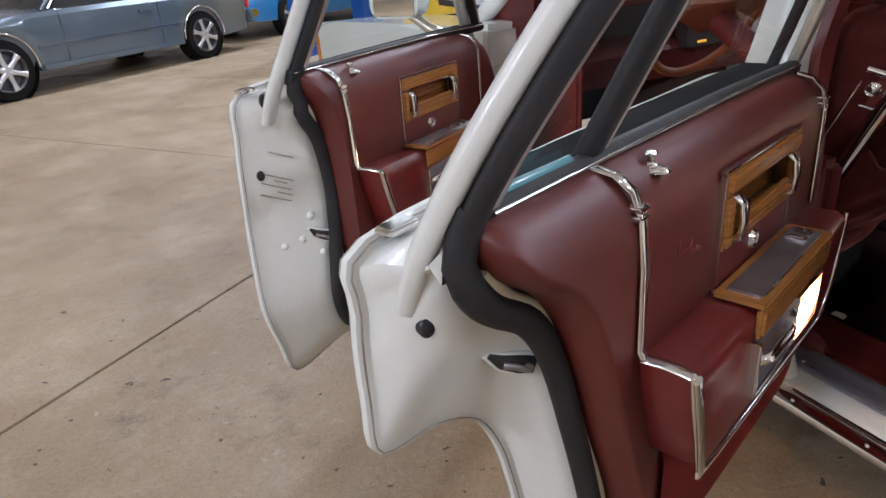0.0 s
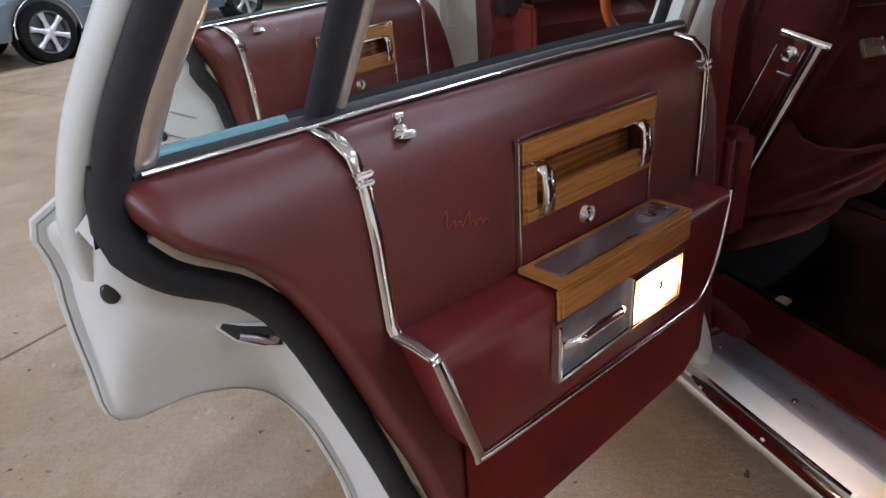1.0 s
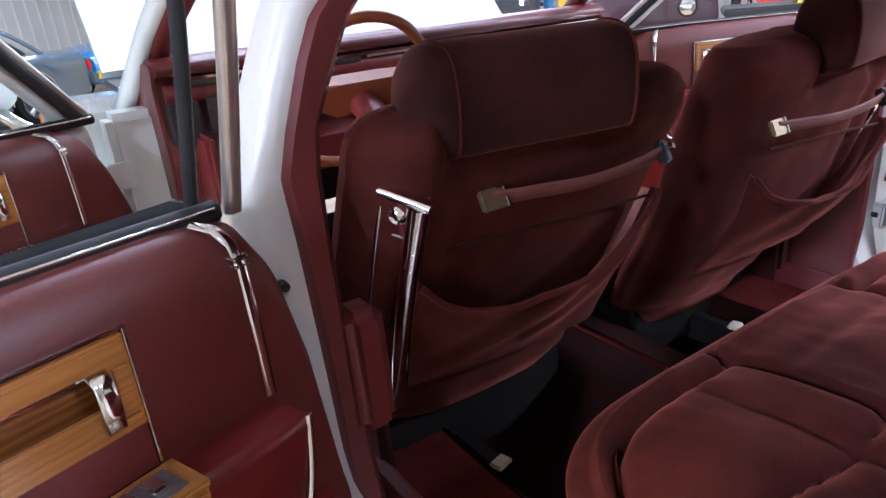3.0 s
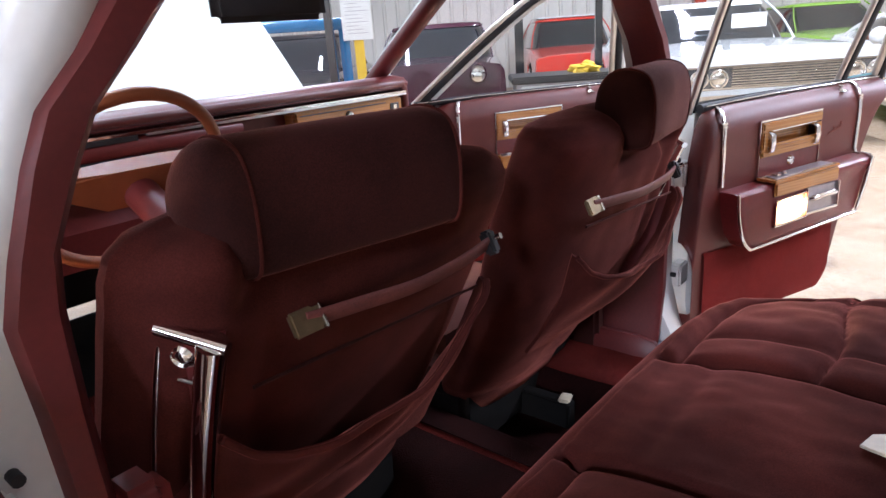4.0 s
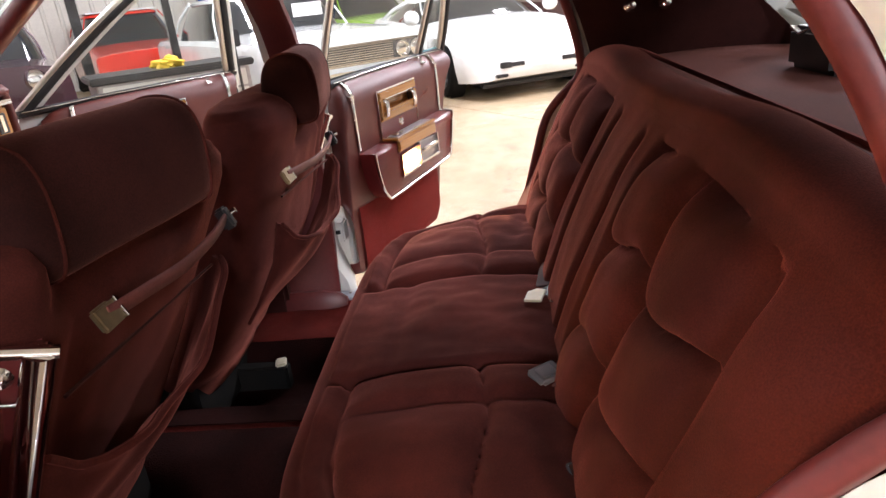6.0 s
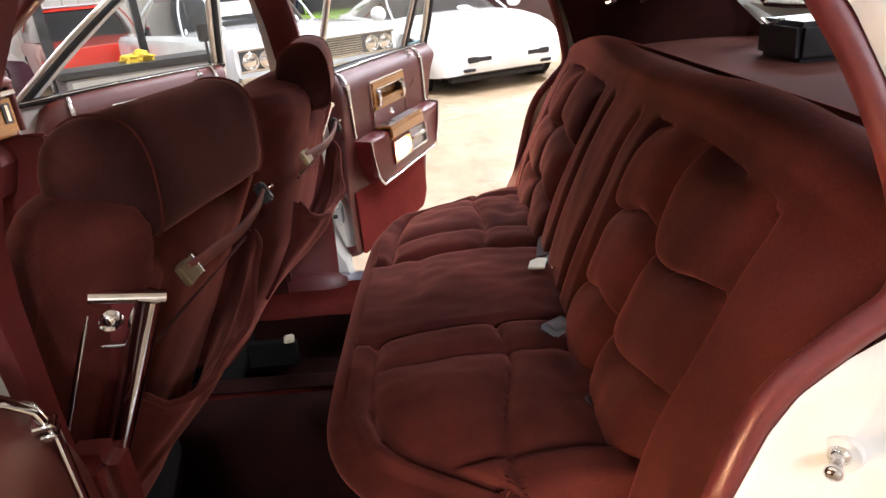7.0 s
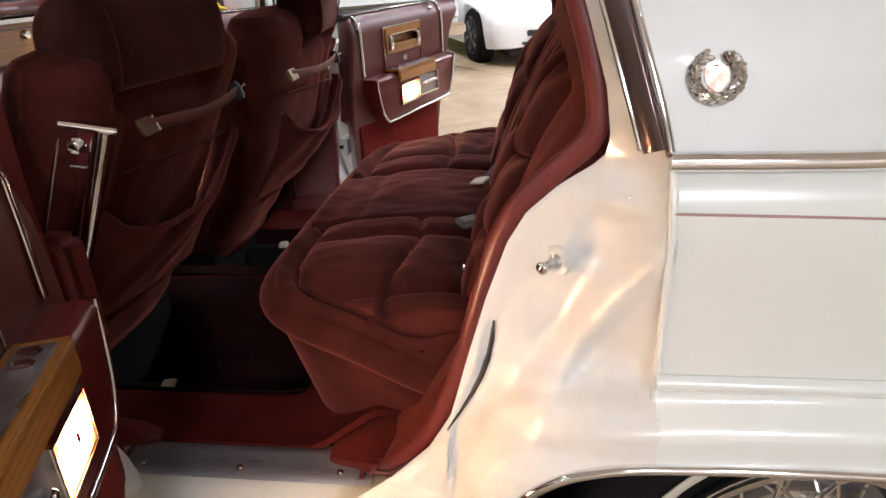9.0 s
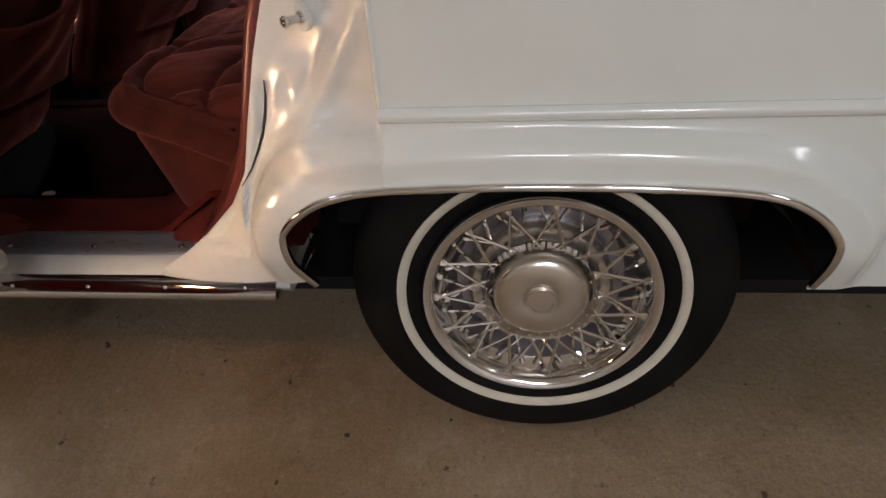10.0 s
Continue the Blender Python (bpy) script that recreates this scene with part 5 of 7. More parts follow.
    sweep(bm, [at(0.015, -0.027, 0.990), at(0.3, -0.027, 0.9935), at(0.6, -0.027, 0.9945), at((0.83 if front else 0.785), -0.027, 0.993)], slab_profile(0.070, 0.014, 0.3))
    part("outer_belt_seal", bm, FELT, door, "black felt seal outside the glass")
    last = 0.90 if front else 0.86
    bm = B()
    sweep(bm, [at(0.01, 0.022, 0.992), at(0.3, 0.022, 1.000), at(0.6, 0.022, 1.003), at(last - 0.015, 0.022, 1.004)], slab_profile(0.024, 0.024, 0.3))
    part("belt_seal", bm, RUBBER, door, "black rubber window seal")
    bm = B()
    sweep(bm, [at(0.02, 0.036, 0.998), at(0.3, 0.037, 1.0065), at(0.6, 0.037, 1.0085), at(last - 0.02, 0.037, 1.009)], slab_profile(0.004, 0.0045, 0.4))
    part("belt_trim", bm, CHROME, door, "thin bright strip under the window")
    # window frame, leaning inwards
    def lean(u, z):
        return at(u, 0.008 + (0.31 + 0.15 * min(1.0, max(0.0, u / 0.5))) * (z - 0.99), z)
    if front:
        run = [(0.876, 0.91), (0.880, 0.955), (0.874, 1.0), (0.858, 1.07), (0.843, 1.14), (0.820, 1.25), (0.795, 1.33), (0.74, 1.372), (0.64, 1.385), (0.54, 1.372), (0.43, 1.32), (0.22, 1.15), (0.04, 0.99)]
    else:
        run = [(0.866, 0.915), (0.871, 0.955), (0.868, 0.995), (0.852, 1.058), (0.817, 1.135), (0.780, 1.20), (0.725, 1.29), (0.66, 1.35), (0.57, 1.382), (0.42, 1.39), (0.20, 1.388), (0.07, 1.38), (0.03, 1.34), (0.015, 1.20), (0.008, 0.98)]
    line = [lean(u, z) for u, z in run]
    line = [tuple(p) for p in spline(line, 4)]
    face = (0, s, -0.4)
    bm = B()
    sweep(bm, [(p[0] + (0.019 if front else 0.014), p[1] - s * 0.010, p[2]) for p in line if front or p[0] > 0.10], slab_profile(0.036 if front else 0.028, 0.022, 0.35), up=face)
    part("window_frame", bm, JAMB, door, "white painted window frame")
    if not front:
        bm = B()
        sweep(bm, [(p[0] + 0.012, p[1] - s * 0.018, p[2]) for p in line if p[0] < 0.11], slab_profile(0.016, 0.018, 0.35), up=face)
        part("front_upright", bm, RUBBER, door, "black front upright of the window frame")
    bm = B()
    sweep(bm, [(p[0] - 0.006, p[1] + s * 0.010, p[2]) for p in line if (p[2] > 0.992 or p[0] < 0.4) and (front or p[0] > 0.10)], slab_profile(0.030, 0.022, 0.4), up=face)
    part("frame_seal", bm, RUBBER, door, "black rubber frame seal")
    bm = B()
    sweep(bm, [(p[0] - 0.030, p[1] + s * 0.004, p[2]) for p in line], slab_profile(0.026, 0.018, 0.35), up=face)
    part("glass_channel", bm, CHANNEL, door, "satin grey glass channel")
    inner = [(u - 0.03, z) for u, z in run]
    bm = B()
    for pts in (inner,):
        c = [lean(u, z - 0.01) for u, z in pts]
        k = [lean(0.03, 0.985), lean(inner[0][0], 0.985)]
        vs = [bm.verts.new((p[0], p[1] - s * 0.004, p[2])) for p in c + ([k[0]] if front else [])]
        bm.faces.new(vs)
    g = part("window_pane", bm, GLASS, door, "clear door glass", smooth=False)
    g.visible_shadow = False
    if not front:
        bm = B()
        sweep(bm, [lean(0.668, 0.985), lean(0.650, 1.10), lean(0.628, 1.24), lean(0.600, 1.385)], slab_profile(0.030, 0.022, 0.3), up=face)
        part("division_bar", bm, RUBBER, door, "black bar between the two panes")
        bm = B()
        sweep(bm, [lean(0.645, 0.995), lean(0.628, 1.10), lean(0.606, 1.24), lean(0.580, 1.385)], slab_profile(0.014, 0.016, 0.3), up=face)
        part("bar_channel", bm, CHANNEL, door)
        for line in ([(0.70, 1.012), (0.78, 1.013), (0.845, 1.014)],):
            bm = B()
            sweep(bm, [at(u, 0.020, z) for u, z in line], slab_profile(0.010, 0.018, 0.4))
            part("pane_edge", bm, GREEN_EDGE, door, "teal cut edge of the door glass")
    # latch, bumper hole, plugs on the shut face
    lu, lz, lv, turn = (0.834, 0.640, 0.001, -35) if front else (0.765, 0.803, -0.008, -21.5)
    m = Matrix.Translation(at(lu, lv, lz)) @ Matrix.Rotation(s * radians(turn), 4, "Z")
    out = m.to_3x3() @ Vector((0, s, 0))

    def on_face(pts):
        return [m @ Vector((x, s * y, z)) for x, y, z in pts]
    big = 0.85 if front else 1.0
    bm = B()
    sweep(bm, on_face([(0.032 * big, 0.000, 0.020), (0.014, 0.001, 0.006), (-0.010, 0.001, -0.005), (-0.030 * big, 0.000, -0.012)]), slab_profile(0.030, 0.006, 0.4), up=out, scales=(0.35, 0.75, 1.0, 1.0))
    part("latch_rim", bm, JAMB, door)
    bm = B()
    sweep(bm, on_face([(0.029 * big, 0.002, 0.018), (0.014, 0.003, 0.006), (-0.010, 0.003, -0.005), (-0.028 * big, 0.002, -0.012)]), slab_profile(0.023, 0.006, 0.3), up=out, scales=(0.25, 0.7, 1.0, 0.9))
    part("latch", bm, BLACK, door, "dark opening of the door latch")
    bm = B()
    sweep(bm, on_face([(0.014, 0.006, 0.003), (0.000, 0.008, -0.002), (-0.016, 0.007, -0.012)]), slab_profile(0.008, 0.006, 0.4), up=out)
    part("latch_claw", bm, STEEL_PLATE, door, "steel latch claw")
    bm = B()
    lathe(bm, [(0.0, s * 0.009), (0.005, s * 0.009), (0.006, s * 0.006), (0.006, 0.0)], 12, "y")
    for vert in bm.verts:
        vert.co = m @ (vert.co + Vector((-0.018 * big, 0, -0.010)))
    part("latch_pivot", bm, STEEL_PLATE, door)
    spots = [(0.899, 0.955, -0.032, 1.2), (0.9226, 0.800, -0.063, 0.8)] if front else [(0.878, 0.8987, -0.017, 0.75)]
    for u, z, v, grow in spots:
        bm = B()
        lathe(bm, [(0.0, 0.004), (0.008 * grow, 0.0035), (0.011 * grow, 0.002), (0.012 * grow, -0.006)], 16, "x", (0, 0, 0))
        for vert in bm.verts:
            vert.co.z *= 1.25
            vert.co = Matrix.Translation(at(u, v, z)) @ Matrix.Rotation(s * radians(90 + turn), 4, "Z") @ vert.co
        part("grommet", bm, BLACK, door, "black rubber plug")
    if front:
        for x, z in ((0.017, 0.048), (0.044, -0.004), (0.000, -0.046), (0.086, -0.010)):
            bm = B()
            lathe(bm, [(0.0, s * 0.004), (0.005, s * 0.0035), (0.0085, s * 0.001), (0.009, -s * 0.004)], 14, "y")
            for vert in bm.verts:
                vert.co = m @ (vert.co + Vector((x, 0, z)))
            part("face_plug", bm, JAMB, door)
        # faded lettering of the sticker, as plain bars
        for x, z, w in ((0.060, 0.198, 0.050), (0.072, 0.150, 0.060), (0.070, 0.139, 0.026), (0.080, 0.131, 0.062), (0.066, 0.112, 0.030), (0.086, 0.106, 0.062)):
            bm = B()
            sweep(bm, on_face([(x + w / 2, 0.0005, z + 0.22 * w), (x - w / 2, 0.0005, z - 0.22 * w)]), slab_profile(0.0022, 0.003), up=out)
            part("label_line", bm, HEM, door)
    bm = B()
    tip = at(0.872, -0.07, 0.982) if not front else at(0.935, -0.07, 0.982)
    box(bm, (tip[0] - 0.040, tip[1] - 0.012, 0.974), (tip[0] + 0.002, tip[1] + 0.012, 0.983), 0.003)
    part("belt_cap", bm, CHROME, door, "chrome cap at the end of the belt line")
    if front and s > 0:
        bm = B()
        rows = []
        for k, (dv, g) in enumerate(((0.0, 0.92), (0.02, 1.0), (0.05, 0.97), (0.075, 0.8), (0.09, 0.45))):
            rows.append([(0.155 - dv, s * (-0.19 + 0.085 * g * a), 1.085 + 0.055 * g * b) for a, b in disc(1.0, 20)])
        rows = [[(p[0], -0.19 * s + math.copysign(min(abs(p[1] + 0.19 * s) * 1.25, 0.085), p[1] + 0.19 * s), 1.085 + math.copysign(min(abs(p[2] - 1.085) * 1.25, 0.052), p[2] - 1.085)) for p in r] for r in rows]
        loft(bm, rows)
        part("door_mirror", bm, PAINT, door, "white door mirror with a chrome rim")
        bm = B()
        box(bm, (0.154, -0.262, 1.04), (0.158, -0.118, 1.13), 0.004)
        part("mirror_glass", bm, MIRROR, door, "mirror glass")
        bm = B()
        tube(bm, [(0.12, -0.15, 1.04), (0.11, -0.10, 1.0), (0.11, -0.06, 0.985)], 0.016, 10)
        part("mirror_stem", bm, CHROME, door)
    return door


FELT = material("black_felt_seal", (0.009, 0.009, 0.010), 0.95, second=(0.016, 0.015, 0.015), scale=14, specular=0.08)
HEM = material("dirty_hem", (0.20, 0.155, 0.11), 0.8, second=(0.42, 0.38, 0.32), scale=9)
SCRIPT = material("red_lacquer", (0.24, 0.045, 0.028), 0.3, second=(0.22, 0.04, 0.025), scale=30)
MIRROR = material("mirror_glass", (0.9, 0.9, 0.9), 0.02, 1.0, second=(0.88, 0.88, 0.88), scale=2)
CHANNEL = material("satin_channel", (0.70, 0.66, 0.59), 0.28, 0.8, second=(0.60, 0.56, 0.49), scale=20)
GREEN_EDGE = material("glass_cut_edge", (0.15, 0.31, 0.34), 0.15, second=(0.10, 0.22, 0.25), scale=20, coat=0.6)
for side in (-1, 1):
    s = 1 if side < 0 else -1
    rear_angle = math.degrees(math.atan2(-0.367, side * 0.93))
    front_angle = math.degrees(math.atan2(-0.572, side * 0.82))
    car_door((side * 0.905, 1.12, 0), rear_angle, s, False)
    car_door((side * 0.915, 2.19, 0), front_angle, s, True)


# ---- seats ----
def groove(d, w=0.011):
    return math.exp(-(d / w) ** 2)


def fade(x, a, b):
    """0 below a, 1 above b, smooth between."""
    t = max(0.0, min(1.0, (x - a) / (b - a)))
    return t * t * (3 - 2 * t)


def cushion_front(ax):
    """The cushion's front edge, rounded away towards the doors."""
    return ramp(ax, FRONT_EDGE)


FRONT_EDGE = [(p.x, p.y) for p in spline([(-0.2, 0.948, 0), (0.0, 0.950, 0), (0.20, 0.948, 0), (0.33, 0.945, 0), (0.42, 0.938, 0), (0.48, 0.922, 0), (0.534, 0.890, 0), (0.574, 0.845, 0), (0.62, 0.770, 0), (0.665, 0.685, 0), (0.71, 0.590, 0), (0.75, 0.490, 0), (0.78, 0.41, 0)], 10)]


def rear_seat():
    bm = B()

    def cushion(u, v):
        """u across, v from the back of the cushion over its front edge and down."""
        w = 2 * u - 1
        ax = 0.735 * (1 - (1 - abs(w)) ** 1.15)
        x = math.copysign(ax, w)
        front = cushion_front(ax)
        slope = (cushion_front(ax + 0.002) - cushion_front(ax - 0.002)) / 0.004
        size = math.hypot(slope, 1)
        ix, iy = math.copysign(1, w) * slope / size, -1 / size
        if v < 0.72:
            t = v / 0.72
            y = 0.40 + (front - 0.035 - 0.40) * t
            z = 0.585 + 0.026 * math.sin(math.pi * min(1, t * 1.02)) - 0.010 * t - 0.02 * fade(ax, 0.64, 0.74)
            z += 0.014 * (1 - min(1, abs(ax - 0.43) / 0.3) ** 2)
            limit = min(front - 0.080, 0.868)
            if 0.205 < ax < 0.668 and y < limit:
                column = [0.205, 0.310, 0.592, 0.668]
                k = 0 if ax < column[1] else 1 if ax < column[2] else 2
                q = 2 * (ax - column[k]) / (column[k + 1] - column[k]) - 1
                rows_y = [0.43, 0.632 + 0.012 * math.sin(14 * ax), limit]
                j = 0 if y < rows_y[1] else 1
                p = max(-1, 2 * (y - rows_y[j]) / (rows_y[j + 1] - rows_y[j]) - 1)
                z += 0.030 * ((1 - abs(q) ** 5) * (1 - abs(p) ** 6)) ** 0.42 - 0.012
                if k == 1 and j == 0:
                    z += 0.0035 * math.sin(90 * y + 30 * ax) * math.exp(-((y - 0.50) / 0.06) ** 2)
            else:
                edge = max(groove(y - limit, 0.012) if 0.19 < ax < 0.69 else 0, groove(ax - 0.199, 0.012), groove(ax - 0.675, 0.012) if y < limit else 0)
                z += 0.012 - 0.026 * edge + 0.008 * fade(y, limit, limit + 0.04)
                if ax < 0.19:
                    z += 0.010 * math.cos(ax * 8) - 0.006 * groove(y - 0.80, 0.02)
            z -= 0.005 * noise.noise((x * 11, y * 9, 0.3)) + 0.003 * noise.noise((x * 30, y * 16, 1.3))
        else:
            t = (v - 0.72) / 0.28
            a = min(1, t / 0.45) * math.pi * 0.9
            z = 0.587 - 0.02 * fade(ax, 0.64, 0.74) - 0.030 * (1 - math.cos(a))
            d = 0.035 - 0.040 * math.sin(a) + 0.008 * groove(t - 0.47, 0.035)
            if t > 0.45:
                k = (t - 0.45) / 0.55
                d += 0.062 * k + 0.004 * math.sin(22 * x) * k
                z -= 0.235 * k
            y = front - 0.035 + 0.035 / size * 0 + iy * (d - 0.035)
            x += ix * (d - 0.035)
        return (x, y, z)
    sheet(bm, cushion, 160, 116, 0.03)
    part("rear_cushion", bm, VELOUR, sedan, "tufted maroon velour rear seat cushion", angle=80)
    bm = B()

    def back(u, v):
        """u across, v from the foot of the backrest over its rolled top."""
        x = -0.826 + 1.652 * u
        ax = abs(x)
        h = min(1.0, v / 0.80)
        z = 0.555 + 0.472 * h
        y = 0.470 - 0.195 * h
        puff = 0.026 * math.sin(math.pi * min(1, h * 0.9 + 0.06))
        side, row = (ax - 0.425) / 0.215, (h - 0.05) / 0.89
        inside = abs(side) < 1 and 0 < row < 1
        if inside:
            cell_r, cell_c = row * 3 + 0.10 * math.sin(5 * side), (side + 1) + 0.07 * math.sin(9 * row)
            p, q = 2 * (cell_r % 1) - 1, 2 * (cell_c % 1) - 1
            if cell_r < 0 or cell_r > 3:
                p = 1
            if cell_c < 0 or cell_c > 2:
                q = 1
            puff += 0.052 * ((1 - abs(p) ** 4) * (1 - abs(q) ** 4)) ** 0.45
        else:
            d = max(groove(ax - c, 0.011) for c in (0.098, 0.205, 0.648))
            puff += 0.034 - 0.030 * d * (1 - fade(h, 0.86, 0.97))
        y += puff * (1 - 0.6 * fade(h, 0.85, 1.0)) + 0.022 * fade(h, 0.85, 1.0)
        y += (0.006 * noise.noise((x * 7, z * 7, 2.1)) + 0.0025 * noise.noise((x * 22, z * 10, 5.1))) * (1 - fade(v, 0.64, 0.82))
        if v > 0.80:
            a = (v - 0.80) / 0.20 * math.pi * 0.82
            y -= 0.056 * (1 - math.cos(a))
            z += 0.047 * math.sin(a) - 0.005 * (1 - math.cos(a))
        z += (0.016 * math.exp(-((ax - 0.42) / 0.20) ** 2) - 0.008) * h ** 2
        k = max(0.0, (ax - 0.745) / 0.081)
        y -= 0.075 * (1 - math.sqrt(max(0.0, 1 - min(1.0, k) ** 2.2)))
        z -= 0.030 * max(0.0, (ax - 0.50) / 0.32) ** 2 * h
        return (x, y, z)
    sheet(bm, back, 170, 130, -0.03)
    part("rear_backrest", bm, VELOUR, sedan, "tufted maroon velour rear backrest", angle=80)
    # piping where the cushion's border meets its skirt, and along the top of the backrest
    bm = B()
    line = [0.725 * w / 50 for w in range(-50, 51)]
    edge = []
    for x in line:
        front, slope = cushion_front(abs(x)), (cushion_front(abs(x) + 0.002) - cushion_front(abs(x) - 0.002)) / 0.004
        size = math.hypot(slope, 1)
        edge.append((x - math.copysign(1, x) * slope / size * 0.013, front - 0.035 + 0.013 / size, 0.531 - 0.02 * fade(abs(x), 0.64, 0.74)))
    tube(bm, edge, 0.004, 6)
    part("piping", bm, VELOUR, sedan)
    bm = B()
    tube(bm, [(-0.77 + 1.54 * i / 40, 0.196, 1.052 - 0.030 * max(0.0, (abs(-0.77 + 1.54 * i / 40) - 0.5) / 0.32) ** 2) for i in range(41)], 0.0055, 6)
    part("piping", bm, VELOUR, sedan)


rear_seat()


def seat_belt(points, width, name, label, mat):
    bm = B()
    sweep(bm, spline(points, 6), slab_profile(width, 0.004, 0.3), up=(0, 0.2, 1))
    return part(name, bm, mat, sedan, label)


BELT = material("dark_belt_webbing", (0.035, 0.010, 0.010), 0.8, second=(0.02, 0.008, 0.008), scale=60)
BUCKLE_GREY = material("grey_buckle_plastic", (0.26, 0.26, 0.27), 0.35, 0.4, second=(0.20, 0.20, 0.21), scale=30)


def belt_buckle(x, y, z, turn, shell, plate, label):
    """A push-button buckle lying on the cushion."""
    m = Matrix.Translation((x, y, z)) @ Matrix.Rotation(radians(turn), 4, "Z") @ Matrix.Rotation(radians(-10), 4, "X")
    bm = B()
    box(bm, (-0.027, -0.022, -0.004), (0.027, 0.022, 0.015), 0.005, 3, m=m)
    body = part("belt_buckle", bm, shell, sedan, label)
    bm = B()
    box(bm, (-0.014, -0.013, 0.0145), (0.018, 0.013, 0.0172), 0.002, m=m)
    part("buckle_button", bm, plate, body)
    bm = B()
    box(bm, (-0.0285, -0.020, 0.004), (-0.0265, 0.020, 0.013), 0.0008, m=m)
    part("buckle_slot", bm, CHROME, body)


def belt_tongue(x, y, z, turn):
    """A chrome latch plate with a rounded end."""
    m = Matrix.Translation((x, y, z)) @ Matrix.Rotation(radians(turn), 4, "Z") @ Matrix.Rotation(radians(24), 4, "X")
    bm = B()
    prism(bm, [(-0.020, 0.0)] + [(0.020 * math.cos(math.pi * k / 10), 0.008 + 0.020 * math.sin(math.pi * k / 10)) for k in range(10, -1, -1)] + [(0.020, 0.0)], "z", 0.0, 0.003, 0.001)
    for v in bm.verts:
        v.co = m @ v.co
    tongue = part("belt_tongue", bm, CHROME, sedan, "chrome seat belt latch plate")
    bm = B()
    box(bm, (-0.022, -0.007, -0.002), (0.022, 0.001, 0.006), 0.002, m=m)
    part("tongue_bar", bm, BRUSHED, tongue)


belt_buckle(-0.262, 0.520, 0.624, 125, BUCKLE_GREY, STEEL_PLATE, "grey seat belt buckle with a square push button")
belt_buckle(-0.305, 0.478, 0.618, 130, BLACK, BELT, "black seat belt buckle tucked by the backrest")
belt_buckle(0.070, 0.480, 0.610, 30, BLACK, BLACK, "black seat belt buckle")
belt_buckle(0.46, 0.475, 0.610, 80, BLACK, BRUSHED, "black seat belt buckle with a metal plate")
belt_tongue(-0.450, 0.452, 0.628, 20)
belt_tongue(0.008, 0.470, 0.626, 60)
belt_buckle(-0.500, 0.492, 0.616, 10, BLACK, CHROME, "small black seat belt clip")
ROSE_WEB = material("rose_belt_webbing", (0.11, 0.035, 0.028), 0.75, second=(0.08, 0.026, 0.021), scale=60)
seat_belt([(-0.285, 0.500, 0.634), (-0.315, 0.470, 0.640), (-0.340, 0.430, 0.630)], 0.040, "belt_webbing", "rose seat belt webbing", ROSE_WEB)
seat_belt([(-0.450, 0.448, 0.628), (-0.470, 0.430, 0.630), (-0.490, 0.395, 0.620)], 0.045, "belt_webbing", "dark red belt webbing", BELT)
seat_belt([(0.10, 0.49, 0.622), (0.20, 0.47, 0.630), (0.30, 0.43, 0.62)], 0.045, "belt_webbing", "dark red belt webbing", BELT)
bm = B()
prism(bm, [(-0.030, -0.020), (0.024, -0.016), (0.030, 0.006), (0.014, 0.022), (-0.026, 0.018)], "z", 0.0, 0.005, 0.001)
for v in bm.verts:
    v.co = Matrix.Translation((0.030, 0.516, 0.632)) @ Matrix.Rotation(radians(-20), 4, "Z") @ Matrix.Rotation(radians(-8), 4, "X") @ v.co
part("belt_tag", bm, IVORY, sedan, "cream tag on the seat belt")


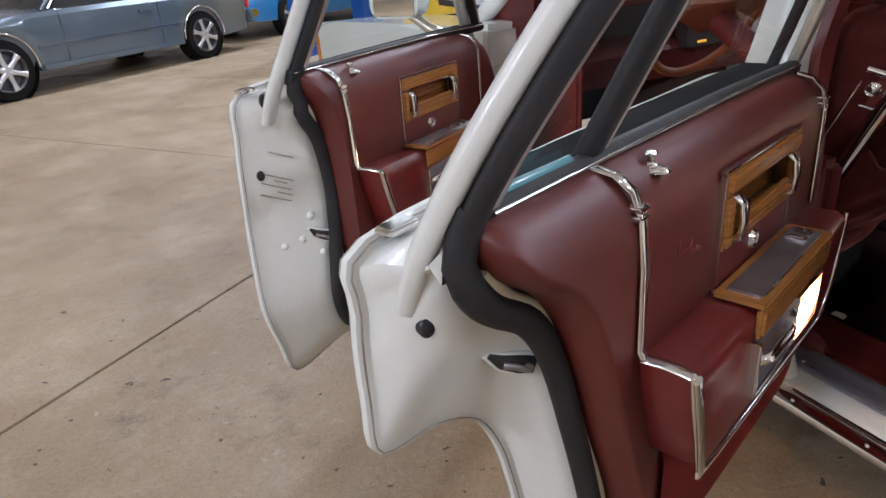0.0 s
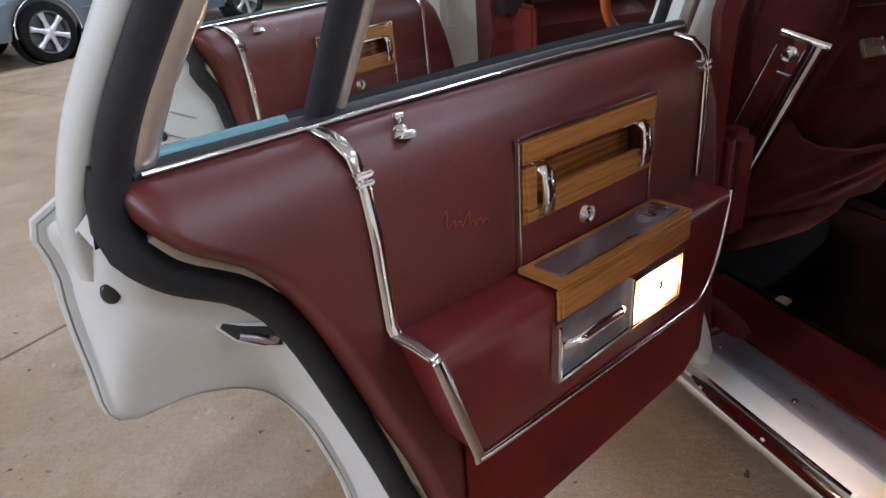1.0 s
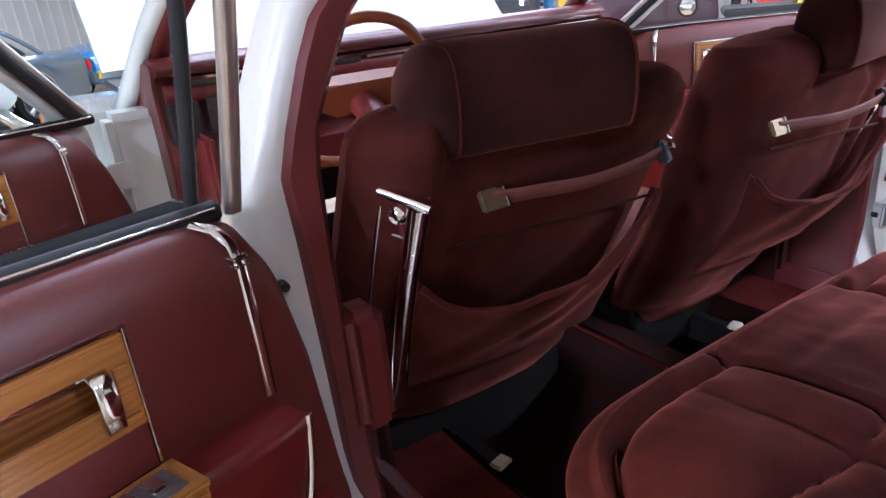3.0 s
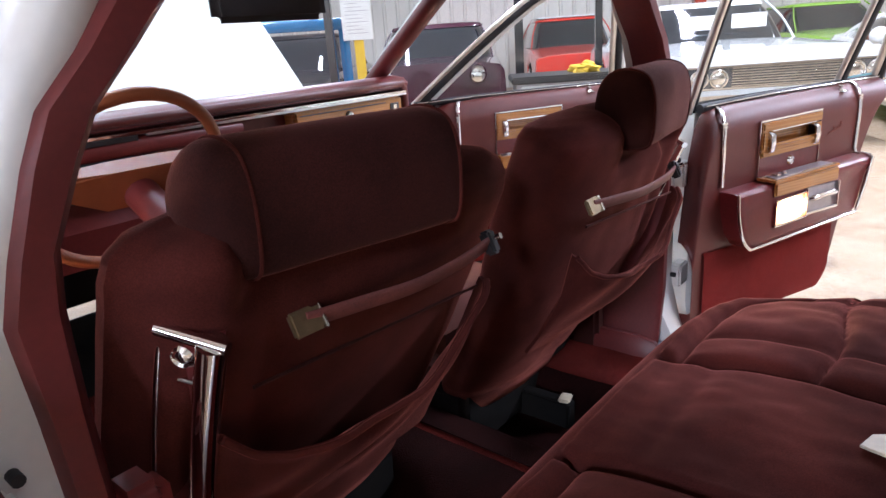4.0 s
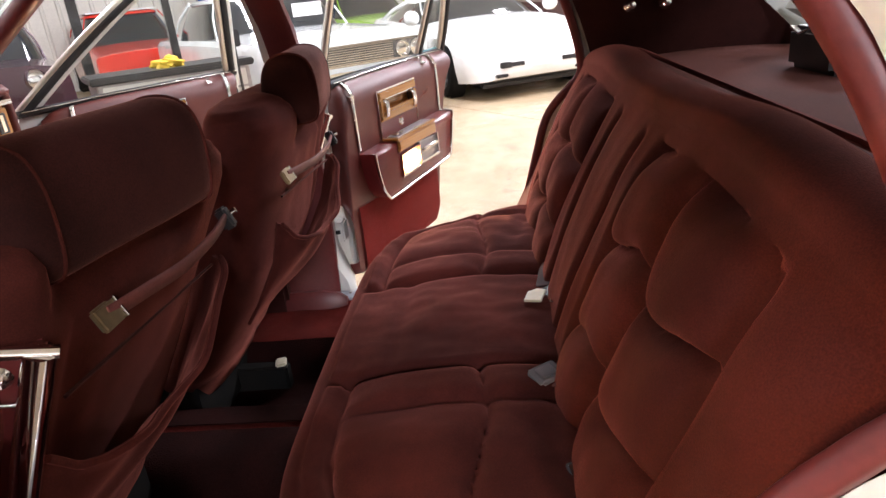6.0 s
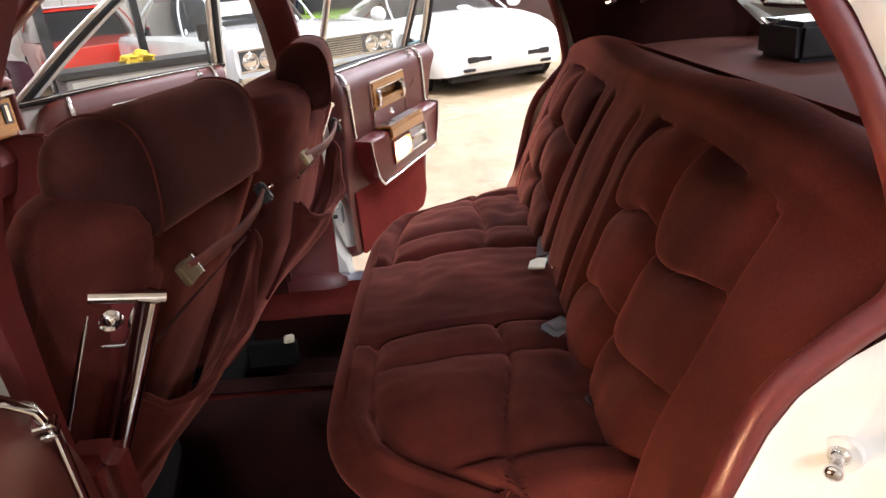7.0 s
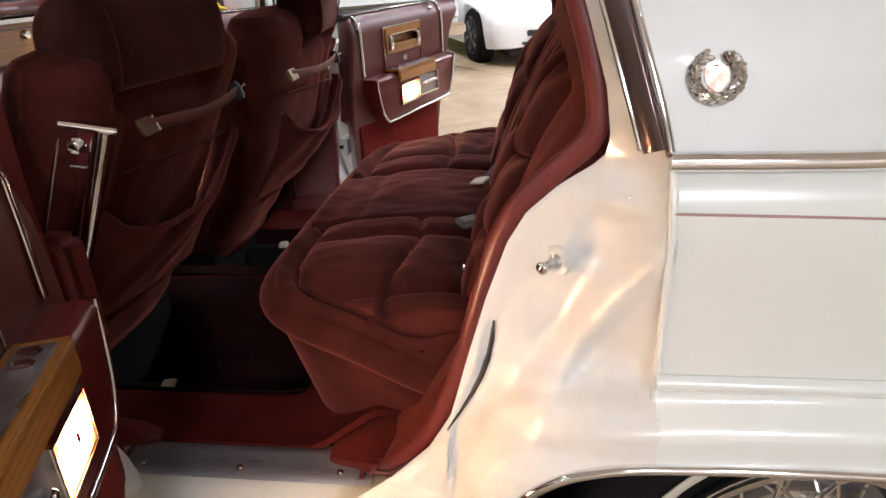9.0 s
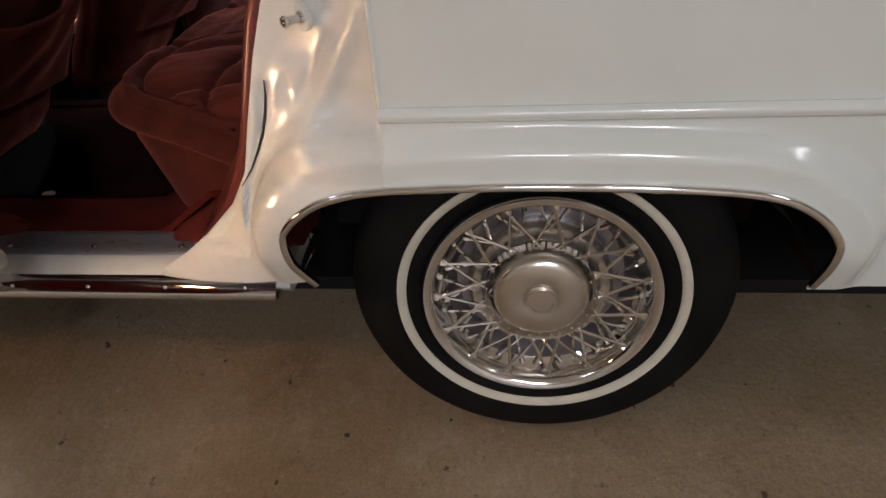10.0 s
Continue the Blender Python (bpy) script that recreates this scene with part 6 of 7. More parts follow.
def front_seat(s):
    """One of the two front seats; s: its side."""
    cx = s * 0.388
    slump = [(0.33, -0.02), (0.50, -0.045), (0.60, -0.065), (0.70, -0.065), (0.80, -0.045), (0.88, -0.025), (0.95, -0.012)]

    def back_y(z):
        """The rear face of the leaning backrest."""
        y = ramp(z, [(0.33, 1.345), (0.38, 1.33), (0.42, 1.298), (0.50, 1.262), (0.60, 1.212), (0.70, 1.160), (0.80, 1.112), (0.88, 1.072), (0.95, 1.036), (0.985, 1.020), (1.015, 1.016), (1.038, 1.026), (1.054, 1.044), (1.064, 1.066), (1.069, 1.092), (1.071, 1.115)])
        return y + 0.012 + (ramp(z, slump) if s > 0 else 0.0)

    def section(z, half, depth):
        """A rounded ring whose outer bolster swells behind the inset centre."""
        y, ring = back_y(z), []
        for i in range(49):
            w = -math.cos(math.pi * i / 48)
            corner = 0.118 * (1 - (1 - abs(w) ** 3) ** 0.8) if s * w > 0 else depth / 2 * (1 - (1 - abs(w) ** 3.2) ** 0.42)
            x = cx + half * w
            hollow = 0.030 * soft((z - 0.93) / 0.05) * soft((0.185 - abs(x - s * 0.44)) / 0.045)
            lobe = 0.020 * math.exp(-((s * w - 0.76) / 0.17) ** 2) - 0.010 * math.exp(-((s * w - 0.50) / 0.06) ** 2)
            lobe *= soft((z - 0.60) / 0.18) * soft((1.09 - z) / 0.06)
            ring.append((x, y + min(corner, depth / 2) + hollow - lobe + 0.004 * noise.noise((w * 5, z * 8, 1.7)), z))
        for i in range(1, 24):
            w = math.cos(math.pi * i / 24)
            ring.append((cx + half * w, y + depth / 2 + (depth / 2) * (1 - abs(w) ** 3.2) ** 0.42, z))
        return ring
    table = [(0.38, 0.262, 0.18), (0.42, 0.288, 0.20), (0.50, 0.300, 0.21), (0.60, 0.316, 0.215), (0.70, 0.331, 0.215), (0.80, 0.334, 0.215), (0.88, 0.334, 0.21), (0.95, 0.335, 0.205),
             (0.985, 0.333, 0.205), (1.015, 0.331, 0.195), (1.038, 0.320, 0.178), (1.054, 0.296, 0.152), (1.064, 0.245, 0.112), (1.069, 0.175, 0.062), (1.071, 0.06, 0.02)]
    fine_rows = []
    for (z0, h0, d0), (z1, h1, d1) in zip(table, table[1:]):
        fine_rows += [(z0 + (z1 - z0) * k / 4, h0 + (h1 - h0) * k / 4, d0 + (d1 - d0) * k / 4) for k in range(4)]
    bm = B()
    loft(bm, [section(*row) for row in ([(0.33, 0.24, 0.16)] if s > 0 else []) + fine_rows + table[-1:]])
    back = part("seat_back", bm, VELOUR, sedan, "maroon velour front seat back", angle=80)
    # seam across the back, over the pocket
    bm = B()
    tube(bm, [(cx - 0.20 + 0.027 * i / 3 * 2, back_y(0.845 - 0.0012 * i) - 0.001, 0.845 - 0.0012 * i) for i in range(27)], 0.0028, 6)
    part("back_seam", bm, VELOUR_DARK, sedan)
    # head restraint: a rounded bolster with domed ends, piped at both ends
    prof = [(-0.066, -0.068), (-0.086, -0.048), (-0.092, 0.0), (-0.088, 0.044), (-0.070, 0.074), (-0.032, 0.087), (0.012, 0.085), (0.048, 0.064), (0.066, 0.024), (0.064, -0.028), (0.046, -0.060), (0.0, -0.072)]
    prof = [(p.x * 0.80, p.y) for p in spline([(a, b, 0) for a, b in prof], 4, True)]
    mid = s * 0.44
    bm = B()
    ends = [(-0.152, 0.02), (-0.152, 0.45), (-0.150, 0.80), (-0.146, 0.95), (-0.140, 0.99)] + [(-0.12 + 0.024 * i, 1.0) for i in range(11)]
    ends += [(0.142, 0.99)] + [(0.145 + 0.046 * math.sin(math.pi / 2 * i / 8), 0.985 * math.cos(math.pi / 2 * i / 8) + 0.004) for i in range(9)]
    turn_in = (1.092, 0.026) if s < 0 else (1.066, 0.018)
    loft(bm, [[(mid + s * x, turn_in[0] + turn_in[1] * x / 0.145 + a * k + 0.003 * noise.noise((x * 12, a * 9, b * 9)), 1.057 + b * k) for a, b in prof] for x, k in ends])
    # darker than the seat back: the shaded rear face is put into the colour
    rest = part("head_restraint", bm, VELOUR_DARK, sedan, "maroon velour head restraint, shade put into its colour", angle=80)
    for t in (-0.141, 0.143):
        bm = B()
        tube(bm, [(mid + s * t, turn_in[0] + turn_in[1] * t / 0.145 + a * 0.995, 1.057 + b * 0.995) for a, b in prof], 0.0026, 6, True, up=(1, 0, 0))
        part("seam_piping", bm, VELOUR, rest)
    # map pocket: a slack panel over the lower back, its mouth hanging open
    bm = B()

    def rim_z(w):
        return ramp(w, [(0.0, 0.800), (0.08, 0.752), (0.16, 0.730), (0.35, 0.708), (0.50, 0.704), (0.62, 0.715), (0.72, 0.735), (0.85, 0.775), (0.94, 0.808), (1.0, 0.828)])

    def pocket(u, v):
        x = cx - 0.252 + 0.532 * u
        low = 0.500 + 0.05 * (1 - u) ** 2
        z = low + (rim_z(u) - low) * v
        belly = math.sin(math.pi * min(1.0, max(0.0, u))) ** 0.55
        out = 0.008 + 0.062 * belly * (0.15 + 0.85 * fade(v, 0.0, 0.80)) + 0.012 * fade(v, 0.90, 1.0) * belly
        out += (0.007 * math.sin(16 * (u - 0.55 * v)) * fade(v, 0.0, 0.4) + 0.004 * noise.noise((x * 14, z * 9, 3.7))) * belly
        return (x, back_y(z) - out + 0.10 * max(0.0, u - 0.93) ** 1.0 * 1.3, z)
    sheet(bm, pocket, 60, 44, 0.008)
    pouch = part("map_pocket", bm, VELOUR, sedan, "slack maroon velour map pocket", angle=80)
    bm = B()
    tube(bm, [pocket(0.01 + 0.98 * i / 50, 1.0) for i in range(51)], 0.0055, 8)
    part("pocket_rim", bm, VELOUR, pouch)
    # grip strap with its metal ends
    x0, x1 = (-0.530, -0.170) if s < 0 else (0.150, 0.535)
    drop = 0.0 if s < 0 else 0.018
    shift = -0.004 if s < 0 else -0.030
    bm = B()
    pts = spline([(x0, 1.064 + shift, 0.919 - drop), (x0 + 0.08, 1.054 + shift, 0.914 - drop), ((x0 + x1) / 2, 1.046 + shift, 0.907 - drop), (x1 - 0.08, 1.044 + shift, 0.911 - drop), (x1 - 0.01, 1.050 + shift, 0.917 - drop)], 6)
    sweep(bm, pts, slab_profile(0.026, 0.008, 0.45), up=(0, -1, -0.4))
    strap = part("grip_strap", bm, STRAP, sedan, "maroon cloth grip strap")
    lean_back = Matrix.Rotation(radians(-25), 4, "X")
    bm = B()
    box(bm, (-0.022, -0.005, -0.016), (0.022, 0.005, 0.016), 0.003, m=Matrix.Translation((x0, 1.062 + shift, 0.919 - drop)) @ lean_back)
    part("strap_end", bm, BRONZE, strap, "dull brass strap end")
    bm = B()
    box(bm, (-0.002, -0.007, -0.016), (0.002, 0.007, 0.016), 0.001, m=Matrix.Translation((x0 + 0.022, 1.061 + shift, 0.919 - drop)) @ lean_back)
    part("strap_loop", bm, CHROME, strap)
    bm = B()
    box(bm, (-0.009, -0.008, -0.020), (0.009, 0.014, 0.020), 0.004, m=Matrix.Translation((x1, 1.048 + shift, 0.918 - drop)) @ lean_back)
    part("strap_bracket", bm, BLACK, strap, "small black strap bracket")
    bm = B()
    tube(bm, [(x1 + 0.002, 1.040 + shift, 0.926 - drop), (x1 + 0.004, 1.032 + shift, 0.930 - drop)], 0.005, 10)
    part("strap_stud", bm, CHROME, strap)
    # outer grip panel with crest, beside the door
    a0, a1, b0, b1 = Vector((s * 0.666, 1.114, 0.963)), Vector((s * 0.638, 1.062, 0.946)), Vector((s * 0.648, 1.338, 0.50)), Vector((s * 0.606, 1.282, 0.50))
    n = (a1 - a0).cross(b0 - a0).normalized()
    if n.x * s < 0:
        n = -n
    bm = B()
    vs = [p + n * h for h in (-0.02, 0.012) for p in (a0 + (b0 - a0) * 0.01, a1 + (b1 - a1) * 0.01, b1, b0)]
    loft(bm, [vs[:4], vs[4:]])
    panel = part("grip_panel", bm, TRIM_RED, sedan, "dark red grip panel with chrome edges")
    for p, q, w, h in ((a1, b1, 0.034, 0.030), (a0, b0, 0.007, 0.010)):
        bm = B()
        sweep(bm, spline([p + n * 0.016, p * 0.7 + q * 0.3 + n * 0.024, p * 0.35 + q * 0.65 + n * 0.022, q + n * 0.012], 5), disc(1.0, 14, 0.8) if w < 0.01 else [(a * w / 2, b * h * 0.62) for a, b in disc(1.0, 18)], up=n, scales=None if w > 0.01 else [0.004] * 16)
        part("grip_bar", bm, CHROME, panel)
    bm = B()
    sweep(bm, [a0 + n * 0.018 - (a1 - a0) * 0.03, a1 + n * 0.018 + (a1 - a0) * 0.30], slab_profile(0.014, 0.016, 0.3), up=n)
    part("grip_cap", bm, CHROME, panel)
    bm = B()
    d, w = (b0 - a0).normalized(), (a1 - a0)
    p = a0 + d * 0.075
    sweep(bm, [p + w * 0.12 + n * 0.013, p + w * 0.80 + n * 0.013], slab_profile(0.004, 0.003), up=n)
    part("crest_bar", bm, BRUSHED, panel)
    bm = B()
    p = a0 + d * 0.038 + w * 0.42 + n * 0.013
    lathe(bm, [(0.0, 0.005), (0.006, 0.004), (0.009, 0.001), (0.012, 0.004), (0.016, 0.0)], 18, "z")
    turn = n.to_track_quat("Z", "Y").to_matrix().to_4x4()
    for vert in bm.verts:
        vert.co = Matrix.Translation(p) @ turn @ vert.co
    part("crest", bm, CHROME, panel)
    # cushion in front of the back, and the dark base under it
    bm = B()
    box(bm, (cx - 0.30, 1.37, 0.36), (cx + 0.30, 1.84, 0.53), 0.06, 4)
    part("seat_cushion", bm, VELOUR_DARK, sedan, "dark maroon front seat cushion")
    bm = B()
    box(bm, (cx - 0.27, 1.36, 0.21), (cx + 0.27, 1.80, 0.40), 0.02, 3)
    part("seat_base", bm, VOID, sedan, "black seat base")
    bm = B()
    box(bm, (min(s * 0.640, s * (0.668 if s < 0 else 0.690)), 1.270, 0.24), (max(s * 0.640, s * (0.668 if s < 0 else 0.690)), 1.82, 0.50), 0.012, 3)
    part("side_shield", bm, VELOUR_DARK, sedan, "dark maroon side of the seat base")


STRAP = material("rose_strap_cloth", (0.17, 0.052, 0.042), 0.7, second=(0.13, 0.04, 0.033), scale=20, fine=0.2, fine_scale=400)
BRONZE = material("dull_brass", (0.30, 0.23, 0.13), 0.4, 0.8, second=(0.22, 0.17, 0.10), scale=40)
both(front_seat)
for x, y in ((-0.435, 1.215), (0.39, 1.235)):
    bm = B()
    box(bm, (x - 0.020, y - 0.02, 0.20), (x + 0.020, y + 0.30, 0.290), 0.006)
    part("seat_rail", bm, VOID, sedan, "black seat rail end")
    bm = B()
    box(bm, (-0.022, -0.016, 0), (0.022, 0.016, 0.010), 0.004, m=Matrix.Translation((x, y, 0.290)) @ Matrix.Rotation(radians(15), 4, "Z"))
    part("bolt_cover", bm, IVORY, sedan, "cream plastic seat bolt cover")

# ---- dashboard ----
DASH_LIFT = 0.055
before_dash = set(bpy.data.objects)
bm = B()
ring = [(2.32, 0.99), (2.20, 1.052), (2.12, 1.060), (2.070, 1.052), (2.052, 1.034), (2.058, 1.018), (2.085, 1.012), (2.095, 0.99), (2.095, 0.86), (2.06, 0.80), (2.10, 0.70), (2.32, 0.66)]
prism(bm, [(y, z) for y, z in ring], "x", -0.77, 0.77, 0.008)
part("dashboard", bm, TRIM_RED, sedan, "dark red padded dashboard")
bm = B()
sweep(bm, spline([(-0.76, 2.056, 1.034), (0.0, 2.052, 1.036), (0.66, 2.054, 1.034), (0.735, 2.060, 1.026), (0.752, 2.065, 0.99), (0.752, 2.065, 0.88)], 5), disc(0.0135, 10), up=(0, 1, 0.2))
part("dash_roll", bm, LEATHER, sedan, "padded red edge of the dashboard")
bm = B()
sweep(bm, [(-0.75, 2.062, 0.972), (-0.3, 2.050, 0.974), (0.07, 2.048, 0.974)], slab_profile(0.05, 0.030, 0.45), up=(0, -1, 0))
part("dash_roll", bm, TRIM_RED, sedan)
bm = B()
box(bm, (0.255, 2.048, 0.875), (0.725, 2.105, 0.998), 0.010)
part("glove_box", bm, WOOD, sedan, "wood veneered glove box panel")
for x0, x1, z0, z1, y, mat in ((0.275, 0.64, 0.978, 0.981, 2.045, BLACK), (0.66, 0.70, 0.915, 0.975, 2.044, BLACK), (0.672, 0.688, 0.920, 0.970, 2.0425, CHROME)):
    bm = B()
    box(bm, (x0, y, z0), (x1, 2.06, z1), 0.001)
    part("glove_box_line", bm, mat, sedan)
bm = B()
lathe(bm, [(0.0, -0.012), (0.012, -0.010), (0.016, 0.0)], 16, "y", (0.47, 2.046, 0.958))
part("glove_box_lock", bm, CHROME, sedan)
for x0, x1, z0, z1, mat in ((-0.72, 0.735, 1.004, 1.011, CHROME), (-0.72, -0.22, 0.990, 1.004, BLACK), (-0.20, 0.735, 0.997, 1.004, BRUSHED), (-0.66, -0.24, 0.87, 0.955, BLACK), (-0.21, -0.10, 0.905, 0.948, BLACK), (-0.08, 0.07, 0.905, 0.948, BLACK),
                           (-0.20, 0.06, 0.80, 0.885, BLACK), (-0.20, 0.06, 0.892, 0.897, CHROME), (-0.22, 0.08, 0.953, 0.957, CHROME), (-0.75, -0.68, 0.85, 0.955, BLACK)):
    bm = B()
    box(bm, (x0, 2.034, z0), (x1, 2.10, z1), 0.002)
    part("dash_strip", bm, mat, sedan)
for k in range(6):
    bm = B()
    box(bm, (-0.18 + 0.042 * k, 2.026, 0.910), (-0.18 + 0.042 * k + 0.026, 2.04, 0.922), 0.002)
    part("radio_key", bm, CHROME, sedan)
for x0, x1, z0, z1, mat in ((-0.165, -0.115, 0.862, 0.872, glowing("blue_display", (0.05, 0.25, 1.0), 1.2)), (-0.15, -0.11, 0.812, 0.820, glowing("amber_display", (1.0, 0.50, 0.04), 1.0))):
    bm = B()
    box(bm, (x0, 2.031, z0), (x1, 2.036, z1), 0.001)
    part("dash_display", bm, mat, sedan)
for ob in set(bpy.data.objects) - before_dash:
    ob.location.z += DASH_LIFT
bm = B()
centre, tilt = Vector((-0.375, 1.78, 0.995)), radians(-62)
ringpts = [centre + Matrix.Rotation(tilt, 3, "X") @ Vector((0.197 * math.cos(a), 0.197 * math.sin(a), 0)) for a in [2 * math.pi * i / 40 for i in range(40)]]
tube(bm, ringpts, 0.0135, 10, True, up=(0, 1, 0.6))
TAN = material("tan_leather", (0.33, 0.10, 0.035), 0.4, second=(0.27, 0.08, 0.03), scale=12, bump=0.1, bump_scale=300)
wheel_ob = part("steering_wheel", bm, TAN, sedan, "tan leather steering wheel")
bm = B()
m = Matrix.Translation(centre) @ Matrix.Rotation(tilt, 4, "X")
prism(bm, [(-0.18, -0.03), (-0.06, 0.035), (0.06, 0.035), (0.18, -0.03), (0.17, -0.06), (0.05, -0.06), (-0.05, -0.06), (-0.17, -0.06)], "z", -0.04, 0.0, 0.01)
for v in bm.verts:
    v.co = m @ v.co
part("wheel_pad", bm, TAN, wheel_ob)
bm = B()
tube(bm, [centre, centre + Matrix.Rotation(tilt, 3, "X") @ Vector((0, 0, -0.32))], 0.035, 14)
part("steering_column", bm, TRIM_RED, sedan)
bm = B()
box(bm, (-0.08, -0.012, -0.028), (0.09, 0.018, 0.028), 0.012, 3, m=Matrix.Translation((0.075, 1.86, 1.330)) @ Matrix.Rotation(radians(-12), 4, "Z") @ Matrix.Diagonal((1.75, 1, 1.25, 1)))
part("rear_view_mirror", bm, BLACK, sedan, "black framed rear view mirror")
bm = B()
tube(bm, [(0.08, 1.875, 1.35), (0.06, 1.90, 1.40)], 0.008, 8)
part("mirror_stem", bm, BLACK, sedan)


# ---- parked cars and clutter ----
def paint(name, colour, second=None, metal=0.0):
    return material(name, colour, 0.25, metal, second=second or tuple(c * 0.85 for c in colour), scale=2, coat=0.9)


def body_loft(bm, length, width, stations, axles, radius):
    """A car's lower body from stations (x, half width share, bottom, shoulder, top); the sills rise over the wheels."""
    rings, k = [], 110
    for i in range(k + 1):
        x = -length / 2 + length * i / k
        share, bottom, shoulder, top = (ramp(x, [(row[0], row[j]) for row in stations]) for j in (1, 2, 3, 4))
        w = width / 2 * share
        low = bottom
        for axle in axles:
            d = abs(x - axle)
            if d < radius * 1.13:
                low = max(low, 0.02 + radius + math.sqrt((radius * 1.13) ** 2 - d * d) * 0.98)
        low = min(low, shoulder - 0.04)
        side = [(0.86, bottom), (0.97, low + 0.0), (1.0, low + (shoulder - low) * 0.35), (1.0, low + (shoulder - low) * 0.75), (0.985, shoulder), (0.93, shoulder + (top - shoulder) * 0.6), (0.70, top - 0.004), (0.3, top + 0.012)]
        left = [(x, -w * a, z) for a, z in side]
        right = [(x, w * a, z) for a, z in side[::-1]]
        rings.append(left + right)
    loft(bm, rings)
    return bm


def parked_car(name, label, nose, across, length, width, colour, stations, house, axles, radius, heading=-1, group="", spokes=None):
    """house: (belt z, roof z, windscreen foot, windscreen top, rear top, rear foot) in the car's own length, x forward."""
    car = thing(name, label, "car", group)
    spokes = spokes or ALLOY
    m = Matrix.Translation(on_floor(nose - heading * length / 2, across)) @ Matrix.Rotation(GRID + (math.pi if heading < 0 else 0), 4, "Z")
    car.matrix_basis = m
    bm = B()
    body_loft(bm, length, width, stations, axles, radius)
    body = part("body", bm, colour, car, angle=35)
    zb, zr, w0, w1, r1, r0 = house
    foot, top = width * 0.455, width * 0.36
    def plan(t):
        """Rounded outline of the cabin at a share of its height."""
        k = t ** 1.25
        x0, x1, half, z = w0 + (w1 - w0) * t, r0 + (r1 - r0) * t, foot + (top - foot) * k, zb - 0.03 + (zr - 0.035 - zb + 0.03) * (1 - (1 - t) ** 1.25)
        mid, reach = (x0 + x1) / 2, (x0 - x1) / 2
        ring = []
        for i in range(36):
            a = 2 * math.pi * i / 36
            c, d = math.cos(a), math.sin(a)
            ring.append((mid + reach * math.copysign(abs(c) ** 0.42, c), half * math.copysign(abs(d) ** 0.42, d), z))
        return ring
    bm = B()
    loft(bm, [plan(i / 8) for i in range(9)])
    part("window_glass", bm, CAR_GLASS, car, "dark window glass")
    bm = B()
    rim, lid = plan(0.90), plan(1.0)
    c = Vector(((w1 + r1) / 2, 0, 0))

    def cap(ring, k, z):
        return [(c.x + (p[0] - c.x) * k, p[1] * k, z) for p in ring]
    loft(bm, [cap(rim, 1.02, zr - 0.062), cap(lid, 1.06, zr - 0.036), cap(lid, 1.0, zr - 0.012), cap(lid, 0.8, zr + 0.004), cap(lid, 0.4, zr + 0.014)])
    part("roof", bm, colour, car, angle=60)
    for s in (-1, 1):
        for a, b, w in ((w0 - 0.04, w1, 0.035), (r0 + 0.05, r1, 0.07)):
            bm = B()
            sweep(bm, spline([(a, s * (foot - 0.02), zb - 0.03), ((a + b) / 2 + 0.01 * (a - b), s * ((foot + top) / 2 + 0.006), (zb + zr) / 2 - 0.005), (b, s * (top - 0.02), zr - 0.03)], 4), slab_profile(w, 0.022, 0.4), up=(0, s, 0.3))
            part("roof_post", bm, colour, car)
        for axle in axles:
            wheel = B()
            prof = [(radius, -0.10), (radius, -0.03), (radius * 0.94, 0.0), (radius * 0.72, 0.006), (radius * 0.68, -0.02), (radius * 0.66, -0.16), (radius * 0.9, -0.20), (radius, -0.17)]
            lathe(wheel, [(r, s * a) for r, a in prof], 40, "y", (0, 0, 0), True)
            w = part("wheel", wheel, TYRE, car)
            w.location = (axle, s * (width / 2 - 0.012), radius)
            bm = B()
            lathe(bm, [(r * radius, s * a) for r, a in [(0.70, 0.004), (0.68, 0.008), (0.62, -0.012), (0.58, -0.05), (0.20, -0.055), (0.0, -0.05)]], 36, "y")
            part("rim", bm, DARK_ALLOY, w)
            for i in range(6):
                a = 2 * math.pi * (i + 0.3) / 6
                bm = B()
                sweep(bm, [(math.cos(a) * r * radius, s * h, math.sin(a) * r * radius) for r, h in ((0.12, 0.0), (0.40, 0.004), (0.66, -0.002))], slab_profile(0.055, 0.03, 0.3), up=(0, s, 0), scales=(1.2, 0.8, 1.3))
                part("wheel_spoke", bm, spokes, w)
            bm = B()
            lathe(bm, [(r * radius, s * a) for r, a in [(0.0, 0.010), (0.13, 0.008), (0.19, -0.004), (0.20, -0.03)]], 20, "y")
            part("hub_cap", bm, ALLOY, w)
            bm = B()
            lathe(bm, [(radius * 1.12, s * -0.20), (radius * 1.12, s * -0.03)], 32, "y", (axle, s * width / 2, radius))
            part("wheel_well", bm, VOID, car)
    return car


def flat(car, name, lo, hi, mat, bevel=0.006, label=""):
    bm = B()
    box(bm, lo, hi, bevel)
    return part(name, bm, mat, car, label)


CAR_GLASS = material("car_glass", (0.015, 0.018, 0.02), 0.05, second=(0.02, 0.024, 0.026), scale=1, coat=1.0)
DARK_ALLOY = material("shadowed_alloy", (0.10, 0.10, 0.10), 0.5, 0.6, second=(0.07, 0.07, 0.07), scale=10)
CLEAR_LENS = material("clear_lamp_lens", (0.45, 0.46, 0.46), 0.12, 0.3, second=(0.38, 0.39, 0.39), scale=30, coat=1.0)
GREY_BLUE = paint("grey_blue_paint", (0.105, 0.135, 0.160), (0.095, 0.124, 0.148), 0.35)
WHITE_CAR = paint("bright_white_paint", (0.82, 0.82, 0.80))
SILVER_WHITE = paint("silver_white_paint", (0.66, 0.68, 0.66))
RED_CAR = paint("bright_red_paint", (0.55, 0.035, 0.02))
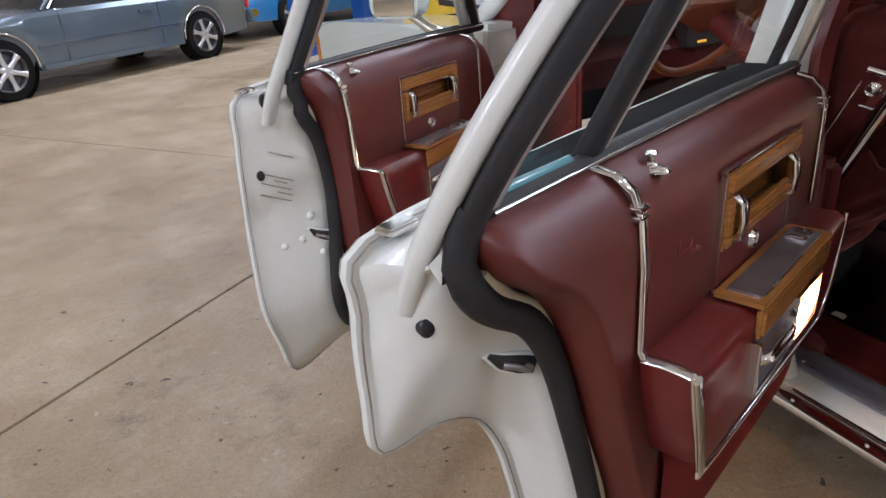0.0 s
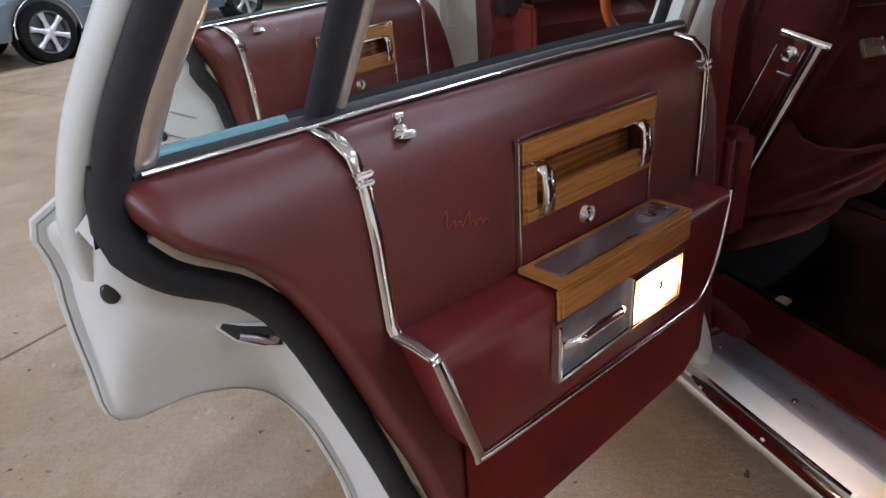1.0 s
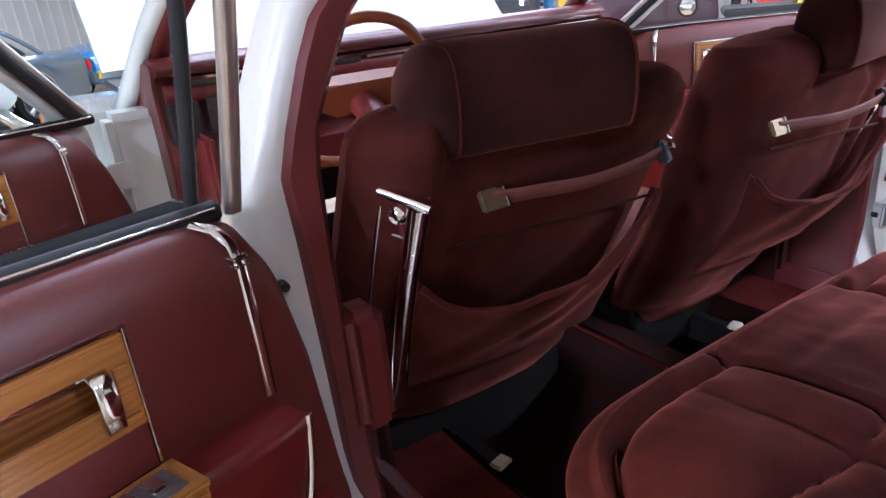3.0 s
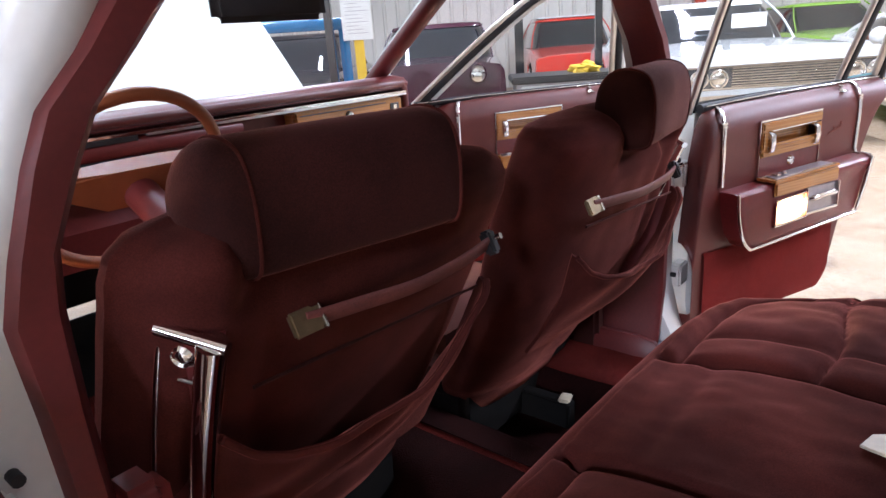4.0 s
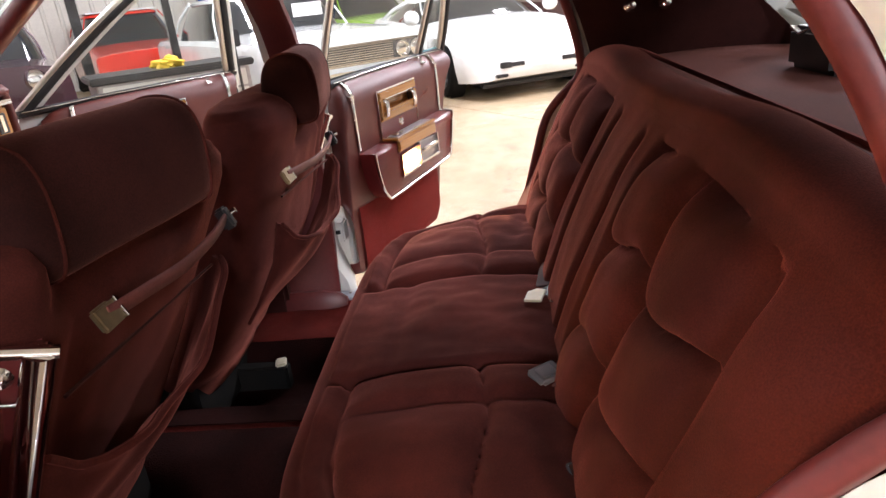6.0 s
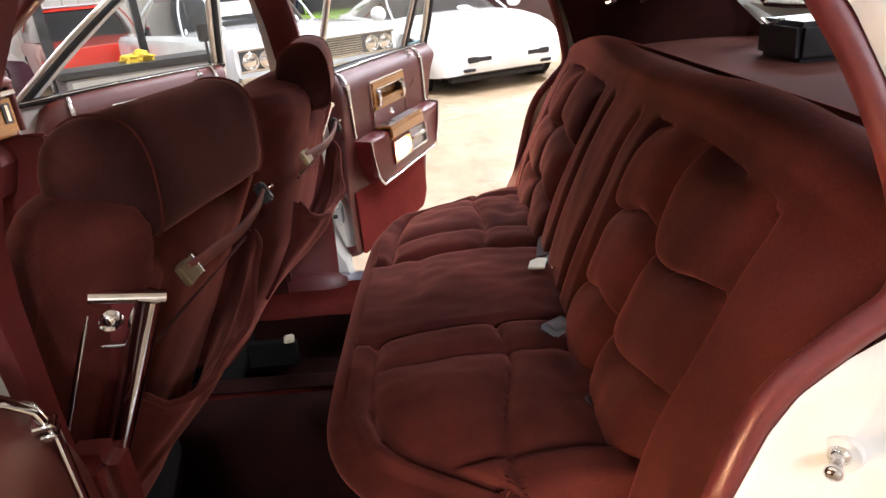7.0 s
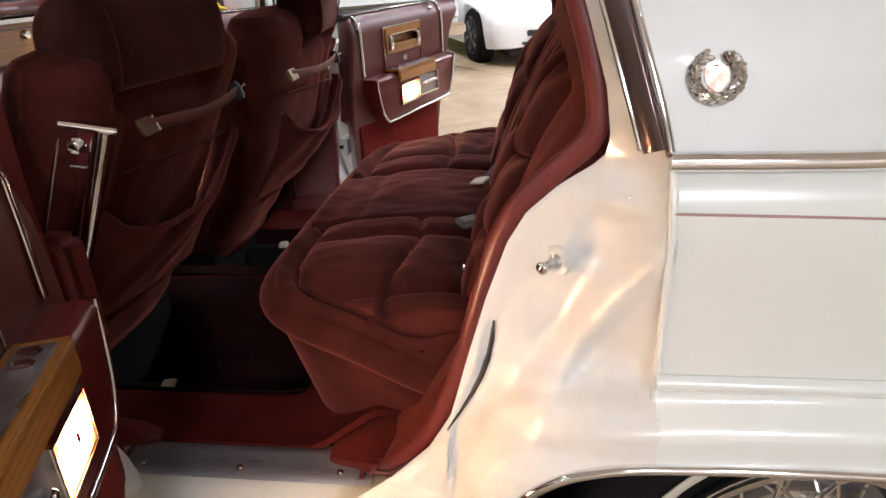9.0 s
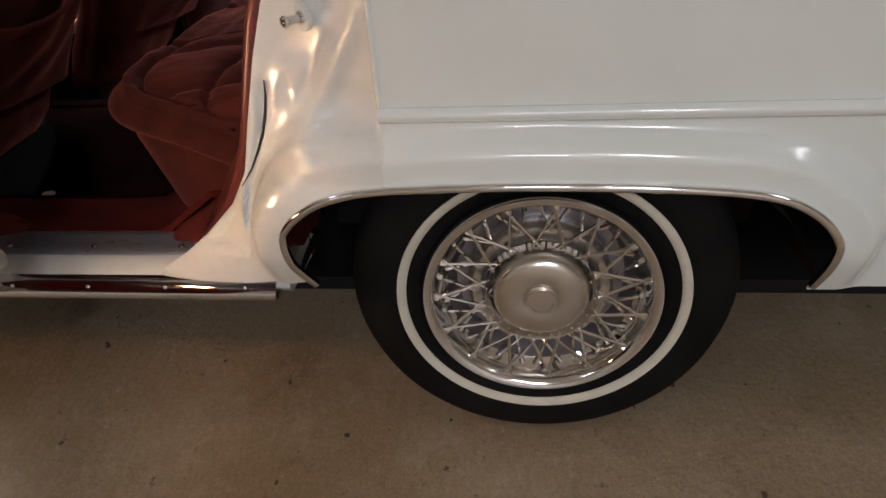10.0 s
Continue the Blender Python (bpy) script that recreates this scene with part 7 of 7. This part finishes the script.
PURPLE = paint("black_cherry_paint", (0.045, 0.010, 0.022))
BLACK_CAR = paint("black_paint", (0.014, 0.014, 0.016))
DARK_MAROON = paint("dark_maroon_paint", (0.035, 0.012, 0.012))
ORANGE_BAND = paint("orange_red_paint", (0.38, 0.055, 0.02))
GREEN_CAR = paint("lime_green_paint", (0.28, 0.50, 0.06))
BLUE_CAR = paint("mid_blue_paint", (0.03, 0.16, 0.36))
BLUE_STEEL = paint("blue_painted_steel", (0.02, 0.08, 0.30))
YELLOW = material("yellow_cloth", (0.75, 0.52, 0.03), 0.7, second=(0.65, 0.42, 0.03), scale=12)

saloon = [(-2.6, 0.80, 0.40, 0.72, 0.80), (-2.4, 0.93, 0.30, 0.80, 0.90), (-1.6, 1.0, 0.26, 0.84, 0.93), (0.0, 1.0, 0.25, 0.84, 0.93), (1.3, 1.0, 0.26, 0.82, 0.90), (2.3, 0.95, 0.30, 0.72, 0.80), (2.6, 0.84, 0.38, 0.62, 0.70)]
coupe = parked_car("grey_coupe", "grey-blue metallic two-door coupe on six-spoke alloy wheels", 2.03, 9.86, 5.0, 1.83, GREY_BLUE,
                   [(x * 0.96, a, b, c, d) for x, a, b, c, d in saloon], (0.92, 1.40, 0.95, 0.25, -1.0, -1.75), (1.545, -1.355), 0.325)
for z, h, mat, label in ((0.50, 0.028, GREY_BLUE, "body coloured rubbing strip"), (0.262, 0.06, GREY_BLUE, "sill panel")):
    for s in (-1, 1):
        flat(coupe, "side_strip", (-0.95, s * 0.912 - 0.012, z), (1.13, s * 0.912 + 0.012, z + h), mat, 0.005, label)
for s in (-1, 1):
    flat(coupe, "strip_bright", (-0.95, s * 0.924 - 0.003, 0.530), (1.13, s * 0.924 + 0.003, 0.536), CHROME, 0.001)
    flat(coupe, "door_gap", (0.78, s * 0.9145 - 0.002, 0.30), (0.786, s * 0.9145 + 0.002, 0.86), BLACK, 0)
    flat(coupe, "door_gap", (-0.62, s * 0.9145 - 0.002, 0.30), (-0.614, s * 0.9145 + 0.002, 0.86), BLACK, 0)
    flat(coupe, "door_handle", (-0.52, s * 0.918 - 0.012, 0.735), (-0.30, s * 0.918 + 0.012, 0.765), GREY_BLUE, 0.006)
    flat(coupe, "tail_lamp", (-2.44, s * 0.62 - 0.2, 0.60), (-2.38, s * 0.62 + 0.2, 0.74), RED_LENS)
    flat(coupe, "headlamp", (2.36, s * 0.62 - 0.2, 0.55), (2.42, s * 0.62 + 0.2, 0.68), CHROME)
    for axle in (1.545, -1.355):
        bm = B()
        sweep(bm, [(axle + 0.372 * math.cos(a), s * 0.916, 0.34 + 0.372 * math.sin(a)) for a in [radians(-4 + 188 * i / 28) for i in range(29)]], slab_profile(0.018, 0.012, 0.4), up=(0, s, 0))
        part("arch_trim", bm, CHROME, coupe, "chrome wheel arch trim")
flat(coupe, "rear_bumper", (-2.50, -0.86, 0.38), (-2.36, 0.86, 0.56), GREY_BLUE, 0.03)
flat(coupe, "front_bumper", (2.34, -0.86, 0.34), (2.50, 0.86, 0.52), GREY_BLUE, 0.03)

blue = parked_car("blue_sedan", "bright blue classic car with a chrome bumper", 7.55, 10.4, 4.9, 1.82, BLUE_CAR, saloon, (0.93, 1.40, 0.9, 0.3, -0.9, -1.6), (1.45, -1.4), 0.33)
flat(blue, "front_bumper", (2.30, -0.90, 0.40), (2.54, 0.90, 0.52), CHROME, 0.03)

wedge = [(-2.28, 0.80, 0.40, 0.78, 0.86), (-2.0, 0.95, 0.28, 0.82, 0.93), (-0.8, 1.0, 0.22, 0.80, 0.90), (0.2, 0.98, 0.20, 0.76, 0.88), (1.0, 1.0, 0.20, 0.74, 0.84), (1.5, 0.99, 0.19, 0.68, 0.775), (1.8, 0.955, 0.19, 0.61, 0.715), (2.0, 0.905, 0.20, 0.56, 0.655), (2.12, 0.83, 0.21, 0.52, 0.60), (2.20, 0.73, 0.22, 0.49, 0.555), (2.25, 0.61, 0.24, 0.465, 0.515), (2.275, 0.48, 0.27, 0.45, 0.48), (2.28, 0.42, 0.30, 0.43, 0.455)]
sports = parked_car("white_sports_car", "white low sports car with a pointed nose", 5.32, -4.35, 4.56, 1.87, WHITE_CAR, wedge, (0.86, 1.155, 0.72, -0.05, -0.60, -1.75), (1.38, -1.28), 0.325, spokes=DARK_ALLOY)
sports.matrix_basis = Matrix.Translation((0, 0.16, 0)) @ sports.matrix_basis @ Matrix.Translation((1.38, -0.93, 0)) @ Matrix.Rotation(radians(-14), 4, "Z") @ Matrix.Translation((-1.38, 0.93, 0))
for s in (-1, 1):
    flat(sports, "nose_inlet", (2.16, s * 0.38 - 0.15, 0.352), (2.288, s * 0.38 + 0.15, 0.418), BLACK, 0.01, "black nose inlet")
    turn = Matrix.Translation((2.118, s * 0.722, 0.395)) @ Matrix.Rotation(s * radians(42), 4, "Z")
    for y0, y1, mat, label in ((-0.085, 0.015, CLEAR_LENS, "clear fog lamp lens"), (0.015, 0.085, AMBER, "amber marker lamp")):
        bm = B()
        box(bm, (-0.05, min(s * y0, s * y1), -0.028), (0.010, max(s * y0, s * y1), 0.028), 0.008, m=turn)
        part("marker_lamp", bm, mat, sports, label)
    flat(sports, "fog_slot", (2.08, s * 0.50 - 0.09, 0.255), (2.284, s * 0.50 + 0.06, 0.290), BLACK, 0.01)
    bm = B()
    lathe(bm, [(0.0, 0.10), (0.06, 0.09), (0.09, 0.04), (0.095, -0.05), (0.05, -0.08), (0.0, -0.09)], 16, "x", (0.62, s * 1.0, 0.93))
    part("door_mirror", bm, WHITE_CAR, sports, "white door mirror")
flat(sports, "number_plate", (2.20, -0.15, 0.335), (2.291, 0.15, 0.435), material_white, 0.008, "blank pale plate")
flat(sports, "nose_badge", (2.06, -0.07, 0.615), (2.09, 0.07, 0.625), STEEL_PLATE, 0.003)
flat(sports, "chin", (1.60, -0.66, 0.11), (1.98, 0.66, 0.19), BLACK, 0.03, "black chin spoiler")

square = [(-2.6, 0.92, 0.42, 0.84, 0.92), (-2.4, 0.98, 0.32, 0.86, 0.95), (0.0, 1.0, 0.28, 0.88, 0.97), (1.2, 1.0, 0.30, 0.87, 0.97), (2.45, 0.99, 0.36, 0.83, 0.93), (2.6, 0.97, 0.50, 0.82, 0.90)]
classic = parked_car("white_classic_car", "pale classic car with a wide grille and four round headlamps", 5.95, -1.95, 5.2, 1.96, SILVER_WHITE, square, (0.96, 1.42, 0.85, 0.35, -0.9, -1.5), (1.55, -1.45), 0.34)
flat(classic, "grille_bed", (2.585, -0.90, 0.58), (2.612, 0.90, 0.80), DARK_ALLOY, 0.004, "dark bed of the grille")
for k in range(8):
    z = 0.606 + 0.0235 * k
    flat(classic, "grille_bar", (2.605, -0.50, z), (2.622, 0.50, z + 0.009), CHROME, 0.002)
for y in (-0.30, 0.0, 0.30):
    flat(classic, "grille_upright", (2.602, y - 0.006, 0.60), (2.618, y + 0.006, 0.785), DARK_ALLOY, 0.002)
for z in (0.585, 0.785):
    flat(classic, "grille_rail", (2.60, -0.92, z), (2.63, 0.92, z + 0.016), CHROME, 0.004)
for y in (-0.80, -0.62, 0.62, 0.80):
    bm = B()
    lathe(bm, [(0.0, 0.022), (0.05, 0.018), (0.073, 0.004), (0.076, 0.022), (0.088, 0.018), (0.090, 0.0)], 28, "x", (2.612, y, 0.685))
    part("headlamp", bm, CHROME, classic, "round headlamp in a chrome ring")
flat(classic, "front_bumper", (2.58, -0.98, 0.40), (2.74, 0.98, 0.54), CHROME, 0.03, "chrome front bumper")
flat(classic, "windscreen_paper", (0.755, 0.15, 1.10), (0.765, 0.55, 1.26), material_white, 0.0, "pale sheet behind the windscreen")
flat(classic, "windscreen_paper", (0.755, -0.35, 1.10), (0.765, 0.05, 1.26), material_white, 0.0, "pale sheet behind the windscreen")

red = parked_car("red_car", "bright red car with a white roof panel", 11.6, -1.0, 4.7, 1.80, RED_CAR, saloon, (0.93, 1.45, 1.0, 0.5, -1.2, -1.8), (1.45, -1.35), 0.33)
flat(red, "white_roof_panel", (-1.2, -0.62, 1.45), (0.5, 0.62, 1.475), WHITE_CAR, 0.01)
dark = parked_car("maroon_muscle_car", "dark maroon car with an orange-red lower body", 7.9, -7.3, 4.8, 1.85, DARK_MAROON, square, (0.95, 1.36, 0.7, 0.2, -1.0, -1.7), (1.45, -1.4), 0.34)
for s in (-1, 1):
    flat(dark, "lower_band", (-2.2, s * 0.920 - 0.012, 0.30), (2.3, s * 0.920 + 0.012, 0.46), ORANGE_BAND, 0.01, "orange-red lower body band")
parked_car("green_car", "lime green car behind the sports car", 10.6, -5.6, 4.6, 1.80, GREEN_CAR, saloon, (0.93, 1.38, 0.9, 0.3, -1.0, -1.6), (1.45, -1.35), 0.33)
purple = parked_car("cherry_hot_rod", "black cherry hot rod with chrome headlamps", 7.4, 1.45, 4.4, 1.75, PURPLE, square, (0.96, 1.42, 0.7, 0.3, -0.8, -1.3), (1.35, -1.3), 0.34)
for y in (-0.55, 0.55):
    bm = B()
    lathe(bm, [(0.0, 0.06), (0.08, 0.05), (0.105, 0.0), (0.09, -0.06), (0.04, -0.12), (0.0, -0.13)], 24, "x", (2.30, y, 0.80))
    part("headlamp", bm, CHROME, purple, "large chrome headlamp")
black = parked_car("black_car", "black car with a chrome bumper beside a blue rack", 7.75, 3.65, 4.7, 1.80, BLACK_CAR, saloon, (0.93, 1.42, 0.9, 0.3, -1.0, -1.6), (1.45, -1.35), 0.33)
flat(black, "front_bumper", (2.32, -0.88, 0.40), (2.52, 0.88, 0.52), CHROME, 0.03, "chrome front bumper")
flat(black, "grille", (2.40, -0.55, 0.56), (2.56, 0.55, 0.70), DARK_ALLOY, 0.01)
for y in (-0.66, 0.66):
    bm = B()
    lathe(bm, [(0.0, 0.03), (0.06, 0.025), (0.085, 0.0), (0.09, -0.05)], 20, "x", (2.50, y, 0.63))
    part("headlamp", bm, CHROME, black)
parked_car("blue_car", "blue car on the far side of the hall", 11.2, 6.3, 4.7, 1.80, BLUE_CAR, saloon, (0.93, 1.42, 0.9, 0.3, -1.0, -1.6), (1.45, -1.35), 0.33)


def steel_post(a, c, height, size, mat, label, category="post"):
    ob = thing("steel_post", label, category, m=Matrix.Translation(on_floor(a, c)) @ Matrix.Rotation(GRID, 4, "Z"))
    bm = B()
    box(bm, (-size / 2, -size / 2, 0.012), (size / 2, size / 2, height), 0.01)
    part("column", bm, mat, ob)
    bm = B()
    box(bm, (-size * 1.3, -size * 1.3, 0), (size * 1.3, size * 1.3, 0.02), 0.004)
    part("base_plate", bm, mat, ob)
    return ob


steel_post(9.2, 8.45, 3.0, 0.26, BLUE_STEEL, "blue painted steel lift column", "car lift")
steel_post(6.4, 7.6, 3.2, 0.24, BLUE_STEEL, "blue painted steel lift column", "car lift")
steel_post(14.6, -3.9, 4.6, 0.24, ORANGE_BAND, "orange-red painted steel column by the wall", "column")
steel_post(15.0, -2.9, 4.6, 0.20, BLUE_STEEL, "blue painted steel column by the wall", "column")
steel_post(6.5, -0.32, 2.4, 0.07, BLACK_CAR, "thin black steel post", "post")
steel_post(6.9, 0.45, 2.6, 0.09, BLACK_CAR, "thin black steel post", "post")
steel_post(7.1, 2.52, 2.6, 0.09, BLACK_CAR, "thin black steel post", "post")

cart = thing("tool_cart", "grey steel tool cart with a black tray", "cart", m=Matrix.Translation(on_floor(5.6, -0.03)) @ Matrix.Rotation(GRID, 4, "Z"))
flat(cart, "cabinet", (-0.28, -0.62, 0.12), (0.28, 0.62, 0.80), STEEL_PLATE, 0.012)
flat(cart, "tray", (-0.32, -0.66, 0.80), (0.32, 0.66, 0.86), BLACK, 0.012, "black tray on the cart")
for k in range(4):
    flat(cart, "drawer", (-0.295, -0.58, 0.16 + 0.16 * k), (-0.275, 0.58, 0.30 + 0.16 * k), BRUSHED, 0.005)
for x in (-0.22, 0.22):
    for y in (-0.55, 0.55):
        bm = B()
        lathe(bm, [(0.06, -0.02), (0.06, 0.02)], 16, "y", (x, y, 0.06))
        part("castor", bm, RUBBER, cart)
gloves = thing("yellow_cloth", "crumpled yellow cloth on the black tray", "cloth", m=Matrix.Translation(on_floor(5.5, -0.02, 0.86)))
bm = B()
bmesh.ops.create_icosphere(bm, subdivisions=4, radius=1)
for v in bm.verts:
    p = v.co.copy()
    k = 0.75 + 0.5 * noise.noise(p * 1.7) + 0.2 * noise.noise(p * 4)
    v.co = Vector((p.x * 0.10 * k, p.y * 0.16 * k, max(0.0, p.z * 0.075 * k + 0.03)))
part("cloth", bm, YELLOW, gloves)
stand = thing("phone_stand", "black phone holder on a thin stand", "stand", m=Matrix.Translation(on_floor(5.3, -0.55)) @ Matrix.Rotation(GRID, 4, "Z"))
bm = B()
tube(bm, [(0, 0, 0.02), (0, 0, 0.98)], 0.012, 8)
part("pole", bm, BLACK, stand)
flat(stand, "foot", (-0.14, -0.14, 0), (0.14, 0.14, 0.02), BLACK, 0.006)
flat(stand, "holder", (-0.02, -0.055, 0.96), (0.02, 0.055, 1.10), BLACK, 0.01)
cabinet = thing("yellow_cabinet", "yellow steel safety cabinet against the wall", "cabinet", m=Matrix.Translation(on_floor(9.6, 7.2)) @ Matrix.Rotation(GRID, 4, "Z"))
flat(cabinet, "carcass", (-0.25, -0.5, 0), (0.25, 0.5, 1.6), YELLOW, 0.01)
flat(cabinet, "door_leaf", (-0.275, -0.48, 0.08), (-0.25, -0.01, 1.55), YELLOW, 0.005)
flat(cabinet, "door_leaf", (-0.275, 0.01, 0.08), (-0.25, 0.48, 1.55), YELLOW, 0.005)
drum = thing("blue_drum", "blue plastic drum beside the black car", "drum", m=Matrix.Translation(on_floor(7.0, 5.1)))
bm = B()
lathe(bm, [(0.0, 0.0), (0.28, 0.0), (0.29, 0.03), (0.285, 0.30), (0.298, 0.32), (0.285, 0.34), (0.285, 0.58), (0.298, 0.60), (0.285, 0.62), (0.29, 0.87), (0.27, 0.90), (0.0, 0.89)], 32, "z")
part("barrel", bm, BLUE_STEEL, drum)

rack = thing("blue_rack", "blue painted steel rack over a dark car", "rack")
posts = [Vector((3.75, 7.00, 0)), Vector((4.45, 6.38, 0))]
bm = B()
sweep(bm, [posts[0] + Vector((0, 0, 1.47)), posts[1] + Vector((0, 0, 1.46))], slab_profile(0.06, 0.13, 0.2))
part("beam", bm, BLUE_CAR, rack)
for p in posts:
    bm = B()
    box(bm, (p.x - 0.045, p.y - 0.045, 0), (p.x + 0.045, p.y + 0.045, 1.41), 0.008)
    part("leg", bm, BLUE_CAR, rack)
notice = thing("notice_stand", "white printed sheet on a cream post", "notice", m=Matrix.Translation((4.50, 6.20, 0)) @ Matrix.Rotation(radians(-138), 4, "Z"))
flat(notice, "pole", (-0.05, -0.055, 0.0), (-0.01, 0.055, 2.3), YELLOW, 0.01, "cream painted pole")
flat(notice, "sheet", (0.0, -0.17, 1.27), (0.006, 0.17, 1.75), material_white, 0.0, "white printed sheet")
for k in range(9):
    flat(notice, "text_bar", (0.006, -0.12, 1.34 + 0.04 * k), (0.008, 0.12 - 0.05 * (k % 3), 1.346 + 0.04 * k), STEEL_PLATE, 0.0)
